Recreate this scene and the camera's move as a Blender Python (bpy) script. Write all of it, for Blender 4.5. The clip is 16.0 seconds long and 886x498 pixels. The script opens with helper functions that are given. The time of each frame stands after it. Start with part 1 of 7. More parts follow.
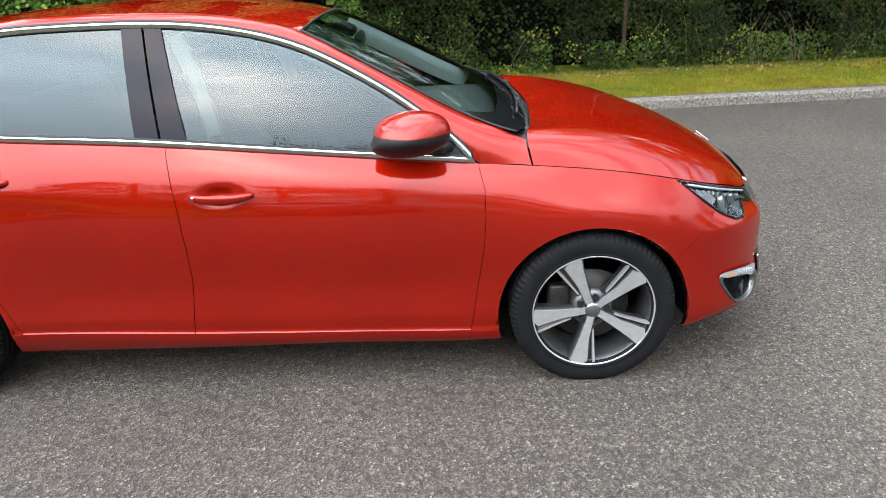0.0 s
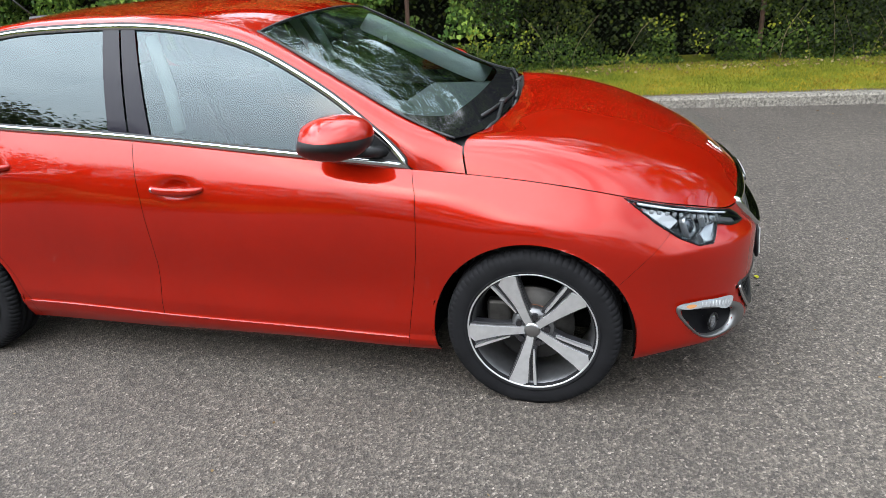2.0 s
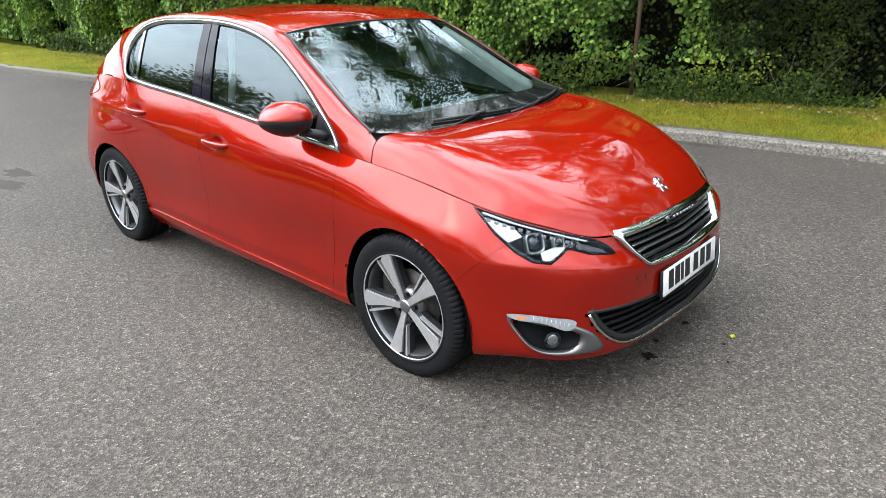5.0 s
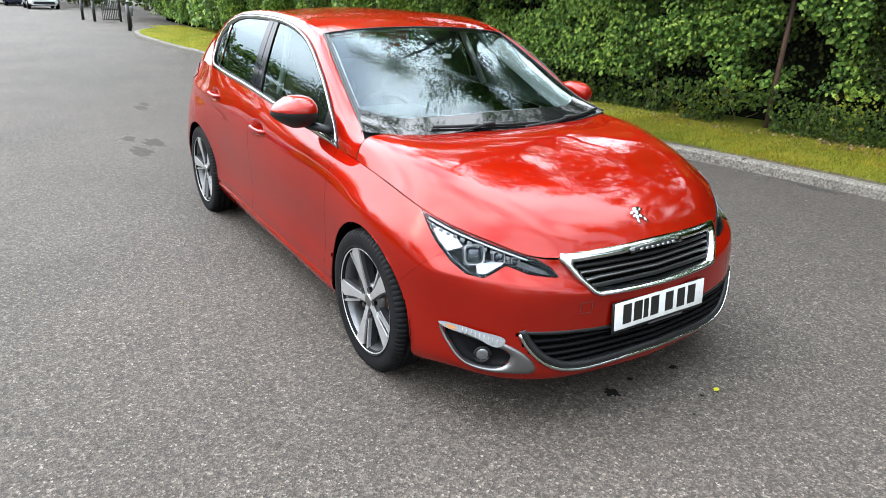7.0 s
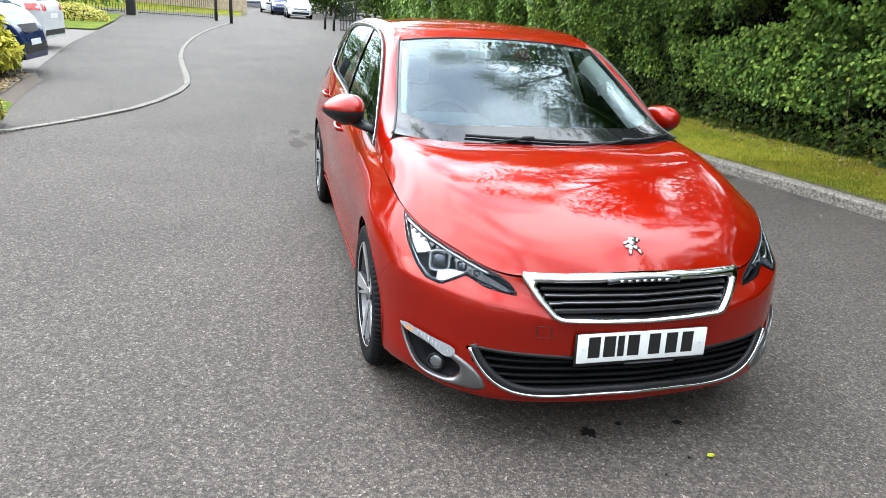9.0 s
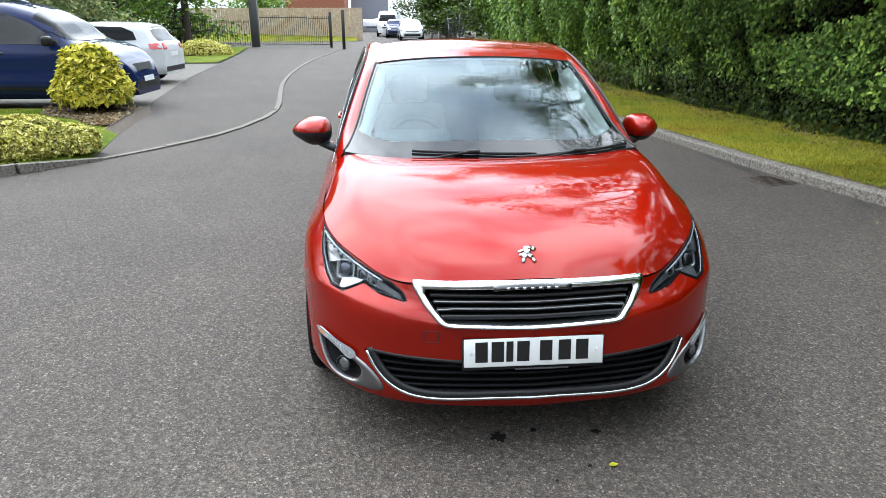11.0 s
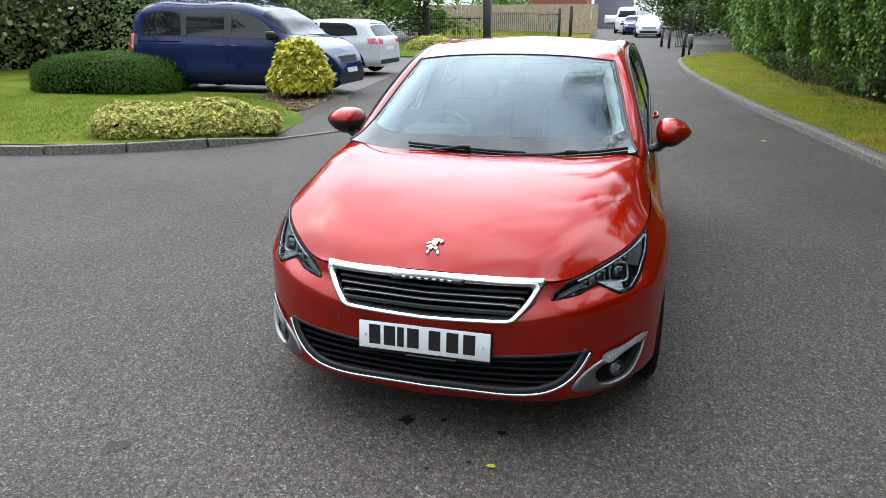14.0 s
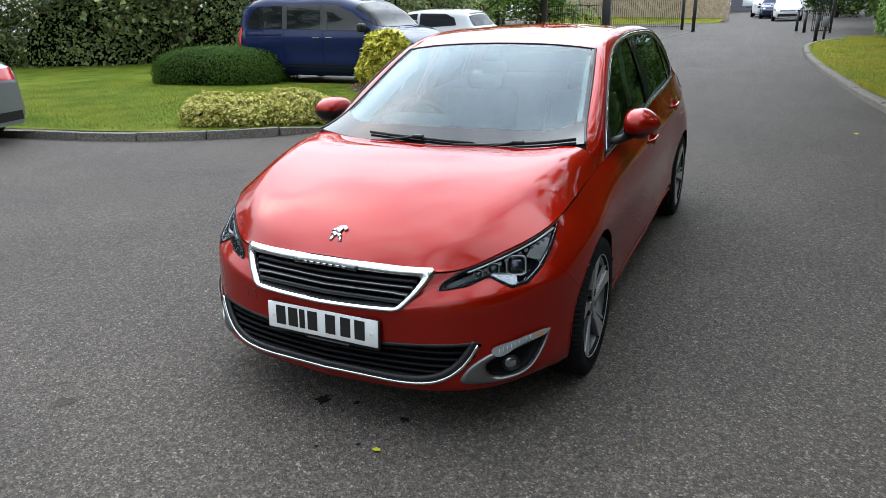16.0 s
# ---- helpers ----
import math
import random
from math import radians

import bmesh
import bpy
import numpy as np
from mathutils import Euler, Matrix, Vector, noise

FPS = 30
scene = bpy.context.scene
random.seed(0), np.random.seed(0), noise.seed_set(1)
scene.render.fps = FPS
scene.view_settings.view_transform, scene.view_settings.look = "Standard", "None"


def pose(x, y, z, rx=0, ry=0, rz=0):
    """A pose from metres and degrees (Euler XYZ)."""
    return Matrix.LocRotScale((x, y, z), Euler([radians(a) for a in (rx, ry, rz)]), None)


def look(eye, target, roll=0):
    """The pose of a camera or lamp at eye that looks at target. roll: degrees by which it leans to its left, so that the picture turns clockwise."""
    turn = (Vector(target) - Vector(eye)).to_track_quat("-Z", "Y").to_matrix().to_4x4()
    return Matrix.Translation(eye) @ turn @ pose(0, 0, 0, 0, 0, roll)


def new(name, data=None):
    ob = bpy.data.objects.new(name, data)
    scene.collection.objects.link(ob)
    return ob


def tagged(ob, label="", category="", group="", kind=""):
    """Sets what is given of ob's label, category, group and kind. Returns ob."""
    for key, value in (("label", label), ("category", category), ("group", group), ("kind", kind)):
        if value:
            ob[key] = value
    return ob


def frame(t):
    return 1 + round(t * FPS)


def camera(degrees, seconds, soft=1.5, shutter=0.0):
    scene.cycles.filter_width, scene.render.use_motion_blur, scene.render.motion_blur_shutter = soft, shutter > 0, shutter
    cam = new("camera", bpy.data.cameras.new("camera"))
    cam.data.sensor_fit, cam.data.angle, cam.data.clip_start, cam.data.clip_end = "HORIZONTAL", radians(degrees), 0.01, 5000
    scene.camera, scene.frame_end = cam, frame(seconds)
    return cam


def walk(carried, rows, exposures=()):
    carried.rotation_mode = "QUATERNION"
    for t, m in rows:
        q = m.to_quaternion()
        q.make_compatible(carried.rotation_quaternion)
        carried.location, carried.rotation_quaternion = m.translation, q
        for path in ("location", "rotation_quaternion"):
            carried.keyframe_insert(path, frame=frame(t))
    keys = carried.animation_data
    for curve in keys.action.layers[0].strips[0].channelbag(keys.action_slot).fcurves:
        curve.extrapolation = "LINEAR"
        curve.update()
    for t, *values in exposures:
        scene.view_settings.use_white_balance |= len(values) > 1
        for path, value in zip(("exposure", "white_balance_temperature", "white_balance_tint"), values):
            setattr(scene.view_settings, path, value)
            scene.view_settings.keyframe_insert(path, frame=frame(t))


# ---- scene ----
cam = camera(66.5, 16.0, 0.7)
PATH = [
    (0, (0.783, -3.172, 1.543), (0.753, -1.327, 0.771), -2.5),
    (0.5, (0.923, -3.182, 1.583), (0.887, -1.352, 0.779), -1.8),
    (1, (1.205, -3.072, 1.534), (0.994, -1.241, 0.756), -1.2),
    (1.5, (1.354, -2.982, 1.55), (0.995, -1.178, 0.765), -3.2),
    (2, (1.588, -2.992, 1.557), (1.096, -1.222, 0.767), -4.0),
    (2.5, (1.874, -3.027, 1.568), (1.242, -1.284, 0.817), -4.1),
    (3, (2.086, -2.932, 1.529), (1.249, -1.257, 0.829), -2.3),
    (3.5, (2.299, -2.867, 1.562), (1.297, -1.281, 0.87), -3.6),
    (4, (2.602, -2.829, 1.554), (1.51, -1.328, 0.807), -2.2),
    (4.2, (2.732, -2.806, 1.558), (1.605, -1.337, 0.801), -2.3),
    (6.3, (3.547, -2.273, 1.537), (2.069, -1.098, 0.879), 0.3),
    (6.5, (3.593, -2.223, 1.534), (2.079, -1.095, 0.875), 0.1),
    (7, (3.708, -2.074, 1.552), (2.147, -1.041, 0.848), 1.7),
    (7.5, (3.824, -1.899, 1.536), (2.187, -0.982, 0.841), 0.3),
    (8, (3.974, -1.718, 1.538), (2.26, -0.961, 0.839), 2.8),
    (8.5, (4.034, -1.536, 1.526), (2.267, -0.909, 0.83), 1.4),
    (9, (4.073, -1.309, 1.537), (2.26, -0.804, 0.861), 3.9),
    (9.2, (4.109, -1.238, 1.554), (2.288, -0.771, 0.873), 1.9),
    (11.3, (4.398, -0.361, 1.595), (2.5, -0.316, 0.964), 0.3),
    (11.5, (4.435, -0.256, 1.58), (2.534, -0.296, 0.959), 0.5),
    (12, (4.535, -0.027, 1.603), (2.65, -0.193, 0.957), 1.1),
    (12.5, (4.524, 0.123, 1.599), (2.65, -0.151, 0.955), -0.3),
    (13, (4.443, 0.297, 1.593), (2.582, -0.033, 0.938), 1.7),
    (13.5, (4.386, 0.462, 1.602), (2.538, 0.064, 0.949), -0.4),
    (14, (4.361, 0.69, 1.599), (2.54, 0.187, 0.944), -0.3),
    (14.5, (4.331, 0.913, 1.594), (2.571, 0.287, 0.881), -1.7),
    (15, (4.258, 1.099, 1.571), (2.523, 0.367, 0.896), 0.4),
    (15.5, (4.165, 1.285, 1.594), (2.437, 0.538, 0.917), -0.4),
    (16, (4.092, 1.508, 1.589), (2.406, 0.671, 0.913), -1.8),
]
walk(cam, [(t, look(eye, target, roll)) for t, eye, target, roll in PATH],
     [(0, 0.34, 6500, 10), (4, 0.33, 6500, 10), (7, 0.46, 6450, 10), (9.2, 0.40, 6400, 10), (12.0, -0.14, 6300, 10), (14.5, -0.32, 6250, 10), (16, -0.46, 6250, 10)])

# ---- light ----
world = bpy.data.worlds.new("world")
scene.world = world
world.use_nodes = True
wn, wl = world.node_tree.nodes, world.node_tree.links
wn.clear()
w_out = wn.new("ShaderNodeOutputWorld")
w_bg = wn.new("ShaderNodeBackground")
sky = wn.new("ShaderNodeTexSky")
sky.sky_type, sky.sun_disc = "NISHITA", False
sky.sun_elevation, sky.sun_rotation = radians(42), radians(200)
sky.air_density, sky.dust_density, sky.ozone_density = 1.0, 2.0, 1.0
w_co = wn.new("ShaderNodeTexCoord")
w_map = wn.new("ShaderNodeMapping")
w_map.inputs["Scale"].default_value = (1.3, 1.6, 2.6)
w_noise = wn.new("ShaderNodeTexNoise")
w_noise.inputs["Scale"].default_value = 1.7
w_noise.inputs["Detail"].default_value = 4.5
w_noise.inputs["Roughness"].default_value = 0.55
w_ramp = wn.new("ShaderNodeValToRGB")
w_ramp.color_ramp.elements[0].position, w_ramp.color_ramp.elements[1].position = 0.22, 0.52
w_shade = wn.new("ShaderNodeValToRGB")
w_shade.color_ramp.elements[0].color = (7.6, 8.5, 9.4, 1)
w_shade.color_ramp.elements[1].color = (11.4, 12.2, 12.8, 1)
w_shade.color_ramp.elements[0].position, w_shade.color_ramp.elements[1].position = 0.38, 0.68
w_mix = wn.new("ShaderNodeMix")
w_mix.data_type = "RGBA"
wl.new(w_co.outputs["Generated"], w_map.inputs[0])
wl.new(w_map.outputs[0], w_noise.inputs["Vector"])
wl.new(w_noise.outputs[0], w_ramp.inputs[0])
wl.new(w_noise.outputs[0], w_shade.inputs[0])
wl.new(w_ramp.outputs[0], w_mix.inputs["Factor"])
wl.new(sky.outputs[0], w_mix.inputs["A"])
wl.new(w_shade.outputs[0], w_mix.inputs["B"])
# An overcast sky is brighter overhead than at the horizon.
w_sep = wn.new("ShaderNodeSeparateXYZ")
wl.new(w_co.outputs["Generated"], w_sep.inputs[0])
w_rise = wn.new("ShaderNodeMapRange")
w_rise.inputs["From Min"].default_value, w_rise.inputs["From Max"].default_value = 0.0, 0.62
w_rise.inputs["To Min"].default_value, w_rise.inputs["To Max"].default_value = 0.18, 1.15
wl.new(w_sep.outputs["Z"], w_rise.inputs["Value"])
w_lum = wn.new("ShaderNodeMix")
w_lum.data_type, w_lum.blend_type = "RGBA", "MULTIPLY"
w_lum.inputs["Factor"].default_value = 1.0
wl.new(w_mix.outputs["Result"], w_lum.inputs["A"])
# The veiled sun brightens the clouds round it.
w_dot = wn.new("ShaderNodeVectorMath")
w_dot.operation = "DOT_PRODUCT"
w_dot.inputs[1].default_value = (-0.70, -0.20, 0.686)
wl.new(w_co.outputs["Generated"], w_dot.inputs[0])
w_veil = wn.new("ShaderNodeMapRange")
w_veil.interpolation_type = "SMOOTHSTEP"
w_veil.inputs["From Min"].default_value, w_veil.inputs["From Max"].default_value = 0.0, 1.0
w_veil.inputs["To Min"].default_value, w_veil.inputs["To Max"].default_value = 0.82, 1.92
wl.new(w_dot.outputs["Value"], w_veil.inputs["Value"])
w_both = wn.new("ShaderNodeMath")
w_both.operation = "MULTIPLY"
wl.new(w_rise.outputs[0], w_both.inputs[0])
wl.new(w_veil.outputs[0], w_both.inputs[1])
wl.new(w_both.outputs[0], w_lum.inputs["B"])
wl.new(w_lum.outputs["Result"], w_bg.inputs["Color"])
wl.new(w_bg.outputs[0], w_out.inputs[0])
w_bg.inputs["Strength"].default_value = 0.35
sun = new("sun", bpy.data.lights.new("sun", "SUN"))
sun.data.energy, sun.data.angle, sun.data.color = 0.6, radians(110), (1.0, 0.95, 0.88)
sun.matrix_world = look((0, 0, 20), (7, 4, 9))

# ---- helpers and materials ----
def part(name, bm, material, parent, label="", smooth=True):
    """One bmesh as one mesh object under a thing or a part."""
    me = bpy.data.meshes.new(name)
    if smooth:
        for f in bm.faces:
            f.smooth = True
    bm.to_mesh(me)
    bm.free()
    me.materials.append(material)
    ob = new(name, me)
    if parent is not None:
        ob.parent = parent
    return tagged(ob, label)


def thing(name, label, category, group="", kind="", at=None):
    ob = tagged(new(name), label, category, group, kind)
    if at is not None:
        ob.matrix_basis = at
    return ob


def mesh_np(name, verts, faces, material, parent=None, smooth=False):
    me = bpy.data.meshes.new(name)
    me.from_pydata([tuple(v) for v in verts], [], faces)
    me.materials.append(material)
    if smooth:
        for p in me.polygons:
            p.use_smooth = True
    ob = new(name, me)
    if parent is not None:
        ob.parent = parent
    return ob


def nodes_of(name):
    m = bpy.data.materials.new(name)
    m.use_nodes = True
    nt = m.node_tree
    return m, nt, nt.nodes["Principled BSDF"]


def noise_node(nt, scale, detail=4.0, rough=0.6, coord="Object"):
    co = nt.nodes.new("ShaderNodeTexCoord")
    n = nt.nodes.new("ShaderNodeTexNoise")
    n.inputs["Scale"].default_value, n.inputs["Detail"].default_value, n.inputs["Roughness"].default_value = scale, detail, rough
    nt.links.new(co.outputs[coord], n.inputs["Vector"])
    return n


def ramp_node(nt, fac, stops):
    r = nt.nodes.new("ShaderNodeValToRGB")
    els = r.color_ramp.elements
    while len(els) < len(stops):
        els.new(0.5)
    for e, (p, c) in zip(els, stops):
        e.position, e.color = p, (*c, 1)
    nt.links.new(fac, r.inputs[0])
    return r


def bump_node(nt, b, height, strength, dist):
    n = nt.nodes.new("ShaderNodeBump")
    n.inputs["Strength"].default_value, n.inputs["Distance"].default_value = strength, dist
    nt.links.new(height, n.inputs["Height"])
    nt.links.new(n.outputs[0], b.inputs["Normal"])
    return n


def mix_node(nt, fac, a, b, mode="MIX"):
    m = nt.nodes.new("ShaderNodeMix")
    m.data_type, m.blend_type = "RGBA", mode
    for socket, v in (("Factor", fac), ("A", a), ("B", b)):
        if isinstance(v, (int, float)):
            m.inputs[socket].default_value = v
        elif isinstance(v, tuple):
            m.inputs[socket].default_value = (*v, 1)
        else:
            nt.links.new(v, m.inputs[socket])
    return m.outputs["Result"]


def plain(name, colour, rough=0.5, metal=0.0, coat=0.0, vary=0.0, scale=20.0, bump=0.0):
    m, nt, b = nodes_of(name)
    b.inputs["Base Color"].default_value = (*colour, 1)
    b.inputs["Roughness"].default_value, b.inputs["Metallic"].default_value = rough, metal
    b.inputs["Coat Weight"].default_value, b.inputs["Coat Roughness"].default_value = coat, 0.03
    if vary or bump:
        n = noise_node(nt, scale)
        if vary:
            lo, hi = tuple(c * (1 - vary) for c in colour), tuple(min(1, c * (1 + vary)) for c in colour)
            nt.links.new(ramp_node(nt, n.outputs[0], [(0.3, lo), (0.7, hi)]).outputs[0], b.inputs["Base Color"])
        if bump:
            bump_node(nt, b, n.outputs[0], 0.5, bump)
    return m


def matt(m, level):
    m.node_tree.nodes["Principled BSDF"].inputs["Specular IOR Level"].default_value = level
    return m


def paint(name, colour, flake=0.35, coat_ior=1.56):
    """Metallic car paint under a clear coat, with faint dust."""
    m, nt, b = nodes_of(name)
    n = noise_node(nt, 3.0, 3.0)
    c = ramp_node(nt, n.outputs[0], [(0.3, tuple(v * 0.93 for v in colour)), (0.7, tuple(min(1, v * 1.05) for v in colour))])
    nt.links.new(c.outputs[0], b.inputs["Base Color"])
    b.inputs["Metallic"].default_value, b.inputs["Roughness"].default_value = flake, 0.38
    b.inputs["Specular IOR Level"].default_value = 0.0
    b.inputs["Specular Tint"].default_value = (*(min(1, v / max(colour)) for v in colour), 1)
    b.inputs["Coat Weight"].default_value, b.inputs["Coat Roughness"].default_value, b.inputs["Coat IOR"].default_value = 1.0, 0.015, coat_ior
    return m


def glass_mat(name, tint, rough=0.0, alpha_mix=0.5):
    """Thin tinted glazing: clear film mixed with a mirror by Fresnel."""
    m = bpy.data.materials.new(name)
    m.use_nodes = True
    nt = m.node_tree
    nt.nodes.clear()
    out = nt.nodes.new("ShaderNodeOutputMaterial")
    tr = nt.nodes.new("ShaderNodeBsdfTransparent")
    tr.inputs[0].default_value = (*tint, 1)
    gl = nt.nodes.new("ShaderNodeBsdfGlossy")
    gl.inputs["Color"].default_value = (0.81, 0.94, 1.0, 1)
    gl.inputs["Roughness"].default_value = rough
    fr = nt.nodes.new("ShaderNodeFresnel")
    fr.inputs[0].default_value = alpha_mix
    mx = nt.nodes.new("ShaderNodeMixShader")
    nt.links.new(fr.outputs[0], mx.inputs[0])
    nt.links.new(tr.outputs[0], mx.inputs[1])
    nt.links.new(gl.outputs[0], mx.inputs[2])
    nt.links.new(mx.outputs[0], out.inputs[0])
    return m


RED = paint("red_metallic_paint", (0.230, 0.0062, 0.0014), 0.42, 1.42)
BLUE = paint("dark_blue_paint", (0.008, 0.015, 0.058), 0.0, 1.30)
WHITE = paint("white_paint", (0.50, 0.51, 0.52), 0.0, 1.4)
SILVER = paint("silver_paint", (0.18, 0.19, 0.20), 0.5)
BLACK_GLOSS = plain("black_gloss", (0.006, 0.006, 0.008), 0.12, coat=1.0)
PURPLE_FILM = matt(plain("pillar_film", (0.007, 0.006, 0.011), 0.06), 0.16)
BLACK_PLASTIC = matt(plain("black_plastic", (0.0096, 0.0096, 0.0104), 0.45, vary=0.25, scale=60, bump=0.0006), 0.3)
GREY_PLASTIC = plain("grey_plastic", (0.05, 0.05, 0.055), 0.5, vary=0.2, scale=60)
FRIT = matt(plain("black_frit_glass", (0.006, 0.006, 0.007), 0.05), 0.38)
DARK = matt(plain("dark_cavity", (0.004, 0.004, 0.004), 0.9), 0.0)
CHROME = plain("chrome", (0.52, 0.53, 0.54), 0.07, 1.0)
SATIN = plain("satin_metal", (0.34, 0.34, 0.345), 0.3, 1.0)
ALLOY = plain("machined_alloy", (0.55, 0.55, 0.56), 0.30, 0.75, vary=0.08, scale=40)
ALLOY_GREY = plain("grey_painted_barrel", (0.13, 0.13, 0.135), 0.36, 0.8, vary=0.15, scale=25)
ALLOY_DARK = plain("dark_painted_alloy", (0.035, 0.035, 0.04), 0.35, 0.5, coat=0.3)
RUBBER = matt(plain("tyre_rubber", (0.0063, 0.0063, 0.0072), 0.75, vary=0.3, scale=18, bump=0.001), 0.12)
STEEL = plain("brake_steel", (0.04, 0.038, 0.036), 0.5, 0.8, vary=0.3, scale=30)
RUST = plain("rusty_hub", (0.16, 0.06, 0.03), 0.8, vary=0.4, scale=60)
LENS_WHITE = plain("clear_lamp_reflector", (0.27, 0.285, 0.305), 0.22, 0.85, vary=0.3, scale=90)
VAN_WINDOW = matt(plain("smoked_glazing", (0.008, 0.010, 0.011), 0.02), 0.42)
LENS_PALE = plain("pale_lamp_lens", (0.434, 0.448, 0.462), 0.25, 0.2, vary=0.3, scale=30)
LENS_FROST = plain("frosted_daytime_lens", (0.23, 0.24, 0.25), 0.3, coat=0.6, vary=0.15, scale=150)
LAMP_BLACK = matt(plain("lamp_housing_black", (0.006, 0.006, 0.007), 0.4), 0.05)
LAMP_LENS = plain("projector_glass", (0.07, 0.075, 0.085), 0.06, 0.9)
LENS_AMBER = plain("amber_lamp", (0.50, 0.22, 0.08), 0.2, coat=1.0)
LENS_RED = plain("red_lamp", (0.45, 0.01, 0.01), 0.15, coat=1.0)
PLATE_WHITE = plain("number_plate_white", (0.6864, 0.6942, 0.6864), 0.3, coat=0.6, vary=0.04, scale=12)
INK = plain("black_ink", (0.008, 0.008, 0.008), 0.4)
INTERIOR = plain("interior_dark_cloth", (0.0595, 0.063, 0.0665), 0.85, vary=0.3, scale=40)
DASH = plain("dashboard_grey", (0.091, 0.0945, 0.098), 0.8, vary=0.15, scale=60)
BEZEL = plain("bezel_satin", (0.179, 0.179, 0.181), 0.35, 0.9)
INTERIOR_LIGHT = plain("interior_grey_trim", (0.64, 0.648, 0.64), 0.75, vary=0.1, scale=10)
GLASS = glass_mat("window_glass", (0.30, 0.36, 0.35), 0.0, 1.62)
CAR_WINDOW = matt(plain("dark_tinted_glazing", (0.006, 0.007, 0.008), 0.03), 0.1)
GLASS_DARK = glass_mat("privacy_glass", (0.10, 0.115, 0.12), 0.0, 1.60)
LENS_CLEAR = glass_mat("lamp_lens", (0.9, 0.92, 0.94), 0.02, 1.22)
GLASS_SCREEN = glass_mat("windscreen_glass", (0.70, 0.80, 0.77), 0.0, 1.50)


def asphalt_mat():
    m, nt, b = nodes_of("asphalt")
    co = nt.nodes.new("ShaderNodeTexCoord")
    v = nt.nodes.new("ShaderNodeTexVoronoi")
    v.inputs["Scale"].default_value, v.inputs["Randomness"].default_value = 132.0, 1.0
    nt.links.new(co.outputs["Object"], v.inputs["Vector"])
    chips = ramp_node(nt, v.outputs["Color"], [(0.0, (0.022, 0.0186, 0.0160)), (0.45, (0.047, 0.0399, 0.0340)), (0.8, (0.088, 0.0757, 0.0650)), (0.97, (0.185, 0.163, 0.143))])
    big = noise_node(nt, 0.55, 5.0, 0.6)
    patch = ramp_node(nt, big.outputs[0], [(0.3, (0.80, 0.79, 0.79)), (0.7, (1.14, 1.13, 1.11))])
    c = mix_node(nt, 1.0, chips.outputs[0], patch.outputs[0], "MULTIPLY")
    mid = noise_node(nt, 30.0, 3.0, 0.75)
    m2 = ramp_node(nt, mid.outputs[0], [(0.32, (0.64, 0.64, 0.65)), (0.68, (1.36, 1.35, 1.33))])
    c = mix_node(nt, 1.0, c, m2.outputs[0], "MULTIPLY")
    fine = noise_node(nt, 420.0, 2.0, 0.7)
    f2 = ramp_node(nt, fine.outputs[0], [(0.3, (0.6, 0.6, 0.6)), (0.7, (1.4, 1.4, 1.4))])
    c = mix_node(nt, 1.0, c, f2.outputs[0], "MULTIPLY")
    nt.links.new(c, b.inputs["Base Color"])
    b.inputs["Roughness"].default_value = 0.82
    b.inputs["Specular IOR Level"].default_value = 0.28
    bump_node(nt, b, v.outputs["Distance"], 0.9, 0.006)
    return m


def grass_ground_mat(name="grass_ground", tint=(1.0, 1.0, 1.0)):
    m, nt, b = nodes_of(name)
    n1, n2 = noise_node(nt, 1.3, 5.0), noise_node(nt, 60.0, 3.0)
    c1 = ramp_node(nt, n1.outputs[0], [(p, tuple(a * t for a, t in zip(c, tint))) for p, c in ((0.28, (0.11, 0.16, 0.015)), (0.5, (0.24, 0.26, 0.03)), (0.66, (0.36, 0.31, 0.06)), (0.78, (0.26, 0.18, 0.07)))])
    c2 = ramp_node(nt, n2.outputs[0], [(0.3, (0.5, 0.5, 0.5)), (0.7, (1.3, 1.3, 1.2))])
    nt.links.new(mix_node(nt, 1.0, c1.outputs[0], c2.outputs[0], "MULTIPLY"), b.inputs["Base Color"])
    b.inputs["Roughness"].default_value = 0.9
    b.inputs["Specular IOR Level"].default_value = 0.1
    bump_node(nt, b, n2.outputs[0], 0.8, 0.02)
    return m


def leaf_mat(name, dark, mid, light, rough=0.5, trans=0.25, patches=None, spec=0.10):
    """Leaves: each island its own tone; some light passes through."""
    m = bpy.data.materials.new(name)
    m.use_nodes = True
    nt = m.node_tree
    b = nt.nodes["Principled BSDF"]
    out = nt.nodes["Material Output"]
    g = nt.nodes.new("ShaderNodeNewGeometry")
    r = ramp_node(nt, g.outputs["Random Per Island"], [(0.0, dark), (0.5, mid), (1.0, light)])
    c = r.outputs[0]
    if patches:
        n = noise_node(nt, patches[0], 4.0)
        c = mix_node(nt, 1.0, c, ramp_node(nt, n.outputs[0], patches[1]).outputs[0], "MULTIPLY")
    nt.links.new(c, b.inputs["Base Color"])
    b.inputs["Roughness"].default_value = rough
    b.inputs["Specular IOR Level"].default_value = spec
    t = nt.nodes.new("ShaderNodeBsdfTranslucent")
    nt.links.new(c, t.inputs[0])
    mx = nt.nodes.new("ShaderNodeMixShader")
    mx.inputs[0].default_value = trans
    nt.links.new(b.outputs[0], mx.inputs[1])
    nt.links.new(t.outputs[0], mx.inputs[2])
    nt.links.new(mx.outputs[0], out.inputs[0])
    return m


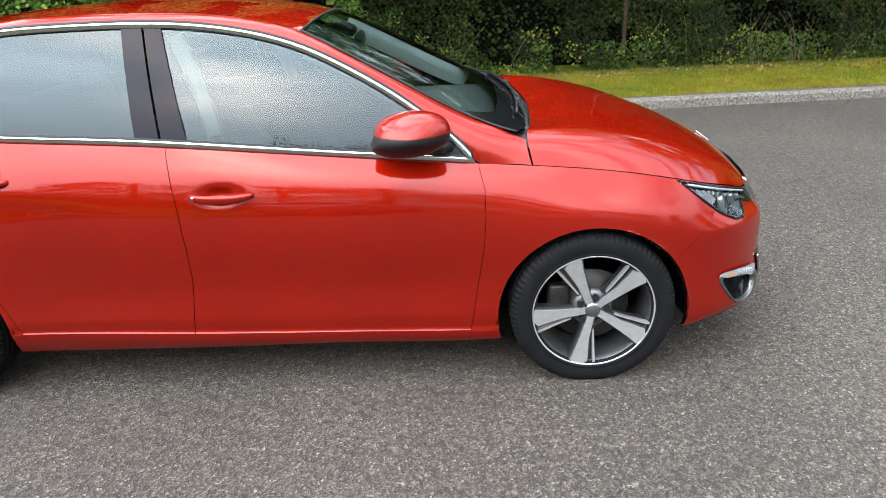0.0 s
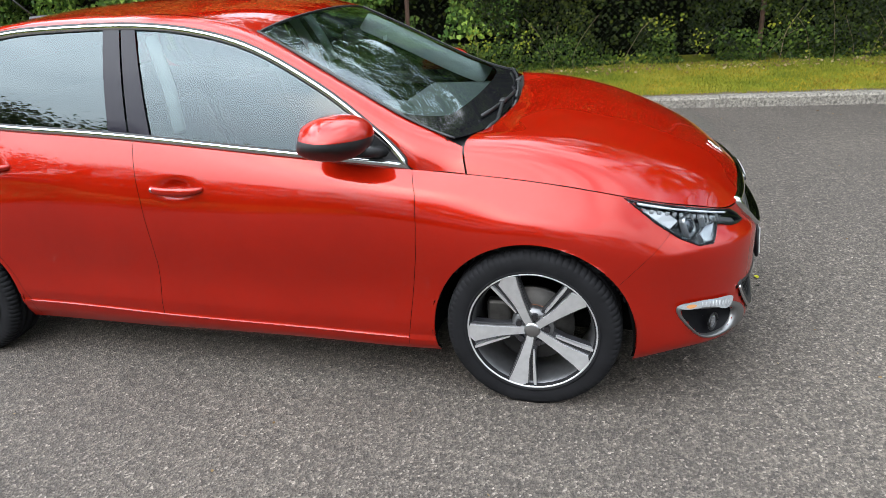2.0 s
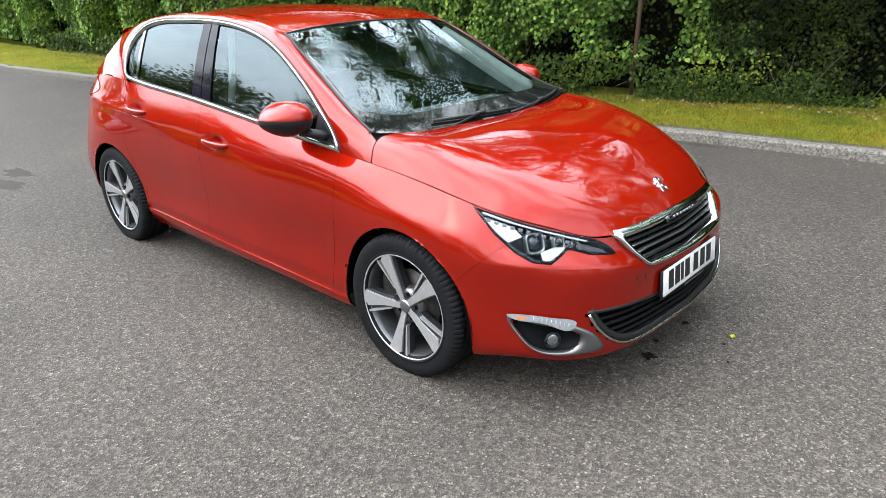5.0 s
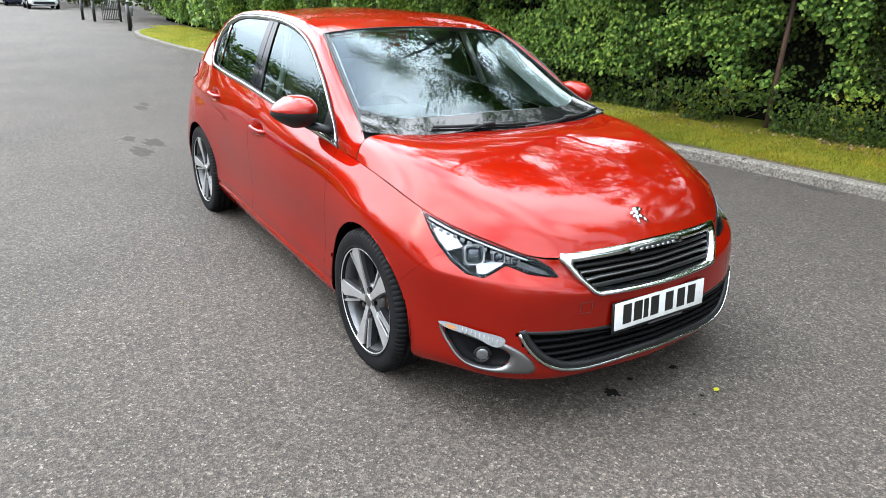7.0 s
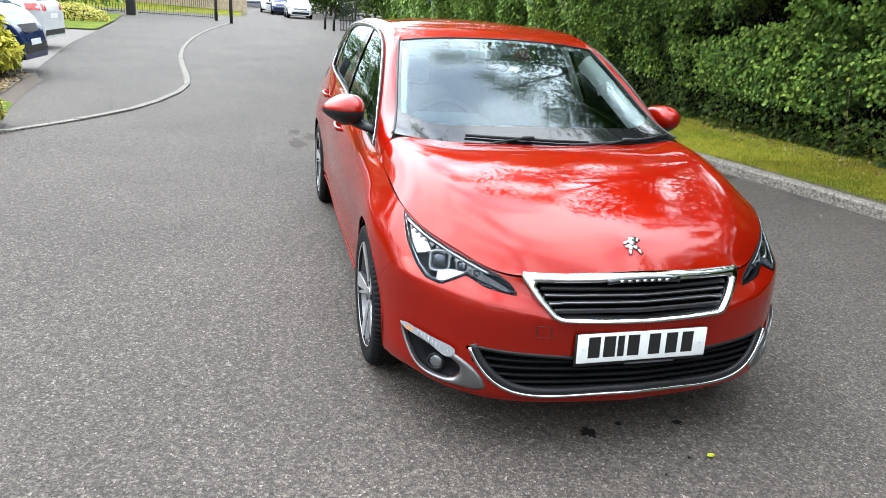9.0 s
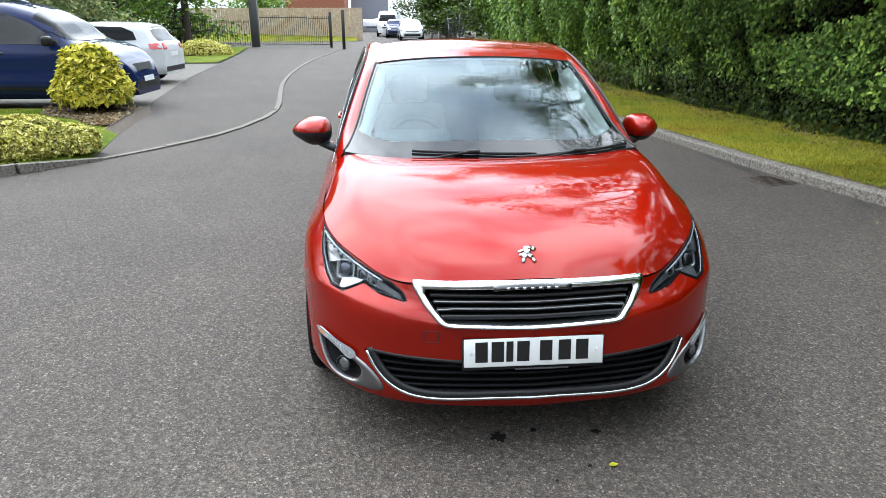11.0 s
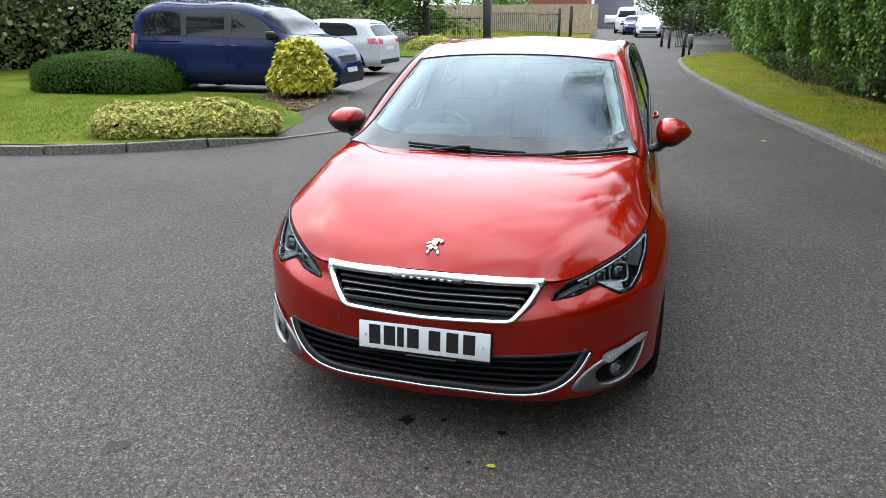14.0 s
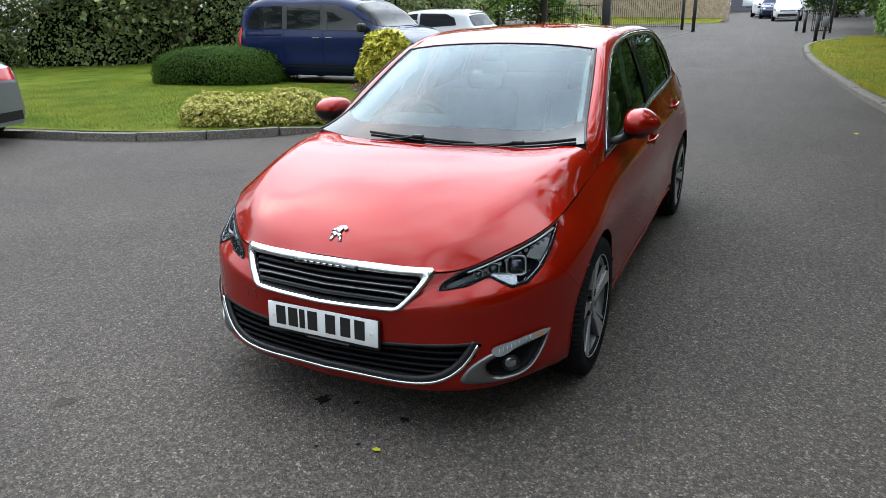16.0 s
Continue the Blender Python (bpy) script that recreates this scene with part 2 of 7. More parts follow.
ASPHALT = asphalt_mat()
GRASS_GROUND = grass_ground_mat("verge_ground", (0.54, 0.54, 0.38))
LAWN_GROUND = grass_ground_mat("lawn_ground", (0.38, 0.48, 0.30))
LAWN_BLADES = leaf_mat("lawn_blades", (0.045, 0.08, 0.005), (0.105, 0.14, 0.009), (0.2, 0.205, 0.022), 0.6, patches=(0.9, [(0.3, (0.65, 0.8, 0.7)), (0.5, (1.0, 1.0, 1.0)), (0.72, (1.5, 1.15, 1.0))]))
GRASS = leaf_mat("grass_blades", (0.0569, 0.0797, 0.0068), (0.1294, 0.1406, 0.0112), (0.2691, 0.2203, 0.0338), 0.6, patches=(1.1, [(0.3, (0.45, 0.68, 0.5)), (0.46, (1.0, 1.0, 1.0)), (0.58, (1.4, 1.12, 1.0)), (0.68, (1.0, 0.66, 0.9))]))
# Dry yellow blades, raised further in tone so the verge there reads as lit.
GRASS_DRY_LIT = leaf_mat("dry_lit_grass_blades", (0.125, 0.160, 0.012), (0.275, 0.300, 0.026), (0.47, 0.43, 0.09), 0.6, patches=(0.9, [(0.28, (0.55, 0.78, 0.6)), (0.46, (1.0, 1.0, 1.0)), (0.58, (1.25, 1.08, 1.0)), (0.70, (0.95, 0.66, 0.8))]))
# Hedge leaves in two tones: lit stretch raised, shaded near stretch darkened in colour.
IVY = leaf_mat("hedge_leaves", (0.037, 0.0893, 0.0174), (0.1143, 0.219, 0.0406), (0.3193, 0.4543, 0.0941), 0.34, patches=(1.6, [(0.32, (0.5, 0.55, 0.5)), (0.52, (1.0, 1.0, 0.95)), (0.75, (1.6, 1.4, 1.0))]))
SHADED_LEAF = leaf_mat("shaded_hedge_leaves", (0.0043, 0.0097, 0.0012), (0.0126, 0.0227, 0.0026), (0.0413, 0.0568, 0.0071), 0.45, patches=(1.3, [(0.34, (0.4, 0.45, 0.45)), (0.52, (1.0, 1.0, 0.95)), (0.74, (1.7, 1.45, 1.0))]))
# A darker ivy tone for the hedge foot and far trees at +y.
DARK_IVY = leaf_mat("dark_ivy_leaves", (0.012, 0.028, 0.004), (0.032, 0.06, 0.008), (0.085, 0.125, 0.016), 0.45)
IVY_LIGHT = leaf_mat("light_weed_leaves", (0.0528, 0.0858, 0.0066), (0.1056, 0.1386, 0.0132), (0.2244, 0.2244, 0.0198))
TREE_LEAF = leaf_mat("tree_leaves", (0.0434, 0.0869, 0.0193), (0.0962, 0.1733, 0.0386), (0.2046, 0.313, 0.0724), trans=0.4)
GOLD_LEAF = leaf_mat("golden_leaves", (0.174, 0.1955, 0.0157), (0.522, 0.4652, 0.0365), (0.812, 0.7147, 0.1696))
SPRIG_GREEN = leaf_mat("green_leaf_hearts", (0.012, 0.030, 0.006), (0.035, 0.062, 0.008), (0.085, 0.11, 0.014))
YELLOW_LEAF = leaf_mat("yellow_leaf", (0.297, 0.3036, 0.0132), (0.363, 0.363, 0.0198), (0.396, 0.396, 0.033))
VARIEG_LEAF = leaf_mat("variegated_leaves", (0.17, 0.17, 0.022), (0.52, 0.475, 0.085), (0.82, 0.77, 0.34))
BOX_LEAF = leaf_mat("clipped_yew_leaves", (0.0145, 0.0409, 0.0079), (0.0462, 0.099, 0.0119), (0.099, 0.165, 0.0231), 0.55, spec=0.12)
DARK_SHRUB = leaf_mat("dark_evergreen_leaves", (0.06, 0.0933, 0.0374), (0.1365, 0.176, 0.0664), (0.3268, 0.3311, 0.1247))
SOIL = plain("soil", (0.0627, 0.0462, 0.033), 0.95, vary=0.5, scale=25, bump=0.02)
# Near-black core colour paints the shade inside the hedge and shrubs.
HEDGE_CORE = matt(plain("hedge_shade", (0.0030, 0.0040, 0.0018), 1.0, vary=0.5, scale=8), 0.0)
KERB = matt(plain("kerb_concrete", (0.138, 0.126, 0.110), 0.95, vary=0.65, scale=42, bump=0.006), 0.2)
BARK = plain("bark", (0.042, 0.0315, 0.0231), 0.9, vary=0.4, scale=20, bump=0.01)
WIRE = plain("fence_wire", (0.012, 0.013, 0.010), 0.7, 0.2)
POST_BROWN = plain("rusty_post", (0.07, 0.035, 0.0245), 0.7, vary=0.4, scale=15)
DEAD_LEAF = leaf_mat("dead_leaves", (0.0792, 0.0462, 0.0198), (0.165, 0.1122, 0.0528), (0.297, 0.2376, 0.1386), 0.7)
PAVER = plain("block_paving", (0.088, 0.076, 0.064), 0.85, vary=0.25, scale=9, bump=0.003)
WOOD_FENCE = plain("fence_timber", (0.43, 0.335, 0.235), 0.8, vary=0.25, scale=6, bump=0.003)
BRICK_RED = plain("brick_red", (0.252, 0.091, 0.049), 0.85, vary=0.25, scale=7, bump=0.003)
GATE_GREY = plain("gate_pillar_grey", (0.035, 0.035, 0.0371), 0.7, vary=0.3)
IRON = plain("black_iron", (0.012, 0.012, 0.013), 0.45, vary=0.2)

# ---- ground, road, kerbs ----
def spline(points, n, closed=False):
    """n points along a smooth curve through the given ones, evenly spaced."""
    p = np.array(points, float)
    ext = np.vstack([2 * p[0] - p[1], p, 2 * p[-1] - p[-2]])
    out = []
    for i in range(len(p) - 1):
        a, b, c, d = ext[i:i + 4]
        ta = 0.0
        tb = ta + max(np.linalg.norm(b - a), 1e-6) ** 0.5
        tc = tb + max(np.linalg.norm(c - b), 1e-6) ** 0.5
        td = tc + max(np.linalg.norm(d - c), 1e-6) ** 0.5
        t = np.linspace(tb, tc, 24, endpoint=False)[:, None]
        a1 = (tb - t) / (tb - ta) * a + (t - ta) / (tb - ta) * b
        a2 = (tc - t) / (tc - tb) * b + (t - tb) / (tc - tb) * c
        a3 = (td - t) / (td - tc) * c + (t - tc) / (td - tc) * d
        b1 = (tc - t) / (tc - ta) * a1 + (t - ta) / (tc - ta) * a2
        b2 = (td - t) / (td - tb) * a2 + (t - tb) / (td - tb) * a3
        out.append((tc - t) / (tc - tb) * b1 + (t - tb) / (tc - tb) * b2)
    q = np.vstack(out + [p[-1:]])
    s = np.r_[0, np.cumsum(np.linalg.norm(np.diff(q, axis=0), axis=1))]
    return np.stack([np.interp(np.linspace(0, s[-1], n), s, q[:, k]) for k in range(q.shape[1])], 1)


RIGHT_KERB = [(30, 6.8), (14, 5.2), (8, 4.62), (5.7, 4.42), (3, 4.27), (1.5, 4.2), (-0.5, 3.98), (-2.5, 3.55), (-4.5, 3.27), (-6.4, 3.0), (-8.6, 2.68), (-11.2, 2.43), (-14.3, 2.18), (-18.7, 2.02), (-21.5, 2.12), (-23.2, 2.5), (-24.6, 3.3)]
HEDGE_LINE = [(30, 8.4), (14, 6.9), (6.6, 6.15), (3.3, 6.1), (1.6, 6.0), (-0.2, 5.6), (-1.7, 5.3), (-3.2, 5.05), (-5.6, 4.75), (-7.7, 4.4), (-13.2, 4.05), (-20, 3.95), (-26, 4.2), (-33, 4.4)]
LEFT_KERB = [(1.5, -14.5), (-0.9, -11.5), (-1.7, -9.6), (-2.0, -8.3), (-2.28, -6.5), (-2.67, -5.5), (-3.05, -4.85), (-3.55, -4.25), (-3.95, -3.98)]
LEFT_EDGE = [(-3.95, -3.98), (-4.57, -3.56), (-5.4, -3.1), (-6.5, -2.78), (-7.6, -2.62), (-8.6, -2.62), (-10.1, -2.8), (-13.7, -3.24), (-18.7, -3.52), (-25.5, -3.45), (-31, -3.1), (-36.8, -2.87)]


def strip(line_a, line_b, za, zb, material, name, n=120, parent=None):
    a, b = spline(line_a, n), spline(line_b, n)
    v = [(*p, za) for p in a] + [(*p, zb) for p in b]
    f = [(i, i + 1, n + i + 1, n + i) for i in range(n - 1)]
    return mesh_np(name, v, f, material, parent)


def kerb_row(name, line, label, height=0.10, width=0.13, stone=0.915, sink=0.12, side=1, drop=False):
    """Kerb stones laid end to end along a line, each its own piece."""
    pts = spline(line, 1500)
    s = np.r_[0, np.cumsum(np.linalg.norm(np.diff(pts, axis=0), axis=1))]
    row = tagged(new(name), label, "kerb", kind="structure")
    total = int(round(s[-1] / stone))
    stone = s[-1] / total
    rng = random.Random(3)
    for k in range(total):
        p0, p1 = (np.array([np.interp(d, s, pts[:, c]) for c in (0, 1)]) for d in (k * stone + 0.002, (k + 1) * stone - 0.002))
        d = (p1 - p0) / np.linalg.norm(p1 - p0)
        nrm = np.array([-d[1], d[0]]) * side
        bm = bmesh.new()
        h = height + rng.uniform(-0.006, 0.006)
        ch = 0.022
        prof = [(0.0, -sink), (0.004, h - ch), (ch, h), (width, h), (width, -sink)]
        rings = []
        for e, q in enumerate((p0, p0 + (p1 - p0) * 0.5, p1)):
            fall = (1, 0.62, 0.24)[e] if drop and k == total - 1 else 1
            rings.append([bm.verts.new((*(q + nrm * o), (z * fall if z > 0 else z) + rng.uniform(-0.003, 0.003))) for o, z in prof])
        for r0, r1 in zip(rings, rings[1:]):
            for i in range(4):
                bm.faces.new((r0[i], r0[i + 1], r1[i + 1], r1[i]))
        bm.faces.new(rings[0])
        bm.faces.new(rings[-1][::-1])
        bmesh.ops.recalc_face_normals(bm, faces=bm.faces)
        part("kerb_stone", bm, KERB, row, smooth=False)
    return row


def road():
    bm = bmesh.new()
    xs, ys = np.linspace(-140, 60, 3), np.linspace(-90, 90, 3)
    g = [[bm.verts.new((x, y, 0)) for y in ys] for x in xs]
    for i in range(2):
        for j in range(2):
            bm.faces.new((g[i][j], g[i + 1][j], g[i + 1][j + 1], g[i][j + 1]))
    return tagged(part("road", bm, ASPHALT, None), "weathered grey asphalt drive with pale stone chips", "road", kind="structure")


road()
verge = strip([(x, y + 0.12) for x, y in RIGHT_KERB], [(32, 24), (14, 24), (8, 24), (5.7, 24), (3, 24), (1.5, 24), (0, 24), (-2.5, 24), (-4.5, 24), (-6.4, 24), (-8.6, 24), (-11.2, 24), (-14.3, 24), (-18.7, 24), (-21.5, 24), (-23.2, 24), (-24.6, 24)], 0.095, 0.14, GRASS_GROUND, "grass_verge", 160)
tagged(verge, "mown grass verge with yellowed patches beside the kerb", "grass", kind="structure")
LAWN_RIM = [(-3.42, -4.60), (-3.78, -4.42), (-4.12, -4.33), (-5.2, -4.50), (-5.75, -4.57), (-7.0, -4.74), (-8.3, -4.88)]
LAWN_FOOT = [(-3.22, -4.60), (-3.52, -4.27), (-3.95, -4.04), (-5.2, -4.30), (-5.75, -4.40), (-7.0, -4.58), (-8.3, -4.72)]
lawn_v = [(*p, 0.09) for p in spline([(x - 0.12, y - 0.03) for x, y in LEFT_KERB[:7]], 70)] + [(*p, 0.09) for p in LAWN_RIM] + [(-8.25, -9.8, 0.10), (-8.3, -10.2, 0.10), (-13, -10.2, 0.12), (-14, -40, 0.12), (4, -40, 0.12), (2, -15, 0.09)]
lawn = mesh_np("lawn", lawn_v, [tuple(range(len(lawn_v)))], LAWN_GROUND)
tagged(lawn, "short green lawn behind a concrete kerb", "grass", kind="structure")
kerb_row("kerb_verge", RIGHT_KERB, "weathered concrete kerb along the grass verge", 0.105, side=-1)
kerb_row("kerb_lawn", LEFT_KERB, "weathered concrete kerb round the lawn", 0.105, side=-1, drop=True)
kerb_row("kerb_flush", LEFT_EDGE, "pale low concrete edging between drive and footway", 0.022, 0.11, side=-1)

# Bare earth shows in a ragged band behind the verge kerb.
back = spline([(x, y + 0.125) for x, y in RIGHT_KERB[2:13]], 420)
rag = random.Random(17)
wide, earth_v = 0.06, []
for x, y in back:
    wide = min(0.17, max(0.015, wide + rag.uniform(-0.02, 0.02)))
    earth_v += [(x, y, 0.0995), (x, y + wide, 0.1)]
earth = mesh_np("verge_soil", earth_v, [(2 * i, 2 * i + 2, 2 * i + 3, 2 * i + 1) for i in range(len(back) - 1)], SOIL)
tagged(earth, "bare brown earth between kerb and verge grass", "soil", kind="structure")

# ---- the red hatchback ----
from mathutils.bvhtree import BVHTree


def cubic(t, p, x):
    """Natural cubic spline through p (n, k) at knots t, read at x."""
    t, p, x = np.asarray(t, float), np.asarray(p, float), np.asarray(x, float)
    n, h = len(t), np.diff(t)
    a, r = np.eye(n), np.zeros_like(p)
    for i in range(1, n - 1):
        a[i, i - 1:i + 2] = h[i - 1], 2 * (h[i - 1] + h[i]), h[i]
        r[i] = 6 * ((p[i + 1] - p[i]) / h[i] - (p[i] - p[i - 1]) / h[i - 1])
    m = np.linalg.solve(a, r)
    i = np.clip(np.searchsorted(t, x) - 1, 0, n - 2)
    d0, d1, hh = (x - t[i])[:, None], (t[i + 1] - x)[:, None], h[i][:, None]
    return (m[i] * d1 ** 3 + m[i + 1] * d0 ** 3) / (6 * hh) + (p[i] / hh - m[i] * hh / 6) * d1 + (p[i + 1] / hh - m[i + 1] * hh / 6) * d0


def chord(p):
    return np.r_[0, np.cumsum(np.linalg.norm(np.diff(np.asarray(p, float), axis=0), axis=1))]


def curve(p, n):
    t = chord(p)
    return cubic(t, p, np.linspace(0, t[-1], n))


def grid_bm(g, bm=None, keep=None, flip=False):
    """Quads over a grid of points g (rows, columns, 3)."""
    bm = bm or bmesh.new()
    v = [[bm.verts.new(q) for q in row] for row in g]
    for i in range(len(g) - 1):
        for j in range(len(g[0]) - 1):
            if keep is None or keep(i, j):
                q = (v[i][j], v[i][j + 1], v[i + 1][j + 1], v[i + 1][j])
                bm.faces.new(q[::-1] if flip else q)
    bmesh.ops.delete(bm, geom=[w for w in bm.verts if not w.link_faces], context="VERTS")
    return bm


def mirrored(g):
    return g * np.array([1.0, -1.0, 1.0])


def both(g, keep=None):
    """A grid and its mirror image across the car, in one bmesh, welded on the centre line."""
    bm = grid_bm(g, None, keep)
    grid_bm(mirrored(g), bm, keep, True)
    bmesh.ops.remove_doubles(bm, verts=bm.verts, dist=0.0006)
    return bm


def tube(points, radius, sides=8, closed=False, flat=1.0, up=None):
    """A bar swept along points; flat squeezes it along the second axis."""
    pts = [Vector(p) for p in points]
    bm, rings = bmesh.new(), []
    n = len(pts)
    for i, p in enumerate(pts):
        a, b = (pts[(i - 1) % n], pts[(i + 1) % n]) if closed else (pts[max(i - 1, 0)], pts[min(i + 1, n - 1)])
        d = (b - a).normalized()
        u = Vector(up[i] if up is not None else (0, 0, 1))
        u = (u - d * u.dot(d)).normalized() if abs(u.dot(d)) < 0.99 else d.orthogonal()
        w = d.cross(u)
        rings.append([bm.verts.new(p + radius * (math.cos(k) * w + flat * math.sin(k) * u)) for k in np.linspace(0, 2 * math.pi, sides, endpoint=False)])
    for i in range(n if closed else n - 1):
        r0, r1 = rings[i], rings[(i + 1) % n]
        for k in range(sides):
            bm.faces.new((r0[k], r0[(k + 1) % sides], r1[(k + 1) % sides], r1[k]))
    if not closed:
        bm.faces.new(rings[0][::-1])
        bm.faces.new(rings[-1])
    bmesh.ops.recalc_face_normals(bm, faces=bm.faces)
    return bm


def box(size, at=(0, 0, 0), bevel=0.01, seg=2, turn=None):
    bm = bmesh.new()
    bmesh.ops.create_cube(bm, size=1.0)
    bmesh.ops.scale(bm, vec=size, verts=bm.verts)
    if bevel:
        bmesh.ops.bevel(bm, geom=bm.edges[:], offset=bevel, segments=seg, affect="EDGES", profile=0.5)
    bmesh.ops.transform(bm, matrix=Matrix.Translation(at) @ (turn or Matrix()), verts=bm.verts)
    return bm


# Long lines of the right side, from the middle of the tail to the middle of the nose: x, y, z.
SIDE_0 = [(-2.02, 0, .28), (-2, -.4, .28), (-1.93, -.68, .28), (-1.69, -.8, .24), (-1.31, -.82, .19), (-.9, -.83, .185), (-.2, -.83, .175), (.5, -.83, .17), (.93, -.83, .165), (1.31, -.83, .18), (1.66, -.83, .185), (1.785, -.765, .199), (1.905, -.66, .189), (1.975, -.52, .182), (2.025, -.28, .174), (2.04, 0, .172)]
SIDE_1 = [(-2.08, 0, .36), (-2.05, -.42, .36), (-1.96, -.72, .35), (-1.69, -.865, .3), (-1.31, -.885, .285), (-.9, -.876, .285), (-.2, -.876, .262), (.5, -.876, .245), (.93, -.876, .235), (1.31, -.885, .245), (1.66, -.868, .25), (1.845, -.798, .251), (1.978, -.684, .231), (2.063, -.548, .216), (2.117, -.294, .204), (2.138, 0, .2)]
SIDE_2 = [(-2.1, 0, .48), (-2.07, -.43, .48), (-1.98, -.75, .48), (-1.68, -.885, .46), (-1.31, -.898, .46), (-.9, -.874, .43), (-.2, -.87, .43), (.5, -.87, .42), (.93, -.874, .42), (1.31, -.898, .44), (1.65, -.874, .42), (1.829, -.801, .4), (1.967, -.689, .39), (2.057, -.558, .385), (2.124, -.304, .38), (2.148, 0, .38)]
SIDE_3 = [(-2.1, 0, .63), (-2.06, -.43, .63), (-1.97, -.725, .64), (-1.67, -.87, .66), (-1.31, -.902, .69), (-.9, -.886, .64), (-.2, -.884, .62), (.5, -.884, .605), (.93, -.884, .605), (1.31, -.898, .665), (1.64, -.873, .6), (1.814, -.8, .565), (1.947, -.689, .548), (2.042, -.558, .54), (2.111, -.304, .525), (2.135, 0, .525)]
SIDE_4 = [(-2.02, 0, .86), (-1.99, -.42, .86), (-1.9, -.69, .86), (-1.65, -.823, .865), (-1.31, -.862, .86), (-.9, -.87, .85), (-.2, -.868, .825), (.5, -.866, .8), (.93, -.864, .775), (1.31, -.862, .755), (1.63, -.842, .7), (1.785, -.775, .655), (1.905, -.67, .63), (2, -.54, .612), (2.075, -.3, .59), (2.1, 0, .59)]
SIDE_5 = [(-1.86, 0, 1.03), (-1.83, -.42, 1.03), (-1.75, -.68, 1.03), (-1.5, -.775, 1.055), (-1.2, -.802, 1.055), (-.866, -.806, 1.03), (-.2, -.806, .982), (.5, -.804, .915), (.9, -.8, .879), (1.31, -.806, .842), (1.61, -.787, .788), (1.76, -.725, .744), (1.885, -.625, .7), (1.985, -.51, .66), (2.05, -.28, .668), (2.072, 0, .672)]
SIDE = np.array([SIDE_0, SIDE_1, SIDE_2, SIDE_3, SIDE_4, SIDE_5])
REAR_GAP = ([.2, .28, .4, .5, .67, .86, 1.06], [-.90, -.90, -.94, -.985, -1.07, -1.09, -1.07])
MID_GAP = ([.2, .27, .49, .61, .77, 1.0], [-.232, -.230, -.20, -.196, -.204, -.235])
FRONT_GAP = ([.2, .24, .32, .58, .70, .80, .90], [.838, .842, .856, .898, .906, .905, .880])
WING_GAP = ([.2, .45, .5, .6, .66, .8], [1.60, 1.575, 1.60, 1.70, 1.765, 1.775])
SEGMENTS = (46, 30, 34, 30, 56)
ROWS_PER = 14
ARCH_R, ARCH_Z, AXLE = 0.364, 0.286, 1.31


def side_grid():
    """The right flank with both bumpers: rows upwards, columns forwards; the columns follow the door and wing gaps."""
    knots = chord(SIDE[3])
    ctrl = np.stack([cubic(np.arange(6), SIDE[:, k], np.linspace(0, 5, 5 * ROWS_PER + 1)) for k in range(SIDE.shape[1])], 1)
    rows, marks = [], np.cumsum((0,) + SEGMENTS)
    for row in ctrl:
        fine_t = np.linspace(0, knots[-1], 9000)
        fine = cubic(knots, row, fine_t)
        lo, hi = np.searchsorted(fine_t, knots[3]), np.searchsorted(fine_t, knots[12])
        keys = [0.0]
        for z_of, x_of in (REAR_GAP, MID_GAP, FRONT_GAP, WING_GAP):
            gx = np.interp(fine[lo:hi, 2], z_of, x_of)
            keys.append(fine_t[lo + np.argmin(np.abs(fine[lo:hi, 0] - gx))])
        keys.append(knots[-1])
        t = np.concatenate([np.linspace(a, b, n, endpoint=False) for a, b, n in zip(keys, keys[1:], SEGMENTS)] + [[knots[-1]]])
        g = cubic(knots, row, t)
        g[0, 1] = g[-1, 1] = 0
        rows.append(g)
    return np.array(rows), marks


def arch_fit(g):
    """Pulls the rim of each wheel arch onto its circle; gives back which points lie inside."""
    g, inside = g.copy(), np.zeros(g.shape[:2], bool)
    for ax in (AXLE, -AXLE):
        d = np.stack([g[..., 0] - ax, g[..., 2] - ARCH_Z], -1)
        r = np.linalg.norm(d, axis=-1)
        hit = r < ARCH_R
        inside |= hit
        f = np.where(hit, ARCH_R / np.maximum(r, 1e-4), 1.0)
        low = hit & (g[..., 2] < ARCH_Z)
        g[..., 0] = np.where(low, ax + np.sign(d[..., 0]) * np.sqrt(np.maximum(ARCH_R ** 2 - d[..., 1] ** 2, 0)), ax + d[..., 0] * f)
        g[..., 2] = np.where(low, g[..., 2], ARCH_Z + d[..., 1] * f)
    return g, inside


def in_poly(y, z, poly):
    n, odd = len(poly), False
    for i in range(n):
        (y0, z0), (y1, z1) = poly[i], poly[(i + 1) % n]
        if (z0 > z) != (z1 > z) and y < (y1 - y0) * (z - z0) / (z1 - z0) + y0:
            odd = not odd
    return odd


GRILLE = [(-.436, .668), (-.25, .664), (0, .668), (.25, .664), (.436, .668), (.40, .60), (.335, .532), (0, .528), (-.335, .532), (-.40, .60)]
INTAKE_HALF = [(-.614, .398), (-.585, .340), (-.54, .288), (-.475, .251), (-.38, .233), (-.20, .234), (0, .238)]
INTAKE_TOP = [(-.614, .402), (-.40, .392), (-.20, .38), (0, .376)]


def smooth_loop(points, n=48):
    """A rounded closed outline through the points."""
    p = np.array(list(points) + list(points[:1]), float)
    q = np.vstack([p[-3:-1], p, p[1:3]])
    t = chord(q)
    return [tuple(v) for v in cubic(t, q, np.linspace(t[2], t[-3], n, endpoint=False))]


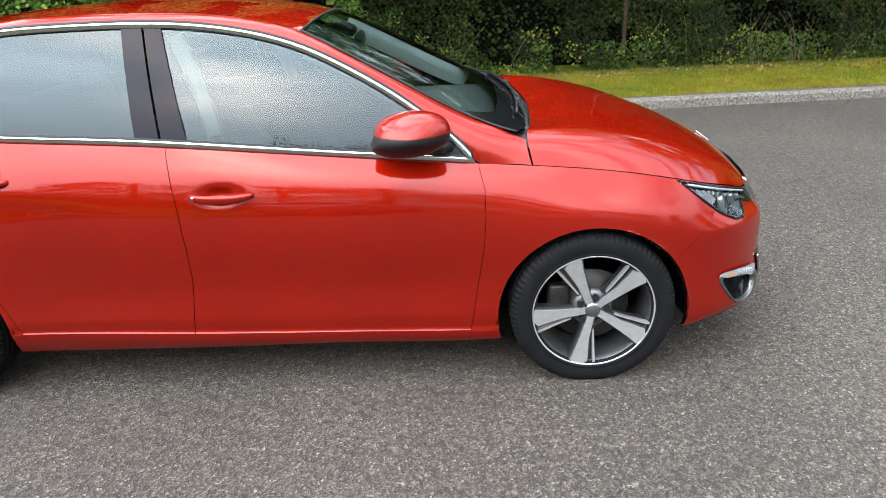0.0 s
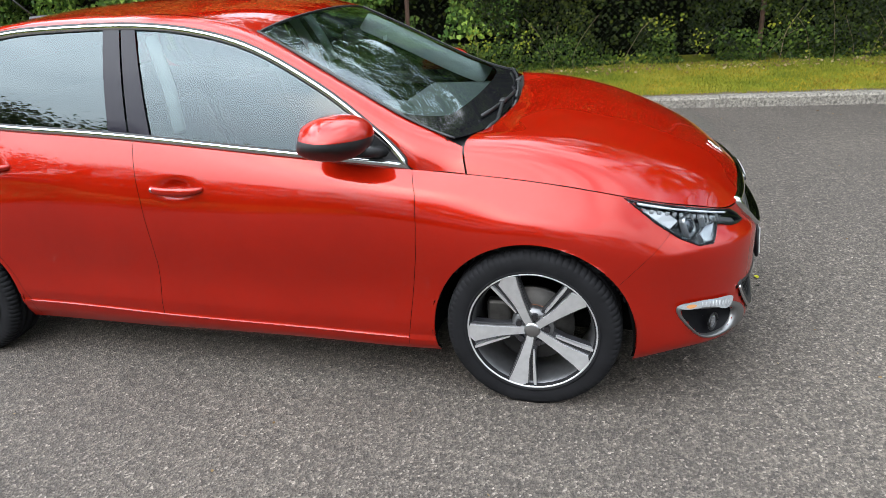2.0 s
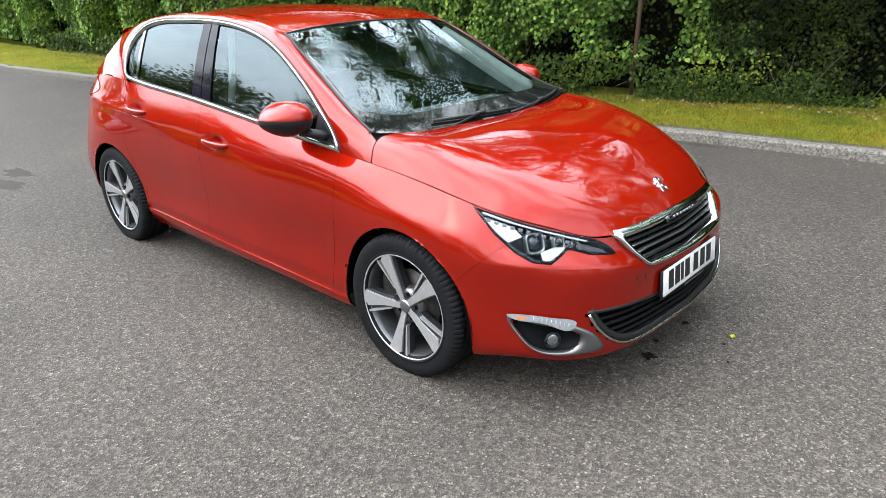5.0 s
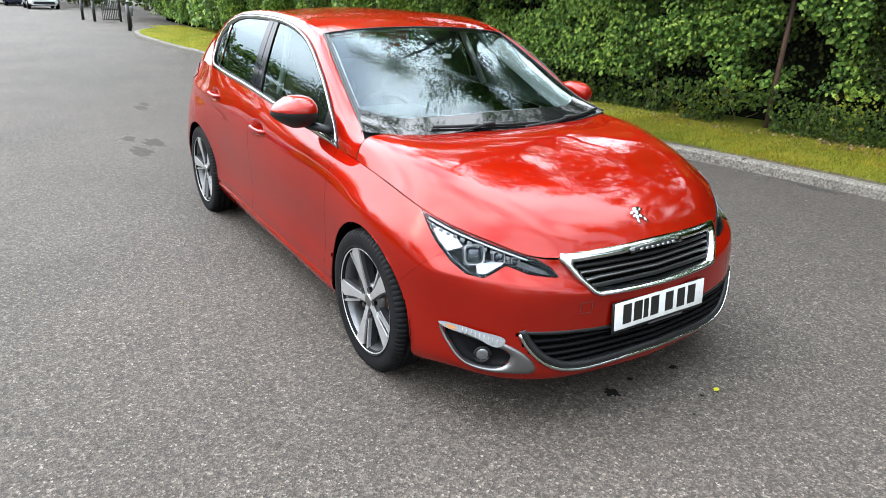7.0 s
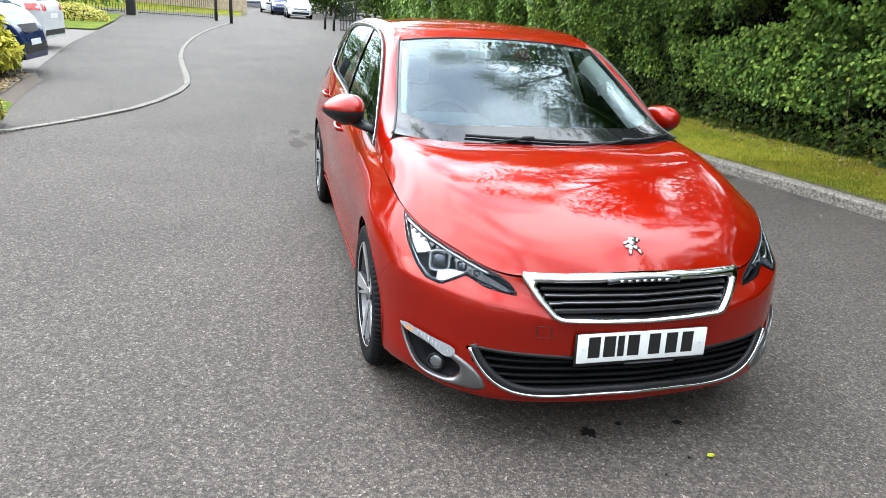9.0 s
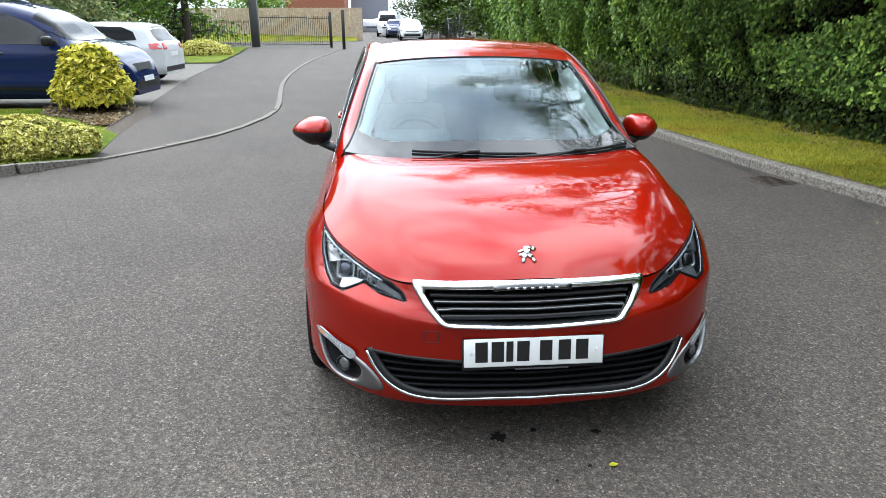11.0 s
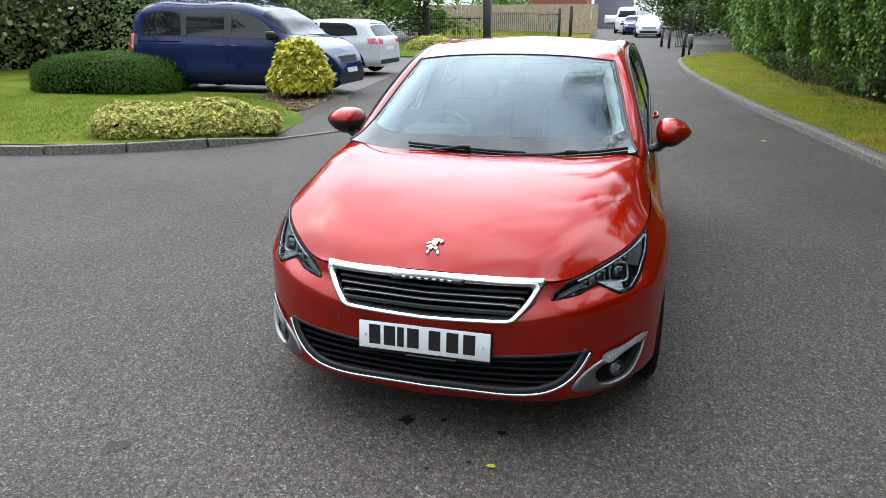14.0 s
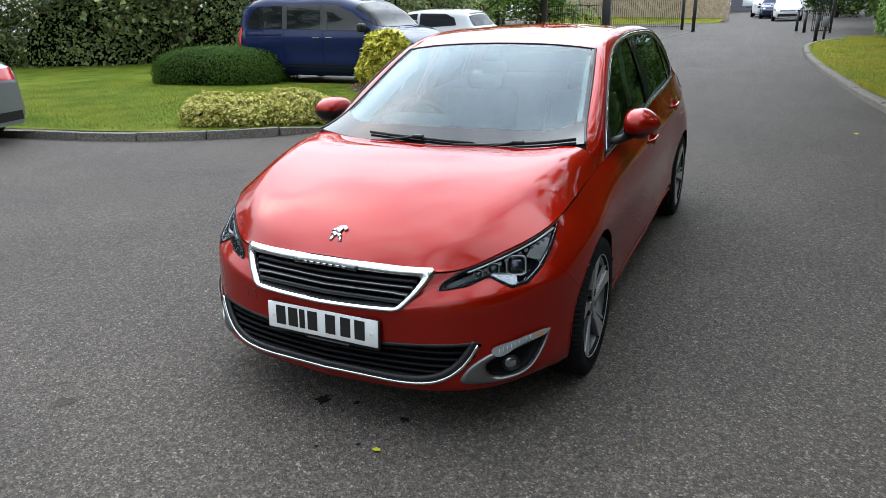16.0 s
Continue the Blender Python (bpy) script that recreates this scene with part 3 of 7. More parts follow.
def mirror_line(half):
    return half + [(-y, z) for y, z in half[-2::-1]]


INTAKE = mirror_line([(y * 1.012, z - .004) for y, z in INTAKE_HALF]) + [(y, z + .008) for y, z in mirror_line(INTAKE_TOP)[::-1][1:-1]]
HANDLES = ((-.035, .815), (-.905, .893))
FOG_POCKET = [(.548, .388), (.60, .380), (.69, .360), (.755, .343), (.806, .308), (.790, .270), (.725, .252), (.636, .270), (.578, .326)]


def creased(g):
    """Pressed lines: the ledge under the headlamps, the rear haunch and the fold above the sill."""
    g = g.copy()
    x, y, z = g[..., 0], g[..., 1], g[..., 2]
    out = np.stack([np.clip((x - 1.55) / .45, 0, 1), -np.clip((-y - .15) / .55, .05, 1), np.zeros_like(x)], -1)
    out /= np.linalg.norm(out, axis=-1, keepdims=True)
    ledge = np.interp(-y, [0, .36, .50, .70, .82], [.515, .535, .563, .590, .600])
    d = z - ledge
    ridge = np.where(d < 0, np.exp(d / .06), np.clip(1 - d / .05, 0, 1))
    g += out * (ridge * .011 * np.clip((x - 1.66) / .14, 0, 1))[..., None]
    haunch = np.interp(x, [-1.9, -1.6, -1.05, -.5], [.90, .905, .875, .835])
    d = z - haunch
    ridge = np.where(d > 0, np.exp(-d / .05), np.clip(1 + d / .06, 0, 1))
    g[..., 1] -= ridge * .009 * np.clip((-.45 - x) / .5, 0, 1) * np.clip((x + 1.95) / .2, 0, 1)
    return g


def dented(g):
    """Finger hollows behind the door handles and the step between sill and doors."""
    g = g.copy()
    for x0, z0 in HANDLES:
        r = np.sqrt(((g[..., 0] - x0 + .012) / .088) ** 2 + ((g[..., 2] - z0 - .002) / .046) ** 2)
        f = np.clip(1 - r, 0, 1)
        g[..., 1] += .026 * f * f * (3 - 2 * f)
    rows = np.arange(g.shape[0])[:, None] - ROWS_PER
    step = np.where(rows > 0, np.clip(1 - (rows - 1) / 5, 0, 1), 0) * (np.abs(g[..., 0]) < .95)
    g[..., 1] += .007 * step
    return g


FLANK, MARKS = side_grid()
FLANK = creased(FLANK)
FLANK_CUT, IN_ARCH = arch_fit(dented(FLANK))


def inset(poly, d):
    """A closed outline drawn in by d."""
    p = np.array(poly, float)
    if np.sum(p[:, 0] * np.roll(p[:, 1], -1) - np.roll(p[:, 0], -1) * p[:, 1]) < 0:
        d = -d
    e = np.roll(p, -1, 0) - p
    n = np.stack([-e[:, 1], e[:, 0]], 1) / np.linalg.norm(e, axis=1, keepdims=True)
    b = n + np.roll(n, 1, 0)
    b /= np.maximum((b * b).sum(1, keepdims=True) / 2, .7)
    return [tuple(q) for q in p + b * d]


LAMP_OUTLINE = [(1.612, -.79, .785), (1.76, -.727, .742), (1.88, -.628, .698), (1.98, -.515, .658), (2.02, -.485, .63), (2.05, -.468, .596), (1.99, -.565, .612), (1.945, -.635, .637), (1.925, -.66, .618), (1.90, -.69, .598), (1.85, -.735, .606), (1.80, -.78, .64), (1.72, -.80, .70)]
LAMP_EX = (math.sin(radians(48)), math.cos(radians(48)))
LAMP_FLAT = [(LAMP_EX[0] * x + LAMP_EX[1] * y, z) for x, y, z in LAMP_OUTLINE]
LAMP_HOLE, FOG_HOLE = inset(LAMP_FLAT, .004), inset(FOG_POCKET, -.005)


def lamp_hole(c):
    """Whether a place on the right flank lies in the headlamp or fog lamp opening."""
    if c[0] > 1.75 and c[2] < .42 and in_poly(.643 * c[0] + .766 * c[1], c[2], FOG_HOLE):
        return True
    return c[0] > 1.58 and c[2] > .58 and in_poly(LAMP_EX[0] * c[0] + LAMP_EX[1] * c[1], c[2], LAMP_HOLE)


def hole(i, j):
    q = FLANK_CUT[i:i + 2, j:j + 2].reshape(-1, 3)
    if IN_ARCH[i:i + 2, j:j + 2].all():
        return True
    c = q.mean(0)
    if lamp_hole(c):
        return True
    return c[0] > 1.95 and (in_poly(c[1], c[2], GRILLE) or in_poly(c[1], c[2], INTAKE))


def panel(c0, c1, r0, r1, gap=0.0013, ends=(True, True), low=False):
    """A piece of the flank with its edges drawn back from the gaps."""
    g = FLANK_CUT[r0:r1 + 1, c0:c1 + 1].copy()
    for col, nxt, on in ((0, 1, ends[0]), (-1, -2, ends[1])):
        if on:
            d = g[:, nxt] - g[:, col]
            g[:, col] += d / np.maximum(np.linalg.norm(d, axis=1, keepdims=True), 1e-6) * gap
    if low:
        g[0, :, 2] += gap
    return g, (lambda i, j: not hole(r0 + i, c0 + j))


BONNET_0 = [(1.085, -.803, .868), (1.25, -.803, .852), (1.42, -.80, .829), (1.60, -.786, .794), (1.755, -.726, .750), (1.88, -.626, .706), (1.98, -.512, .666), (2.015, -.455, .664)]
BONNET_1 = [(1.068, -.748, .952), (1.25, -.735, .936), (1.42, -.715, .906), (1.60, -.67, .863), (1.755, -.605, .810), (1.88, -.53, .757), (1.98, -.44, .702), (2.03, -.39, .667)]
BONNET_2 = [(1.10, -.56, .960), (1.25, -.55, .960), (1.42, -.53, .938), (1.60, -.49, .893), (1.76, -.44, .838), (1.88, -.385, .786), (1.985, -.32, .724), (2.045, -.27, .672)]
BONNET_3 = [(1.130, -.28, .953), (1.28, -.275, .960), (1.44, -.265, .941), (1.61, -.245, .902), (1.77, -.22, .849), (1.89, -.19, .796), (1.99, -.16, .737), (2.06, -.135, .680)]
BONNET_4 = [(1.145, 0, .950), (1.30, 0, .959), (1.45, 0, .940), (1.62, 0, .901), (1.775, 0, .849), (1.895, 0, .798), (1.99, 0, .744), (2.065, 0, .684)]


def mirrored_lines(lines):
    return [np.array(l, float) for l in lines] + [mirrored(np.array(l, float)) for l in lines[-2::-1]]


def skin(lines, n_long, n_across):
    """A smooth sheet through long lines that lie side by side."""
    rows = np.array([curve(l, n_long) for l in lines])
    t = np.mean([chord(rows[:, k]) for k in range(0, n_long, max(1, n_long // 8))], 0)
    s = np.linspace(0, t[-1], n_across)
    return np.stack([cubic(t, rows[:, k], s) for k in range(n_long)], 1)


# The cabin. Side glass lies on one curved sheet.
def side_y(x, z):
    zb = np.interp(x, [-1.2, -.866, -.2, .5, .87, 1.1], [1.055, 1.035, .985, .917, .885, .868])
    yb = np.interp(x, [-1.5, -1.2, -.866, .5, .87, 1.1], [.775, .802, .806, .804, .796, .800])
    return -(yb - .30 * (z - zb) - .30 * np.maximum(z - zb, 0) ** 2)


def on_side(xz, out=0.0):
    xz = np.asarray(xz, float)
    return np.stack([xz[:, 0], side_y(xz[:, 0], xz[:, 1]) - out, xz[:, 1]], 1)


WIN_TOP = [(.868, .889), (.812, .950), (.718, 1.028), (.605, 1.110), (.45, 1.202), (.25, 1.296), (.03, 1.355), (-.16, 1.381), (-.32, 1.390), (-.62, 1.391), (-.84, 1.379), (-.98, 1.345), (-1.07, 1.288), (-1.125, 1.21), (-1.135, 1.13), (-1.10, 1.078), (-1.04, 1.060)]
WIN_LOW = [(-1.04, 1.060), (-.866, 1.042), (-.55, 1.020), (-.2, .993), (.2, .954), (.541, .922), (.75, .902), (.868, .889)]
TOP_RAIL = [(1.072, -.752, .958), (1.03, -.738, .972), (.94, -.712, 1.0), (.84, -.69, 1.038), (.70, -.664, 1.11), (.55, -.636, 1.190), (.40, -.607, 1.27), (.25, -.576, 1.345), (.05, -.556, 1.400), (-.3, -.546, 1.428), (-.7, -.546, 1.420), (-1.1, -.566, 1.375), (-1.40, -.607, 1.318), (-1.50, -.652, 1.24), (-1.62, -.694, 1.14), (-1.74, -.722, 1.035)]
ROOF_MID = [(.27, 0, 1.380), (.05, 0, 1.426), (-.3, 0, 1.456), (-.7, 0, 1.456), (-1.1, 0, 1.425), (-1.43, 0, 1.368)]


def cabin_frame_grid():
    """Red metal between the side windows and the windscreen, roof and tailgate."""
    win = np.vstack([on_side([(1.09, .866), (.98, .874), (.90, .8795)], 0.001), on_side(curve(WIN_TOP[1:-1], 60), 0.002), on_side([(-1.10, 1.055), (-1.25, 1.052), (-1.5, 1.05)])])
    a = curve(win, 150)
    b = curve(TOP_RAIL, 150)
    # Match the two edges so that each rib crosses the pillar squarely.
    ta, tb = chord(a) / chord(a)[-1], chord(b) / chord(b)[-1]
    pa = [ta[0], ta[np.argmin(np.abs(a[:70, 0] - .82))], ta[np.argmin(np.abs(a[:90, 0] - .30))], ta[np.argmin(np.abs(a[:110, 0] + .3))], ta[np.argmin(np.abs(a[:120, 0] + .9))], 1.0]
    pb = [0.0, tb[np.argmin(np.abs(b[:, 0] - .90))], tb[np.argmin(np.abs(b[:, 0] - .36))], tb[np.argmin(np.abs(b[:, 0] + .32))], tb[np.argmin(np.abs(b[:, 0] + 1.15))], 1.0]
    u = np.linspace(0, 1, 150)
    ku = np.linspace(0, 1, 6)
    a = np.stack([np.interp(np.interp(u, ku, pa), ta, a[:, k]) for k in range(3)], 1)
    b = np.stack([np.interp(np.interp(u, ku, pb), tb, b[:, k]) for k in range(3)], 1)
    w = np.linspace(0, 1, 9)[:, None, None]
    g = a[None] * (1 - w) + b[None] * w
    across = b - a
    along = np.gradient(a + b, axis=0)
    nrm = np.cross(along, across)
    nrm /= np.maximum(np.linalg.norm(nrm, axis=1, keepdims=True), 1e-9)
    nrm *= np.sign(nrm[:, 1:2] * -1 + nrm[:, 2:3] * 0.5 + 1e-9)
    width = np.linalg.norm(across, axis=1, keepdims=True)
    tail = np.clip((150 - np.arange(150)) / 34, 0, 1)[:, None]
    g = g + (4 * w * (1 - w)) * nrm[None] * (np.minimum(width * 0.16, 0.030) * tail)[None]
    # The foot of the pillar meets the rear edge of the bonnet flush.
    end = skin(mirrored_lines([BONNET_0, BONNET_1, BONNET_2, BONNET_3, BONNET_4]), 48, 57)[:, 0]
    end = end[end[:, 1] < -.74]
    te = chord(end) / chord(end)[-1]
    want = np.stack([np.interp(np.linspace(0, 1, 9), te, end[:, k]) for k in range(3)], 1) + np.array([-.007, 0, 0])
    fade = np.clip(1 - np.arange(g.shape[1]) / 26, 0, 1)
    fade = fade * fade * (3 - 2 * fade)
    return g + (want - g[:, 0])[:, None] * fade[None, :, None]


def roof_grid():
    rail = np.array([p for p in TOP_RAIL if -1.41 < p[0] < .26])
    edge = curve(rail, 60)
    mid = curve(ROOF_MID, 60)
    lines = []
    for f in (0.0, .12, .3, .6, 1.0):
        l = edge * (1 - f) + mid * f
        l[:, 2] = edge[:, 2] + (mid[:, 2] - edge[:, 2]) * (1 - (1 - f) ** 1.9)
        l[:, 0] = edge[:, 0] + (mid[:, 0] - edge[:, 0]) * (1 - (1 - f) ** 2)
        lines.append(l)
    return skin(mirrored_lines(lines), 60, 41)


WIND_TOP = [(.25, -.576, 1.345), (.262, -.42, 1.364), (.268, -.2, 1.376), (.27, 0, 1.380)]
WIND_LOW = [(1.03, -.738, .962), (1.078, -.56, .947), (1.108, -.28, .938), (1.122, 0, .936)]


def windscreen_grid():
    top, low = curve(WIND_TOP, 20), curve(WIND_LOW, 20)
    top = np.vstack([top, mirrored(top[-2::-1])])
    low = np.vstack([low, mirrored(low[-2::-1])])
    rail = np.array([p for p in TOP_RAIL if .24 < p[0] < 1.04])[::-1]
    w = np.linspace(0, 1, 22)
    tr = chord(rail) / chord(rail)[-1]
    side = cubic(tr, rail, w)
    g = []
    for k, f in enumerate(w):
        row = top * (1 - f) + low * f
        bend = side[k] - row[0]
        fade = np.linspace(1, -1, len(row))[:, None]
        row = row + bend * np.array([1, 0, 1]) * np.abs(fade) ** 2 + np.array([0, 1, 0]) * bend * fade
        row[:, 2] += 0.03 * math.sin(math.pi * f) * (1 - fade[:, 0] ** 2)
        g.append(row)
    # One smooth surface through these rows: low powers along and across.
    g = np.array(g)
    def powers(u, v):
        return np.stack([u ** i * v ** j for i in (0, 2, 4, 6) for j in range(5)], -1)
    def powers_odd(u, v):
        return np.stack([u ** i * v ** j for i in (1, 3, 5) for j in range(5)], -1)
    u0, v0 = np.meshgrid(np.linspace(-1, 1, g.shape[1]), np.linspace(0, 1, g.shape[0]))
    u1, v1 = np.meshgrid(np.linspace(-1, 1, 79), np.linspace(0, 1, 44))
    out = np.zeros((44, 79, 3))
    for c, fn in ((0, powers), (1, powers_odd), (2, powers)):
        k, *_ = np.linalg.lstsq(fn(u0, v0).reshape(g.shape[0] * g.shape[1], -1), g[..., c].ravel(), rcond=None)
        out[..., c] = fn(u1, v1) @ k
    return out


def project(outline, ex, ey, way, origin, tree, out=0.004, cell=0.03):
    """Lays a flat outline (in ex, ey) onto the body along way, lifted by out."""
    ex, ey, way, origin = Vector(ex), Vector(ey), Vector(way), Vector(origin)
    bm = bmesh.new()
    bm.faces.new([bm.verts.new((a, b, 0)) for a, b in outline])
    lo, hi = np.min(outline, 0), np.max(outline, 0)
    for axis in (0, 1):
        for c in np.arange(lo[axis] + cell, hi[axis], cell):
            co, no = [0, 0, 0], [0, 0, 0]
            co[axis], no[axis] = c, 1
            bmesh.ops.bisect_plane(bm, geom=bm.verts[:] + bm.edges[:] + bm.faces[:], plane_co=co, plane_no=no)
    for v in bm.verts:
        p = origin + ex * v.co.x + ey * v.co.y
        loc, nor, _, _ = tree.ray_cast(p, way, 3.0)
        if loc is None:
            loc, nor, _, _ = tree.find_nearest(p)
        if nor.dot(way) > 0:
            nor = -nor
        v.co = loc + nor * out
    bmesh.ops.recalc_face_normals(bm, faces=bm.faces)
    f = bm.faces[:]
    if sum(q.normal.dot(way) * q.calc_area() for q in f) > 0:
        bmesh.ops.reverse_faces(bm, faces=f)
    return bm


def lay_line(points, way, tree, out):
    """Points thrown onto the body along way, lifted by out; with the normals."""
    res, ups = [], []
    for p in points:
        for dz in (0, .006, -.006, .012, -.012, .02, -.02):
            loc, nor, _, _ = tree.ray_cast(Vector(p) + Vector((0, 0, dz)) - Vector(way) * 0.6, Vector(way), 3.0)
            if loc is not None:
                loc = loc - Vector((0, 0, dz))
                break
        else:
            loc, nor, _, _ = tree.find_nearest(Vector(p))
        if nor.dot(Vector(way)) > 0:
            nor = -nor
        res.append(loc + nor * out)
        ups.append(nor)
    return res, ups


def flip_y(ob, name=None):
    """The mirror image of a part on the other side of the car."""
    bm = bmesh.new()
    bm.from_mesh(ob.data)
    for v in bm.verts:
        v.co.y = -v.co.y
    bmesh.ops.reverse_faces(bm, faces=bm.faces)
    return part(name or ob.name.split(".")[0], bm, ob.data.materials[0], ob.parent)


def wheel_mesh_parts(car, centre, side, turn, steer=0.0):
    """Tyre, five-spoke alloy rim, bolts and brake. Built with its axle along y, its face towards -y, then turned."""
    hub = new("wheel")
    hub.parent = car
    hub.matrix_basis = Matrix.Translation(centre) @ pose(0, 0, 0, 0, 0, (0 if side < 0 else 180) + steer)

    def ring(profile, material, name, steps=72, label="", parent=hub, smooth=True, angles=None):
        bm, rings = bmesh.new(), []
        for k in range(steps):
            a = 2 * math.pi * k / steps if angles is None else angles[k]
            rings.append([bm.verts.new((r * math.cos(a), y, r * math.sin(a))) for y, r in profile])
        for k in range(steps):
            r0, r1 = rings[k], rings[(k + 1) % steps]
            for i in range(len(profile) - 1):
                bm.faces.new((r0[i], r0[i + 1], r1[i + 1], r1[i]))
        bmesh.ops.recalc_face_normals(bm, faces=bm.faces)
        return part(name, bm, material, parent, label, smooth)

    tyre_profile = [(.02, .218), (-.080, .222), (-.090, .228), (-.095, .245), (-.098, .268), (-.097, .288), (-.092, .302), (-.080, .311), (-.066, .3155), (-.052, .3165), (-.050, .310), (-.044, .310), (-.042, .317), (-.020, .3175), (-.018, .310), (-.010, .310), (-.008, .3175), (.03, .3175), (.032, .310), (.04, .310), (.042, .317), (.07, .315), (.095, .30), (.105, .268), (.098, .235), (.02, .218)]
    # Cuts across the shoulder: three close rings each, the middle one sunk.
    cuts = [2 * math.pi * k / 84 + d for k in range(84) for d in (-.005, 0, .005, .036)]
    tyre = ring(tyre_profile, RUBBER, "tyre", len(cuts), "black rubber tyre with cut tread", angles=cuts)
    for k in range(84):
        ids = range((4 * k + 1) * len(tyre_profile), (4 * k + 2) * len(tyre_profile))
        for i in ids:
            co = tyre.data.vertices[i].co
            if -.097 < co.y < -.051 and math.hypot(co.x, co.z) > .30:
                f = 1 - .0035 / math.hypot(co.x, co.z)
                co.x, co.z = co.x * f, co.z * f
    for v in tyre.data.vertices:
        v.co.z = max(v.co.z, .001 - centre[2])
    ring([(-.080, .226), (-.090, .233), (-.095, .238), (-.097, .245), (-.090, .245), (-.086, .238)], RUBBER, "bead", 72, parent=tyre)
    ring([(-.084, .237), (-.091, .236), (-.093, .2325), (-.091, .229), (-.084, .226)], ALLOY, "rim_lip", 96, "bright machined rim lip")
    ring([(-.086, .229), (-.076, .221), (-.05, .213), (.0, .205), (.09, .206), (.10, .22)], ALLOY_GREY, "rim", 96, "grey alloy rim barrel")
    ring([(-.02, .0), (-.02, .148), (-.008, .150), (-.008, .0)], STEEL, "brake_disc", 48)
    ring([(-.024, .0), (-.030, .055), (-.030, .075), (-.02, .08)], RUST, "disc_bell", 40)
    for k in range(5):
        base = Matrix.Rotation(-radians(turn + 72 * k), 4, "Y")

        def spoke(poly, y_in, y_out, depth, material, name, label=""):
            bm = bmesh.new()
            f = []
            for u, v in poly:
                y = y_in + (y_out - y_in) * (u / .22)
                f.append(bm.verts.new((u, y, v)))
            face = bm.faces.new(f)
            ext = bmesh.ops.extrude_face_region(bm, geom=[face])
            vs = [e for e in ext["geom"] if isinstance(e, bmesh.types.BMVert)]
            bmesh.ops.translate(bm, verts=vs, vec=(0, depth, 0))
            bmesh.ops.recalc_face_normals(bm, faces=bm.faces)
            bmesh.ops.transform(bm, matrix=base, verts=bm.verts)
            return part(name, bm, material, hub, label, smooth=False)

        main = [(.020, -.014), (.055, -.0155), (.12, -.024), (.19, -.036), (.221, -.044), (.229, -.030), (.231, .006), (.215, .026), (.19, .022), (.12, .012), (.055, .0125), (.020, .012)]
        spoke(main, -.070, -.090, .012, ALLOY, "spoke", "machined silver alloy spoke")
        back = [(.035, -.024), (.12, -.031), (.19, -.043), (.226, -.054), (.232, .0), (.228, .064), (.19, .052), (.12, .034), (.035, .026)]
        spoke(back, -.050, -.070, .03, ALLOY_DARK, "spoke_side", "dark painted spoke flank")
        flank_ = [(.024, -.018), (.055, -.020), (.12, -.029), (.19, -.041), (.224, -.050), (.231, -.030), (.232, .012), (.216, .030), (.12, .016), (.055, .016), (.024, .015)]
        spoke(flank_, -.064, -.084, .03, ALLOY_GREY, "spoke_flank")
        blade = [(.085, .019), (.13, .027), (.20, .043), (.222, .050), (.226, .060), (.20, .054), (.13, .036), (.085, .025)]
        spoke(blade, -.064, -.086, .026, ALLOY, "spoke_blade")
        b = bmesh.new()
        bmesh.ops.create_cone(b, cap_ends=True, segments=14, radius1=.0125, radius2=.0115, depth=.02, matrix=base @ Matrix.Rotation(-radians(36), 4, "Y") @ Matrix.Translation((.054, -.066, 0)) @ Matrix.Rotation(radians(90), 4, "X"))
        part("wheel_bolt", b, BLACK_GLOSS, hub, smooth=False)
    caliper = box((.09, .05, .15), (-.125, -.015, .02), .015, 2)
    part("brake_caliper", caliper, STEEL, hub)
    ring([(-.05, .0), (-.062, .050), (-.058, .075), (-.03, .082)], ALLOY_GREY, "hub_plate", 40)
    ring([(-.078, .0), (-.077, .022), (-.073, .0295), (-.06, .031)], SATIN, "centre_cap", 32, "silver centre cap with a plain emblem")
    return hub


def seat(car, x, y, name="seat"):
    s = new(name)
    s.parent = car
    s.matrix_basis = Matrix.Translation((x, y, 0))
    part("cushion", box((.52, .50, .18), (.05, 0, .40), .05, 3), INTERIOR, s)
    part("backrest", box((.16, .50, .62), (-.26, 0, .74), .06, 3, Matrix.Rotation(radians(-16), 4, "Y")), INTERIOR, s)
    part("headrest", box((.10, .26, .18), (-.38, 0, 1.13), .045, 3, Matrix.Rotation(radians(-12), 4, "Y")), INTERIOR, s)
    return s


def shell_bm(offset, cutoff=None):
    """The dark lining behind the panel gaps and openings."""
    g = FLANK_CUT
    du, dv = np.gradient(g, axis=1), np.gradient(g, axis=0)
    n = np.cross(du, dv)
    n /= np.maximum(np.linalg.norm(n, axis=2, keepdims=True), 1e-9)
    centre = g * np.array([.75, 0, 0]) + np.array([0, 0, .5])
    n *= np.sign((n * (centre - g)).sum(2, keepdims=True))
    depth = np.where(g[..., :1] > 1.93, 0.05, offset)
    s = g + n * depth
    s[:, -1, 1] = s[:, 0, 1] = 0
    return both(s, lambda i, j: not IN_ARCH[i:i + 2, j:j + 2].all() and not lamp_hole(g[i:i + 2, j:j + 2].reshape(-1, 3).mean(0)))


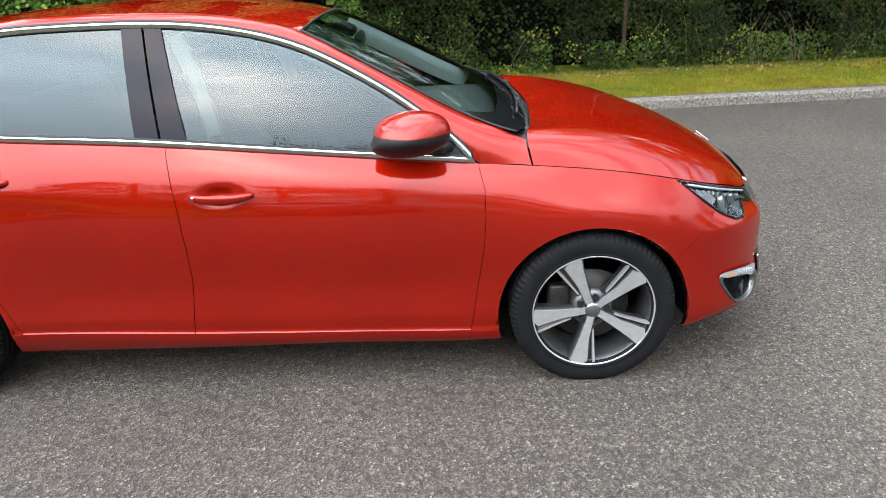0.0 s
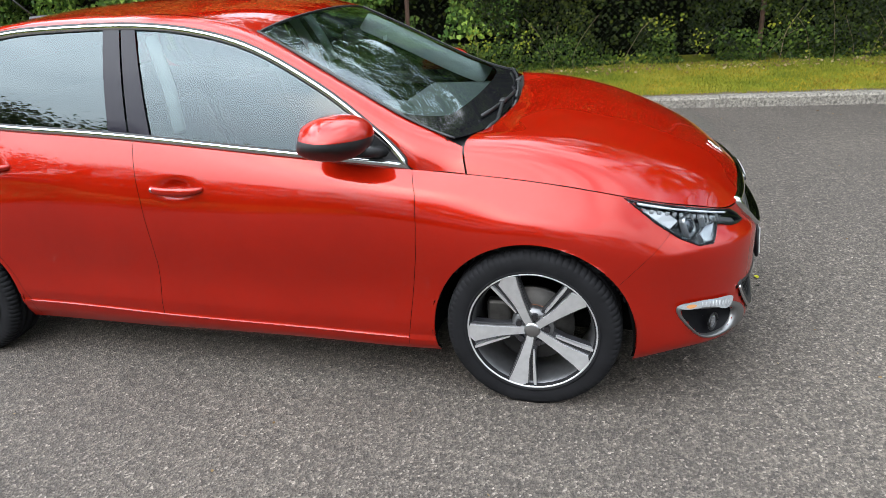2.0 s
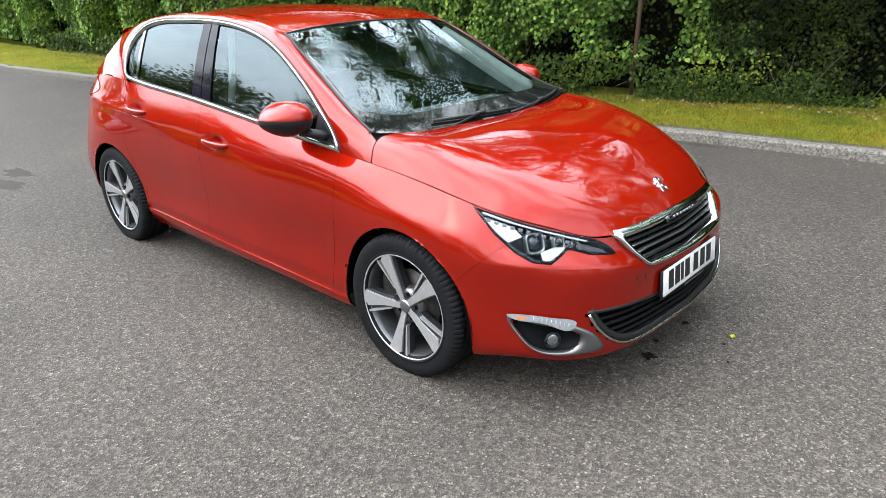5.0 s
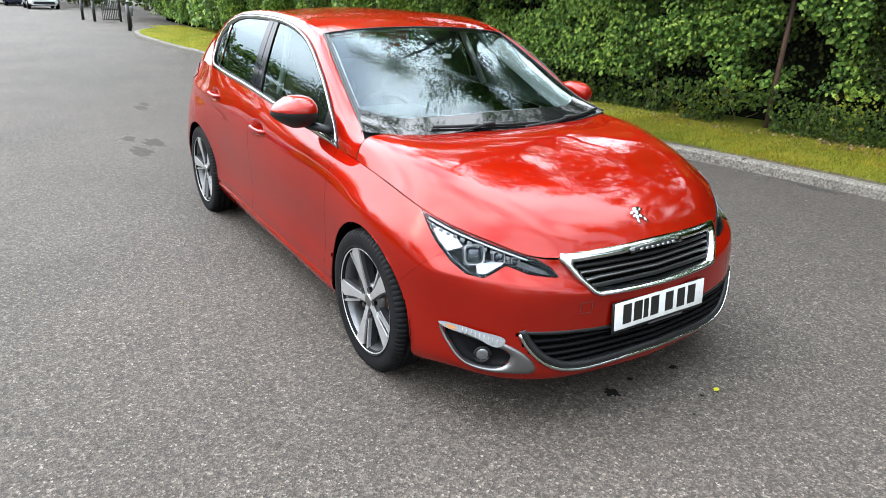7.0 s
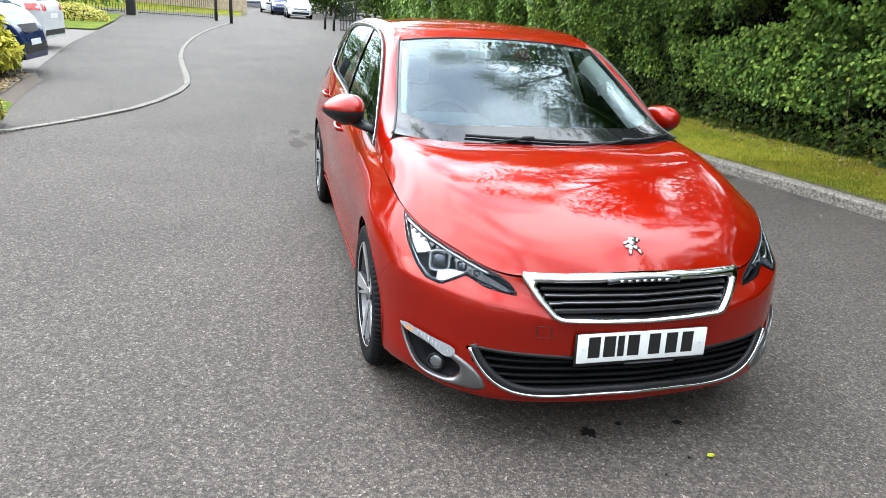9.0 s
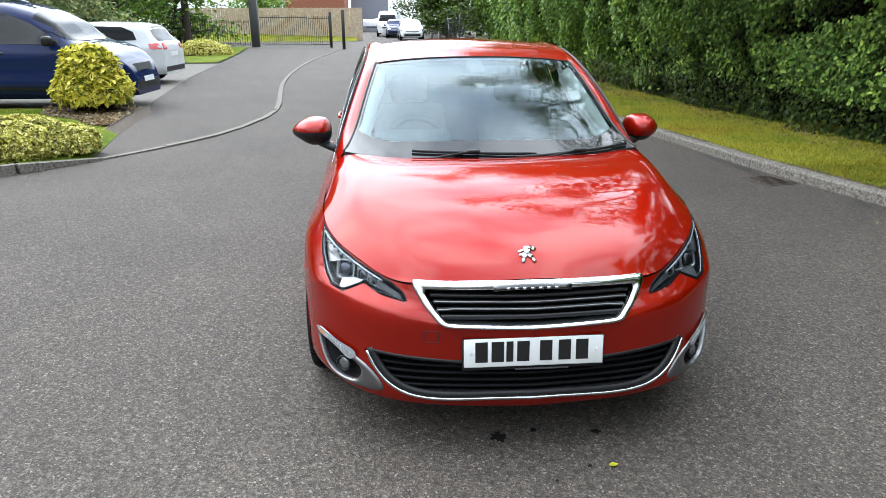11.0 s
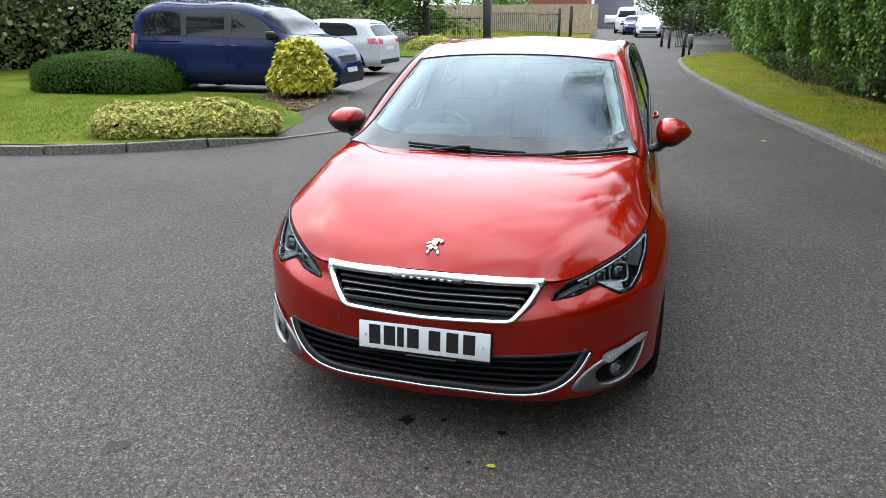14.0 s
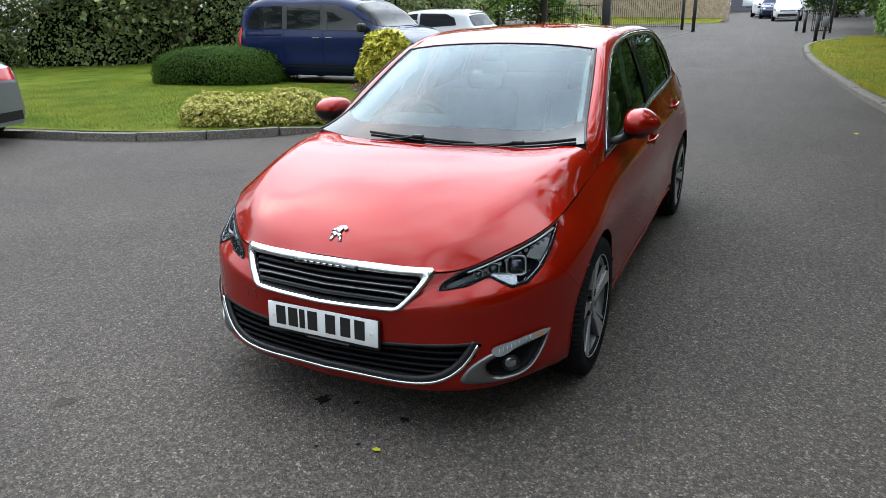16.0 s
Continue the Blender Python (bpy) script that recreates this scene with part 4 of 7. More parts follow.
def build_car():
    car = thing("hatchback_car", "glossy red metallic five-door hatchback parked on the drive", "car")
    m = MARKS
    top = FLANK.shape[0] - 1

    body_bm = both(FLANK)
    roof_g, bonnet_g = roof_grid(), skin(mirrored_lines([BONNET_0, BONNET_1, BONNET_2, BONNET_3, BONNET_4]), 48, 57)
    grid_bm(bonnet_g, body_bm)
    tree = BVHTree.FromBMesh(body_bm)
    body_bm.free()

    part("lining", shell_bm(.012), DARK, car)
    g, k = panel(m[3], m[4], 0, top, gap=.0008)
    wing = part("front_wing", grid_bm(g, None, k), RED, car)
    flip_y(wing)
    g, k = panel(m[2], m[3], ROWS_PER, top, low=True)
    front_door = part("front_door", grid_bm(g, None, k), RED, car)
    front_door_l = flip_y(front_door)
    g, k = panel(m[1], m[2], ROWS_PER, top, low=True)
    rear_door = part("rear_door", grid_bm(g, None, k), RED, car)
    rear_door_l = flip_y(rear_door)
    g, k = panel(m[1], m[3], 0, ROWS_PER, ends=(False, False))
    sill = part("sill", grid_bm(g, None, k), RED, car)
    flip_y(sill)
    g, k = panel(m[0], m[1], 0, top, ends=(False, True))
    part("rear_body", both(g, k), RED, car)
    g, k = panel(m[4], m[5], 0, top, gap=.0008, ends=(True, False))
    part("front_bumper", both(g, k), RED, car)
    bg = bonnet_g.copy()
    for e, nx in ((0, 1), (-1, -2)):
        d = bg[nx] - bg[e]
        bg[e] += d / np.linalg.norm(d, axis=1, keepdims=True) * -.001
    d = bg[:, 1] - bg[:, 0]
    bonnet = part("bonnet", grid_bm(bg), RED, car)
    lin = bonnet_g.copy()
    lin[..., 2] -= .018
    part("bonnet_lining", grid_bm(lin), DARK, car)
    frame = part("window_frame", grid_bm(cabin_frame_grid()), RED, car)
    flip_y(frame)
    part("roof", grid_bm(roof_g), RED, car)

    # Wheel arch liners and lips.
    for sx in (1, -1):
        for sy in (-1, 1):
            a = np.radians(np.linspace(-6, 170, 40) if sx < 0 else np.linspace(-6, 186, 40))
            bm = bmesh.new()
            rings = [[bm.verts.new((sx * AXLE + r * math.cos(t), sy * y, ARCH_Z + r * math.sin(t))) for y, r in ((.872, ARCH_R + .002), (.84, ARCH_R + .004), (.60, ARCH_R - .004), (.56, .10))] for t in a]
            for r0, r1 in zip(rings, rings[1:]):
                for q in range(3):
                    bm.faces.new((r0[q], r0[q + 1], r1[q + 1], r1[q]))
            part("arch_liner", bm, DARK, car)
    for sx in (1, -1):
        a = np.radians(np.linspace(-4, 184, 60))
        pts, ups = lay_line([(sx * AXLE + (ARCH_R + .005) * math.cos(t), -1.5, ARCH_Z + (ARCH_R + .005) * math.sin(t)) for t in a], (0, 1, 0), tree, -.003)
        flip_y(part("arch_lip", tube(pts, .006, 8, False, .45, ups), RED, car))
    wheel_mesh_parts(car, (AXLE, -.797, .302), -1, 43)
    wheel_mesh_parts(car, (AXLE, .797, .302), 1, 20)
    wheel_mesh_parts(car, (-AXLE, -.797, .302), -1, 33)
    wheel_mesh_parts(car, (-AXLE, .797, .302), 1, 60)
    part("underbody", box((3.6, 1.42, .10), (0, 0, .27), .04), DARK, car)

    # Glass.
    def side_glass(x_of, u0, u1, material, name, out=-.004):
        top_c, low_c = curve(WIN_TOP, 400), curve(WIN_LOW, 400)
        tops = top_c[np.argsort(top_c[:, 0])]
        lows = low_c[np.argsort(low_c[:, 0])]
        w = np.linspace(0, 1, 14)
        rows = []
        for f in w:
            xs = np.linspace(x_of[0] * (1 - f) + x_of[2] * f, x_of[1] * (1 - f) + x_of[3] * f, 26)
            zt, zl = np.interp(xs, tops[:, 0], tops[:, 1]), np.interp(xs, lows[:, 0], lows[:, 1])
            rows.append(on_side(np.stack([xs, zl * (1 - f) + zt * f], 1), out))
        return part(name, grid_bm(np.array(rows)), material, car)

    for g_ in (side_glass((-.15, .866, -.235, .866), 0, 1, GLASS, "front_side_glass"), side_glass((-.955, -.335, -.955, -.36), 0, 1, GLASS_DARK, "rear_side_glass"), side_glass((-1.10, -.985, -1.10, -.99), 0, 1, GLASS_DARK, "quarter_glass"),
               side_glass((-.335, -.250, -.372, -.300), 0, 1, PURPLE_FILM, "pillar_cover", .003), side_glass((-.240, -.150, -.292, -.232), 0, 1, PURPLE_FILM, "pillar_cover", .003), side_glass((-.985, -.955, -.992, -.962), 0, 1, BLACK_GLOSS, "divider_bar", .002),
               side_glass((.695, .866, .70, .866), 0, 1, BLACK_PLASTIC, "mirror_sail", .003)):
        flip_y(g_)
    ring = np.vstack([on_side(curve(WIN_TOP, 90), .003)[:-1], on_side(curve(WIN_LOW, 60), .003)[:-1]])
    ch = part("window_chrome", tube(ring, .0150, 8, True, .55, [(0, 1, .35)] * len(ring)), CHROME, car, "bright chrome window surround")
    flip_y(ch)
    seal = part("window_seal", tube(ring + np.array([0, .004, 0]), .022, 8, True, .3, [(0, 1, .35)] * len(ring)), BLACK_PLASTIC, car)
    flip_y(seal)
    wg = windscreen_grid()
    part("windscreen", grid_bm(wg, None, None, True), GLASS_SCREEN, car, "clear laminated windscreen reflecting sky and trees")
    frit = []
    for j in range(wg.shape[1]):
        corner = max(0, abs(wg[-1, j, 1]) - .50) / .2
        foot = 6 + min(5.0, 4.0 * corner ** 2)
        f = [np.array([np.interp(k, range(len(wg)), wg[:, j, c]) for c in range(3)]) for k in len(wg) - 1 - foot * np.linspace(1, 0, 6)]
        frit.append([p + (.001, 0, .003) for p in f])
    part("frit_band", grid_bm(np.array(frit)), FRIT, car)
    for e, way in ((0, 1), (-1, -1)):
        side = []
        for r in wg:
            d = r[e + 2 * way] - r[e]
            side.append([r[e] + (0, 0, .002), r[e] + d * .022 / np.linalg.norm(d) + (0, 0, .002)])
        part("side_frit", grid_bm(np.array(side)), FRIT, car)
    edge_l = [wg[i, 0] + np.array([.002, .0, .004]) for i in range(wg.shape[0])]
    es = part("screen_seal", tube(edge_l, .0065, 6, False, .6), BLACK_PLASTIC, car)
    flip_y(es)
    part("screen_seal", tube(wg[0] + np.array([.004, 0, .0]), .006, 6, False, .6), BLACK_PLASTIC, car)
    low = wg[-1]
    cw = [low + np.array([-.03, 0, .004])]
    edge = skin(mirrored_lines([BONNET_0, BONNET_1, BONNET_2, BONNET_3, BONNET_4]), 48, 57)[:, 0]
    edge = edge[(np.abs(edge[:, 1]) < .775)]
    tt = np.linspace(0, 1, low.shape[0])
    e2 = np.stack([np.interp(tt, np.linspace(0, 1, len(edge)), edge[:, c]) for c in range(3)], 1)
    mid = (cw[0] + e2) / 2 + np.array([0, 0, -.022])
    part("cowl", grid_bm(np.array([cw[0], mid, e2 + np.array([.006, 0, -.012])])), BLACK_PLASTIC, car, "black plastic cowl below the windscreen")

    # Wipers lie on the foot of the screen.
    def on_screen(y, dx):
        o = np.argsort(low[:, 1])
        cols = np.stack([[np.interp(y, r[o, 1], r[o, c]) for c in range(3)] for r in wg])[::-1]
        foot = cols[0, 0] - cols[:, 0]
        return np.array([np.interp(dx, foot, cols[:, c]) for c in range(3)]) + np.array([.006, 0, .013])

    for ys, arm, dxs in (((-.40, -.25, -.10, .05, .21), (-.55, -.33), (.042, .036, .030, .022, .014)), ((.11, .27, .43, .57, .69), (.02, .24), (.0, .006, .016, .024, .032))):
        w_ = new("wiper")
        w_.parent = car
        bl = [on_screen(y, d) for y, d in zip(ys, dxs)]
        part("wiper_blade", tube(bl, .0065, 6, False, 1.3), BLACK_PLASTIC, w_)
        boss = bl[2] + np.array([.004, 0, .008])
        part("wiper_boss", box((.026, .06, .018), boss, .006, 2), BLACK_PLASTIC, w_)
        a0 = on_screen(arm[0], 0) + np.array([.002, 0, -.028])
        a1 = on_screen(arm[1], 0) + np.array([.0, 0, -.010])
        part("wiper_arm", tube([a0, a0 * .4 + a1 * .6 + np.array([0, 0, .006]), a1, boss], .008, 8, False, .8), BLACK_PLASTIC, w_)
        part("wiper_spindle", box((.04, .04, .03), a0, .012, 2), BLACK_PLASTIC, w_)

    # Interior.
    part("floor_pan", box((2.6, 1.36, .06), (-.35, 0, .30), .02), INTERIOR, car)
    part("dashboard", box((.50, 1.34, .22), (.80, 0, .83), .07, 3), DASH, car)
    part("instrument_hood", box((.22, .40, .10), (.62, -.36, .955), .04, 3), INTERIOR, car)
    for y in (-.36, .36):
        seat(car, -.05, y, "front_seat")
    part("rear_bench", box((.5, 1.24, .2), (-.75, 0, .42), .06, 3), INTERIOR, car)
    part("rear_backrest", box((.16, 1.24, .62), (-1.05, 0, .78), .06, 3, Matrix.Rotation(radians(-18), 4, "Y")), INTERIOR, car)
    part("rear_cabin_trim", box((.06, 1.3, .55), (-1.32, 0, .95), .02, 1), INTERIOR, car)
    a = np.linspace(0, 2 * math.pi, 40, endpoint=False)
    wheel_ring = [(.50 + .10 * math.sin(t) * .35 * 1.0, -.36 + .175 * math.cos(t), .90 + .165 * math.sin(t)) for t in a]
    sw = part("steering_wheel", tube(wheel_ring, .016, 8, True), BLACK_PLASTIC, car)
    part("steering_hub", box((.05, .15, .12), (.51, -.36, .90), .03, 2), GREY_PLASTIC, sw)
    hl = roof_g[2:-2, 2:].copy()
    hl[..., 2] -= .035
    part("headlining", grid_bm(hl), INTERIOR_LIGHT, car)
    for sy in (-1, 1):
        col = wg[:, 0] if sy < 0 else wg[:, -1]
        rows = []
        for p in col[2:-6]:
            e = p + np.array([0, -sy * .020, -.010])
            rows.append([e, e + np.array([-.006, -sy * .026, -.014]), e + np.array([-.020, -sy * .040, -.038]), e + np.array([-.05, -sy * .046, -.075])])
        part("pillar_trim", grid_bm(np.array(rows)), INTERIOR_LIGHT, car)
        pts = [(-.075, sy * .72, 1.0), (-.13, sy * .655, 1.18), (-.20, sy * .60, 1.345)]
        part("belt_pillar_trim", tube(curve(pts, 10), .03, 8, False, .5, [(0, sy, .2)] * 10), INTERIOR_LIGHT, car)
    part("rear_view_mirror", box((.03, .22, .065), (.40, 0, 1.255), .02, 3), BLACK_PLASTIC, car)
    part("camera_housing", box((.14, .10, .05), (.32, 0, 1.315), .02, 2, Matrix.Rotation(radians(26), 4, "Y")), BLACK_PLASTIC, car)
    part("screen_label", box((.003, .055, .022), (.555, 0, 1.243), 0), PLATE_WHITE, car, smooth=False)

    # Tailgate.
    hatch_r = curve([p for p in TOP_RAIL if p[0] < -1.38], 16)
    c_mid = np.array([(-1.46 - .42 * f, 0, 1.36 - .33 * f) for f in np.linspace(0, 1, 16)])
    rows = [hatch_r * (1 - f) + c_mid * f for f in np.linspace(0, 1, 8)]
    rows += [mirrored(r) for r in rows[-2::-1]]
    part("tailgate", grid_bm(np.array(rows)), RED, car)
    win = [r[2:12] * .9 + np.array([[-.16, 0, .122]]) for r in rows[2:-2]]
    part("rear_window", grid_bm(np.array([r[2:13] + np.array([-.006, 0, .006]) for r in rows[2:-2]])), GLASS_DARK, car)
    spo = [np.array([(-1.38, y, 1.372 - .10 * abs(y) ** 2), (-1.46, y, 1.366 - .11 * y * y), (-1.53, y * .98, 1.345 - .12 * y * y), (-1.50, y * .97, 1.325 - .12 * y * y), (-1.42, y * .97, 1.325 - .12 * y * y)]) for y in np.linspace(-.60, .60, 21)]
    part("roof_spoiler", grid_bm(np.array(spo)), RED, car)
    part("aerial_base", box((.10, .04, .03), (-1.27, 0, 1.405), .012, 2), BLACK_PLASTIC, car)
    part("aerial_rod", tube([(-1.30, 0, 1.42), (-1.52, 0, 1.60)], .0035, 6), BLACK_PLASTIC, car)

    # Tail lamps wrap the rear corners.
    def tail_patch(pts, out):
        return project(smooth_loop(pts, 30), (1, 0, 0), (0, 0, 1), (0, 1, 0), (0, -3, 0), tree, out, .03)

    lamp = part("tail_lamp", tail_patch([(-1.50, .975), (-1.58, 1.018), (-1.72, 1.02), (-1.86, .965), (-1.90, .90), (-1.78, .895), (-1.62, .93)], .004), LENS_RED, car, "red tail lamp with a clear section")
    flip_y(lamp)
    clear = part("clear_section", tail_patch([(-1.70, .985), (-1.80, .975), (-1.875, .925), (-1.86, .905), (-1.74, .925)], .007), LENS_FROST, lamp)
    flip_y(clear)

    # Headlamps.
    o = Vector((math.cos(radians(48)), -math.sin(radians(48)), 0))
    ex = Vector((math.sin(radians(48)), math.cos(radians(48)), 0))

    def flat(pts):
        return [(ex.dot(Vector(p)), p[2]) for p in pts]

    def lamp_patch(pts, out, cell=.025):
        return project(flat(pts), ex, (0, 0, 1), -o, o * 3, tree, out, cell)

    def resample(points, n):
        p = np.array(points)
        t = chord(p)
        return np.stack([np.interp(np.linspace(0, t[-1], n), t, p[:, c]) for c in range(p.shape[1])], 1)

    def lamp_line(pts, out):
        return lay_line([ex * a_ + o * 2.8 + Vector((0, 0, z_)) for a_, z_ in pts], -o, tree, out)[0]

    def lamp_xyz(pts, out):
        return lamp_line(flat(pts), out)

    def dense(poly, n=90):
        p = np.array(list(poly) + [poly[0]])
        t = chord(p)
        return np.stack([np.interp(np.linspace(0, t[-1], n, endpoint=False), t, p[:, c]) for c in (0, 1)], 1)

    def ring_rows(rows):
        return np.array([[tuple(p) for p in r + r[:1]] for r in rows])

    def facet(pts, out, thick, name, material, label=""):
        """A small solid block laid into the lamp."""
        top_, low_ = lamp_xyz(pts, out), lamp_xyz(pts, out - thick)
        bm = bmesh.new()
        a_, b_ = [bm.verts.new(p) for p in top_], [bm.verts.new(p) for p in low_]
        bm.faces.new(a_)
        for k in range(len(a_)):
            q = (k + 1) % len(a_)
            bm.faces.new((a_[k], b_[k], b_[q], a_[q]))
        bmesh.ops.recalc_face_normals(bm, faces=bm.faces)
        return part(name, bm, material, lamp_, label, smooth=False)

    rim_o, rim_i = dense(LAMP_FLAT), np.array(inset(LAMP_FLAT, .009))
    rim_i = dense([tuple(p) for p in rim_i])
    mid_l = rim_i.mean(0)
    for sgn in (-1, 1):
        lamp_ = new("headlamp")
        lamp_.parent = car
        tagged(lamp_, "clear headlamp with black housing and a bright lower strip")
        floor_ = mid_l + (rim_i - mid_l) * .80
        rows_ = [lamp_line(rim_o, -.006), lamp_line(rim_o, .003), lamp_line(rim_i, .003), lamp_line(rim_i, -.014), lamp_line(floor_, -.042), lamp_line(mid_l + (rim_i - mid_l) * .4, -.046), lamp_line(mid_l + (rim_i - mid_l) * .02, -.046)]
        pieces = [part("lamp_housing", grid_bm(ring_rows(rows_)), LAMP_BLACK, lamp_)]
        low_run = [(1.622, -.786, .776), (1.726, -.795, .702), (1.804, -.775, .646), (1.853, -.73, .613), (1.897, -.69, .606), (1.92, -.665, .622)]
        line_ = lamp_line(resample(flat(low_run), 40), -.004)
        pieces.append(part("lower_light_strip", tube(line_, .0045, 8), LENS_WHITE, lamp_, "bright lower daytime strip"))
        top_run = resample(flat([(1.65, -.775, .766), (1.76, -.724, .733), (1.88, -.625, .690), (1.955, -.54, .658)]), 40)
        pieces.append(part("upper_light_strip", tube(lamp_line(top_run - np.array([0, .002]), -.002), .0068, 8, False, .7), LENS_PALE, lamp_, "clear upper light guide"))
        for k in range(11):
            p = np.array(lamp_line([top_run[2 + 3 * k] - np.array([0, .016])], -.016)[0])
            d = Vector(lamp_line([top_run[min(39, 4 + 3 * k)]], 0)[0]) - Vector(lamp_line([top_run[1 + 3 * k]], 0)[0])
            turn_ = d.to_track_quat("X", "Z").to_matrix().to_4x4()
            pieces.append(part("lamp_segment", box((.016, .008, .014), p, .002, 1, turn_), LENS_FROST, lamp_))
        pieces.append(facet([(1.665, -.785, .752), (1.76, -.735, .722), (1.80, -.725, .690), (1.77, -.775, .672), (1.72, -.79, .706)], -.016, .014, "inner_reflector", SATIN, "grey faceted reflector"))
        pieces.append(facet([(1.875, -.705, .610), (1.905, -.68, .606), (1.928, -.655, .628), (1.938, -.642, .645), (1.905, -.675, .648), (1.87, -.71, .636)], -.004, .02, "indicator_reflector", LENS_WHITE))
        pieces.append(facet([(1.93, -.645, .648), (2.00, -.545, .622), (2.035, -.49, .606), (2.02, -.50, .620), (1.95, -.60, .660)], -.018, .012, "nose_reflector", GREY_PLASTIC))
        for c, r in (((1.853, -.716, .668), .033), ((1.915, -.648, .664), .019), ((1.955, -.60, .650), .015)):
            hitp, ups = lay_line([Vector(c) + o * 2], -o, tree, -.022)
            q = (ups[0] + Vector((.8, 0, 0))).to_track_quat("Z", "Y").to_matrix().to_4x4()
            bm = bmesh.new()
            bmesh.ops.create_uvsphere(bm, u_segments=24, v_segments=12, radius=1)
            for v in bm.verts:
                v.co = Vector((math.copysign(abs(v.co.x) ** .7, v.co.x) * r * .84, math.copysign(abs(v.co.y) ** .7, v.co.y) * r * .84, v.co.z * r * .5))
            bmesh.ops.transform(bm, matrix=Matrix.Translation(hitp[0]) @ q, verts=bm.verts)
            pieces.append(part("projector_lens", bm, LAMP_LENS, lamp_))
            frame_rows = []
            for k_, dz in ((1.22, -.012), (1.22, .006), (1.12, .010), (.95, .006), (.86, -.006)):
                frame_rows.append([hitp[0] + q.to_3x3() @ Vector((r * k_ * math.copysign(abs(math.cos(t)) ** .45, math.cos(t)), r * k_ * math.copysign(abs(math.sin(t)) ** .45, math.sin(t)), dz)) for t in np.linspace(0, 2 * math.pi, 32, endpoint=False)])
            pieces.append(part("projector_frame", grid_bm(ring_rows(frame_rows)), SATIN, lamp_, "satin chrome projector frame"))
        pieces.append(part("lamp_lens", lamp_patch(LAMP_OUTLINE, .0055), LENS_CLEAR, lamp_, "clear moulded lens"))
        pieces[-1].visible_shadow = False
        if sgn > 0:
            for pc in pieces:
                for v in pc.data.vertices:
                    v.co.y = -v.co.y
                pc.data.flip_normals()

    # Grille.
    def front(points, x=2.6):
        return [(x, y, z) for y, z in points]

    grille = new("grille")
    grille.parent = car
    tagged(grille, "black slatted grille in a chrome surround")
    outer = resample([(-.436, .674), (-.30, .674), (-.15, .679), (0, .681), (.15, .679), (.30, .674), (.436, .674), (.445, .655), (.405, .595), (.35, .536), (.325, .526), (0, .520), (-.325, .526), (-.35, .536), (-.405, .595), (-.445, .655), (-.436, .672)], 161)[:-1]
    inner = resample([(-.390, .642), (-.28, .646), (0, .650), (.28, .646), (.390, .642), (.394, .634), (.362, .585), (.325, .545), (.315, .540), (0, .535), (-.315, .540), (-.325, .545), (-.362, .585), (-.394, .634), (-.390, .642)], 161)[:-1]
    o_back, _ = lay_line(front(outer), (-1, 0, 0), tree, -.006)
    o_front, _ = lay_line(front(outer * np.array([.992, 1]) + np.array([0, 0])), (-1, 0, 0), tree, .008)
    mid_l = outer * .5 + inner * .5
    m_front, _ = lay_line(front(mid_l), (-1, 0, 0), tree, .017)
    i_front, _ = lay_line(front(inner), (-1, 0, 0), tree, .009)
    i_back, _ = lay_line(front(inner), (-1, 0, 0), tree, -.03)
    # One smooth nose curve carries the surround, so that no panel gap breaks it.
    def basis(p):
        y, z = p[:, 1], p[:, 2] - .6
        return np.stack([np.ones(len(y)), y ** 2, y ** 4, z, z * z, z * y * y], 1)

    base_pts = np.array([tuple(p) for r in (o_front, m_front, i_front) for p in r])
    ok = np.ones(len(base_pts), bool)
    for _ in range(6):
        co, *_r = np.linalg.lstsq(basis(base_pts[ok]), base_pts[ok, 0], rcond=None)
        ok = np.abs(basis(base_pts) @ co - base_pts[:, 0]) < .012
    outline_rows = []
    for flat_, dx in ((outer, -.03), (outer * np.array([.996, 1]), .0), (outer * .72 + inner * .28, .008), (outer * .3 + inner * .7, .006), (inner, -.006), (inner, -.04)):
        p = np.column_stack([np.zeros(len(flat_)), flat_])
        p[:, 0] = basis(p) @ co + dx
        outline_rows.append(np.vstack([p, p[:1]]))
    bm = grid_bm(np.array(outline_rows))
    bmesh.ops.remove_doubles(bm, verts=bm.verts, dist=.0003)
    part("grille_surround", bm, CHROME, grille, "chrome surround")
    tab = resample([(-.145, .660), (.145, .660)], 12)
    def nose(y, z, dx):
        return Vector((float((basis(np.array([[0, y, z]])) @ co)[0]) + dx, y, z))

    part("grille_tab", tube([nose(y, .657 + .006 * (1 - (y / .145) ** 2), .008) for y in np.linspace(-.145, .145, 14)], .0115, 8, False, .5, [(1, 0, .5)] * 14), BLACK_GLOSS, grille, "black name tab")
    for k in range(7):
        y = -.09 + .03 * k
        pts = [nose(y - .009, .660, .0155), nose(y + .009, .660, .0155)]
        part("letter_bar", tube(pts, .005, 6, False, .5, [(1, 0, .5)] * 2), SATIN, grille)
    for k, z in enumerate((.624, .603, .582, .561)):
        half = np.interp(z, [.532, .60, .668], [.318, .365, .40])
        line = [(y, z) for y in np.linspace(-half, half, 40)]
        pts, ups = lay_line(front(line), (-1, 0, 0), tree, -.018)
        slat = part("grille_slat", tube(pts, .0095, 6, False, 1.7, ups), BLACK_PLASTIC, grille)
        if k in (1, 2):
            pts = [p + Vector((.014, 0, .006)) for p in pts]
            part("slat_trim", tube(pts, .0042, 6), BEZEL, slat)
    # Lower intake.
    intake = new("lower_intake")
    intake.parent = car
    tagged(intake, "wide black lower intake with a chrome line below")
    line = curve(np.array(mirror_line(INTAKE_HALF)), 90)
    pts, ups = lay_line(front(line), (-1, 0, 0), tree, .007)
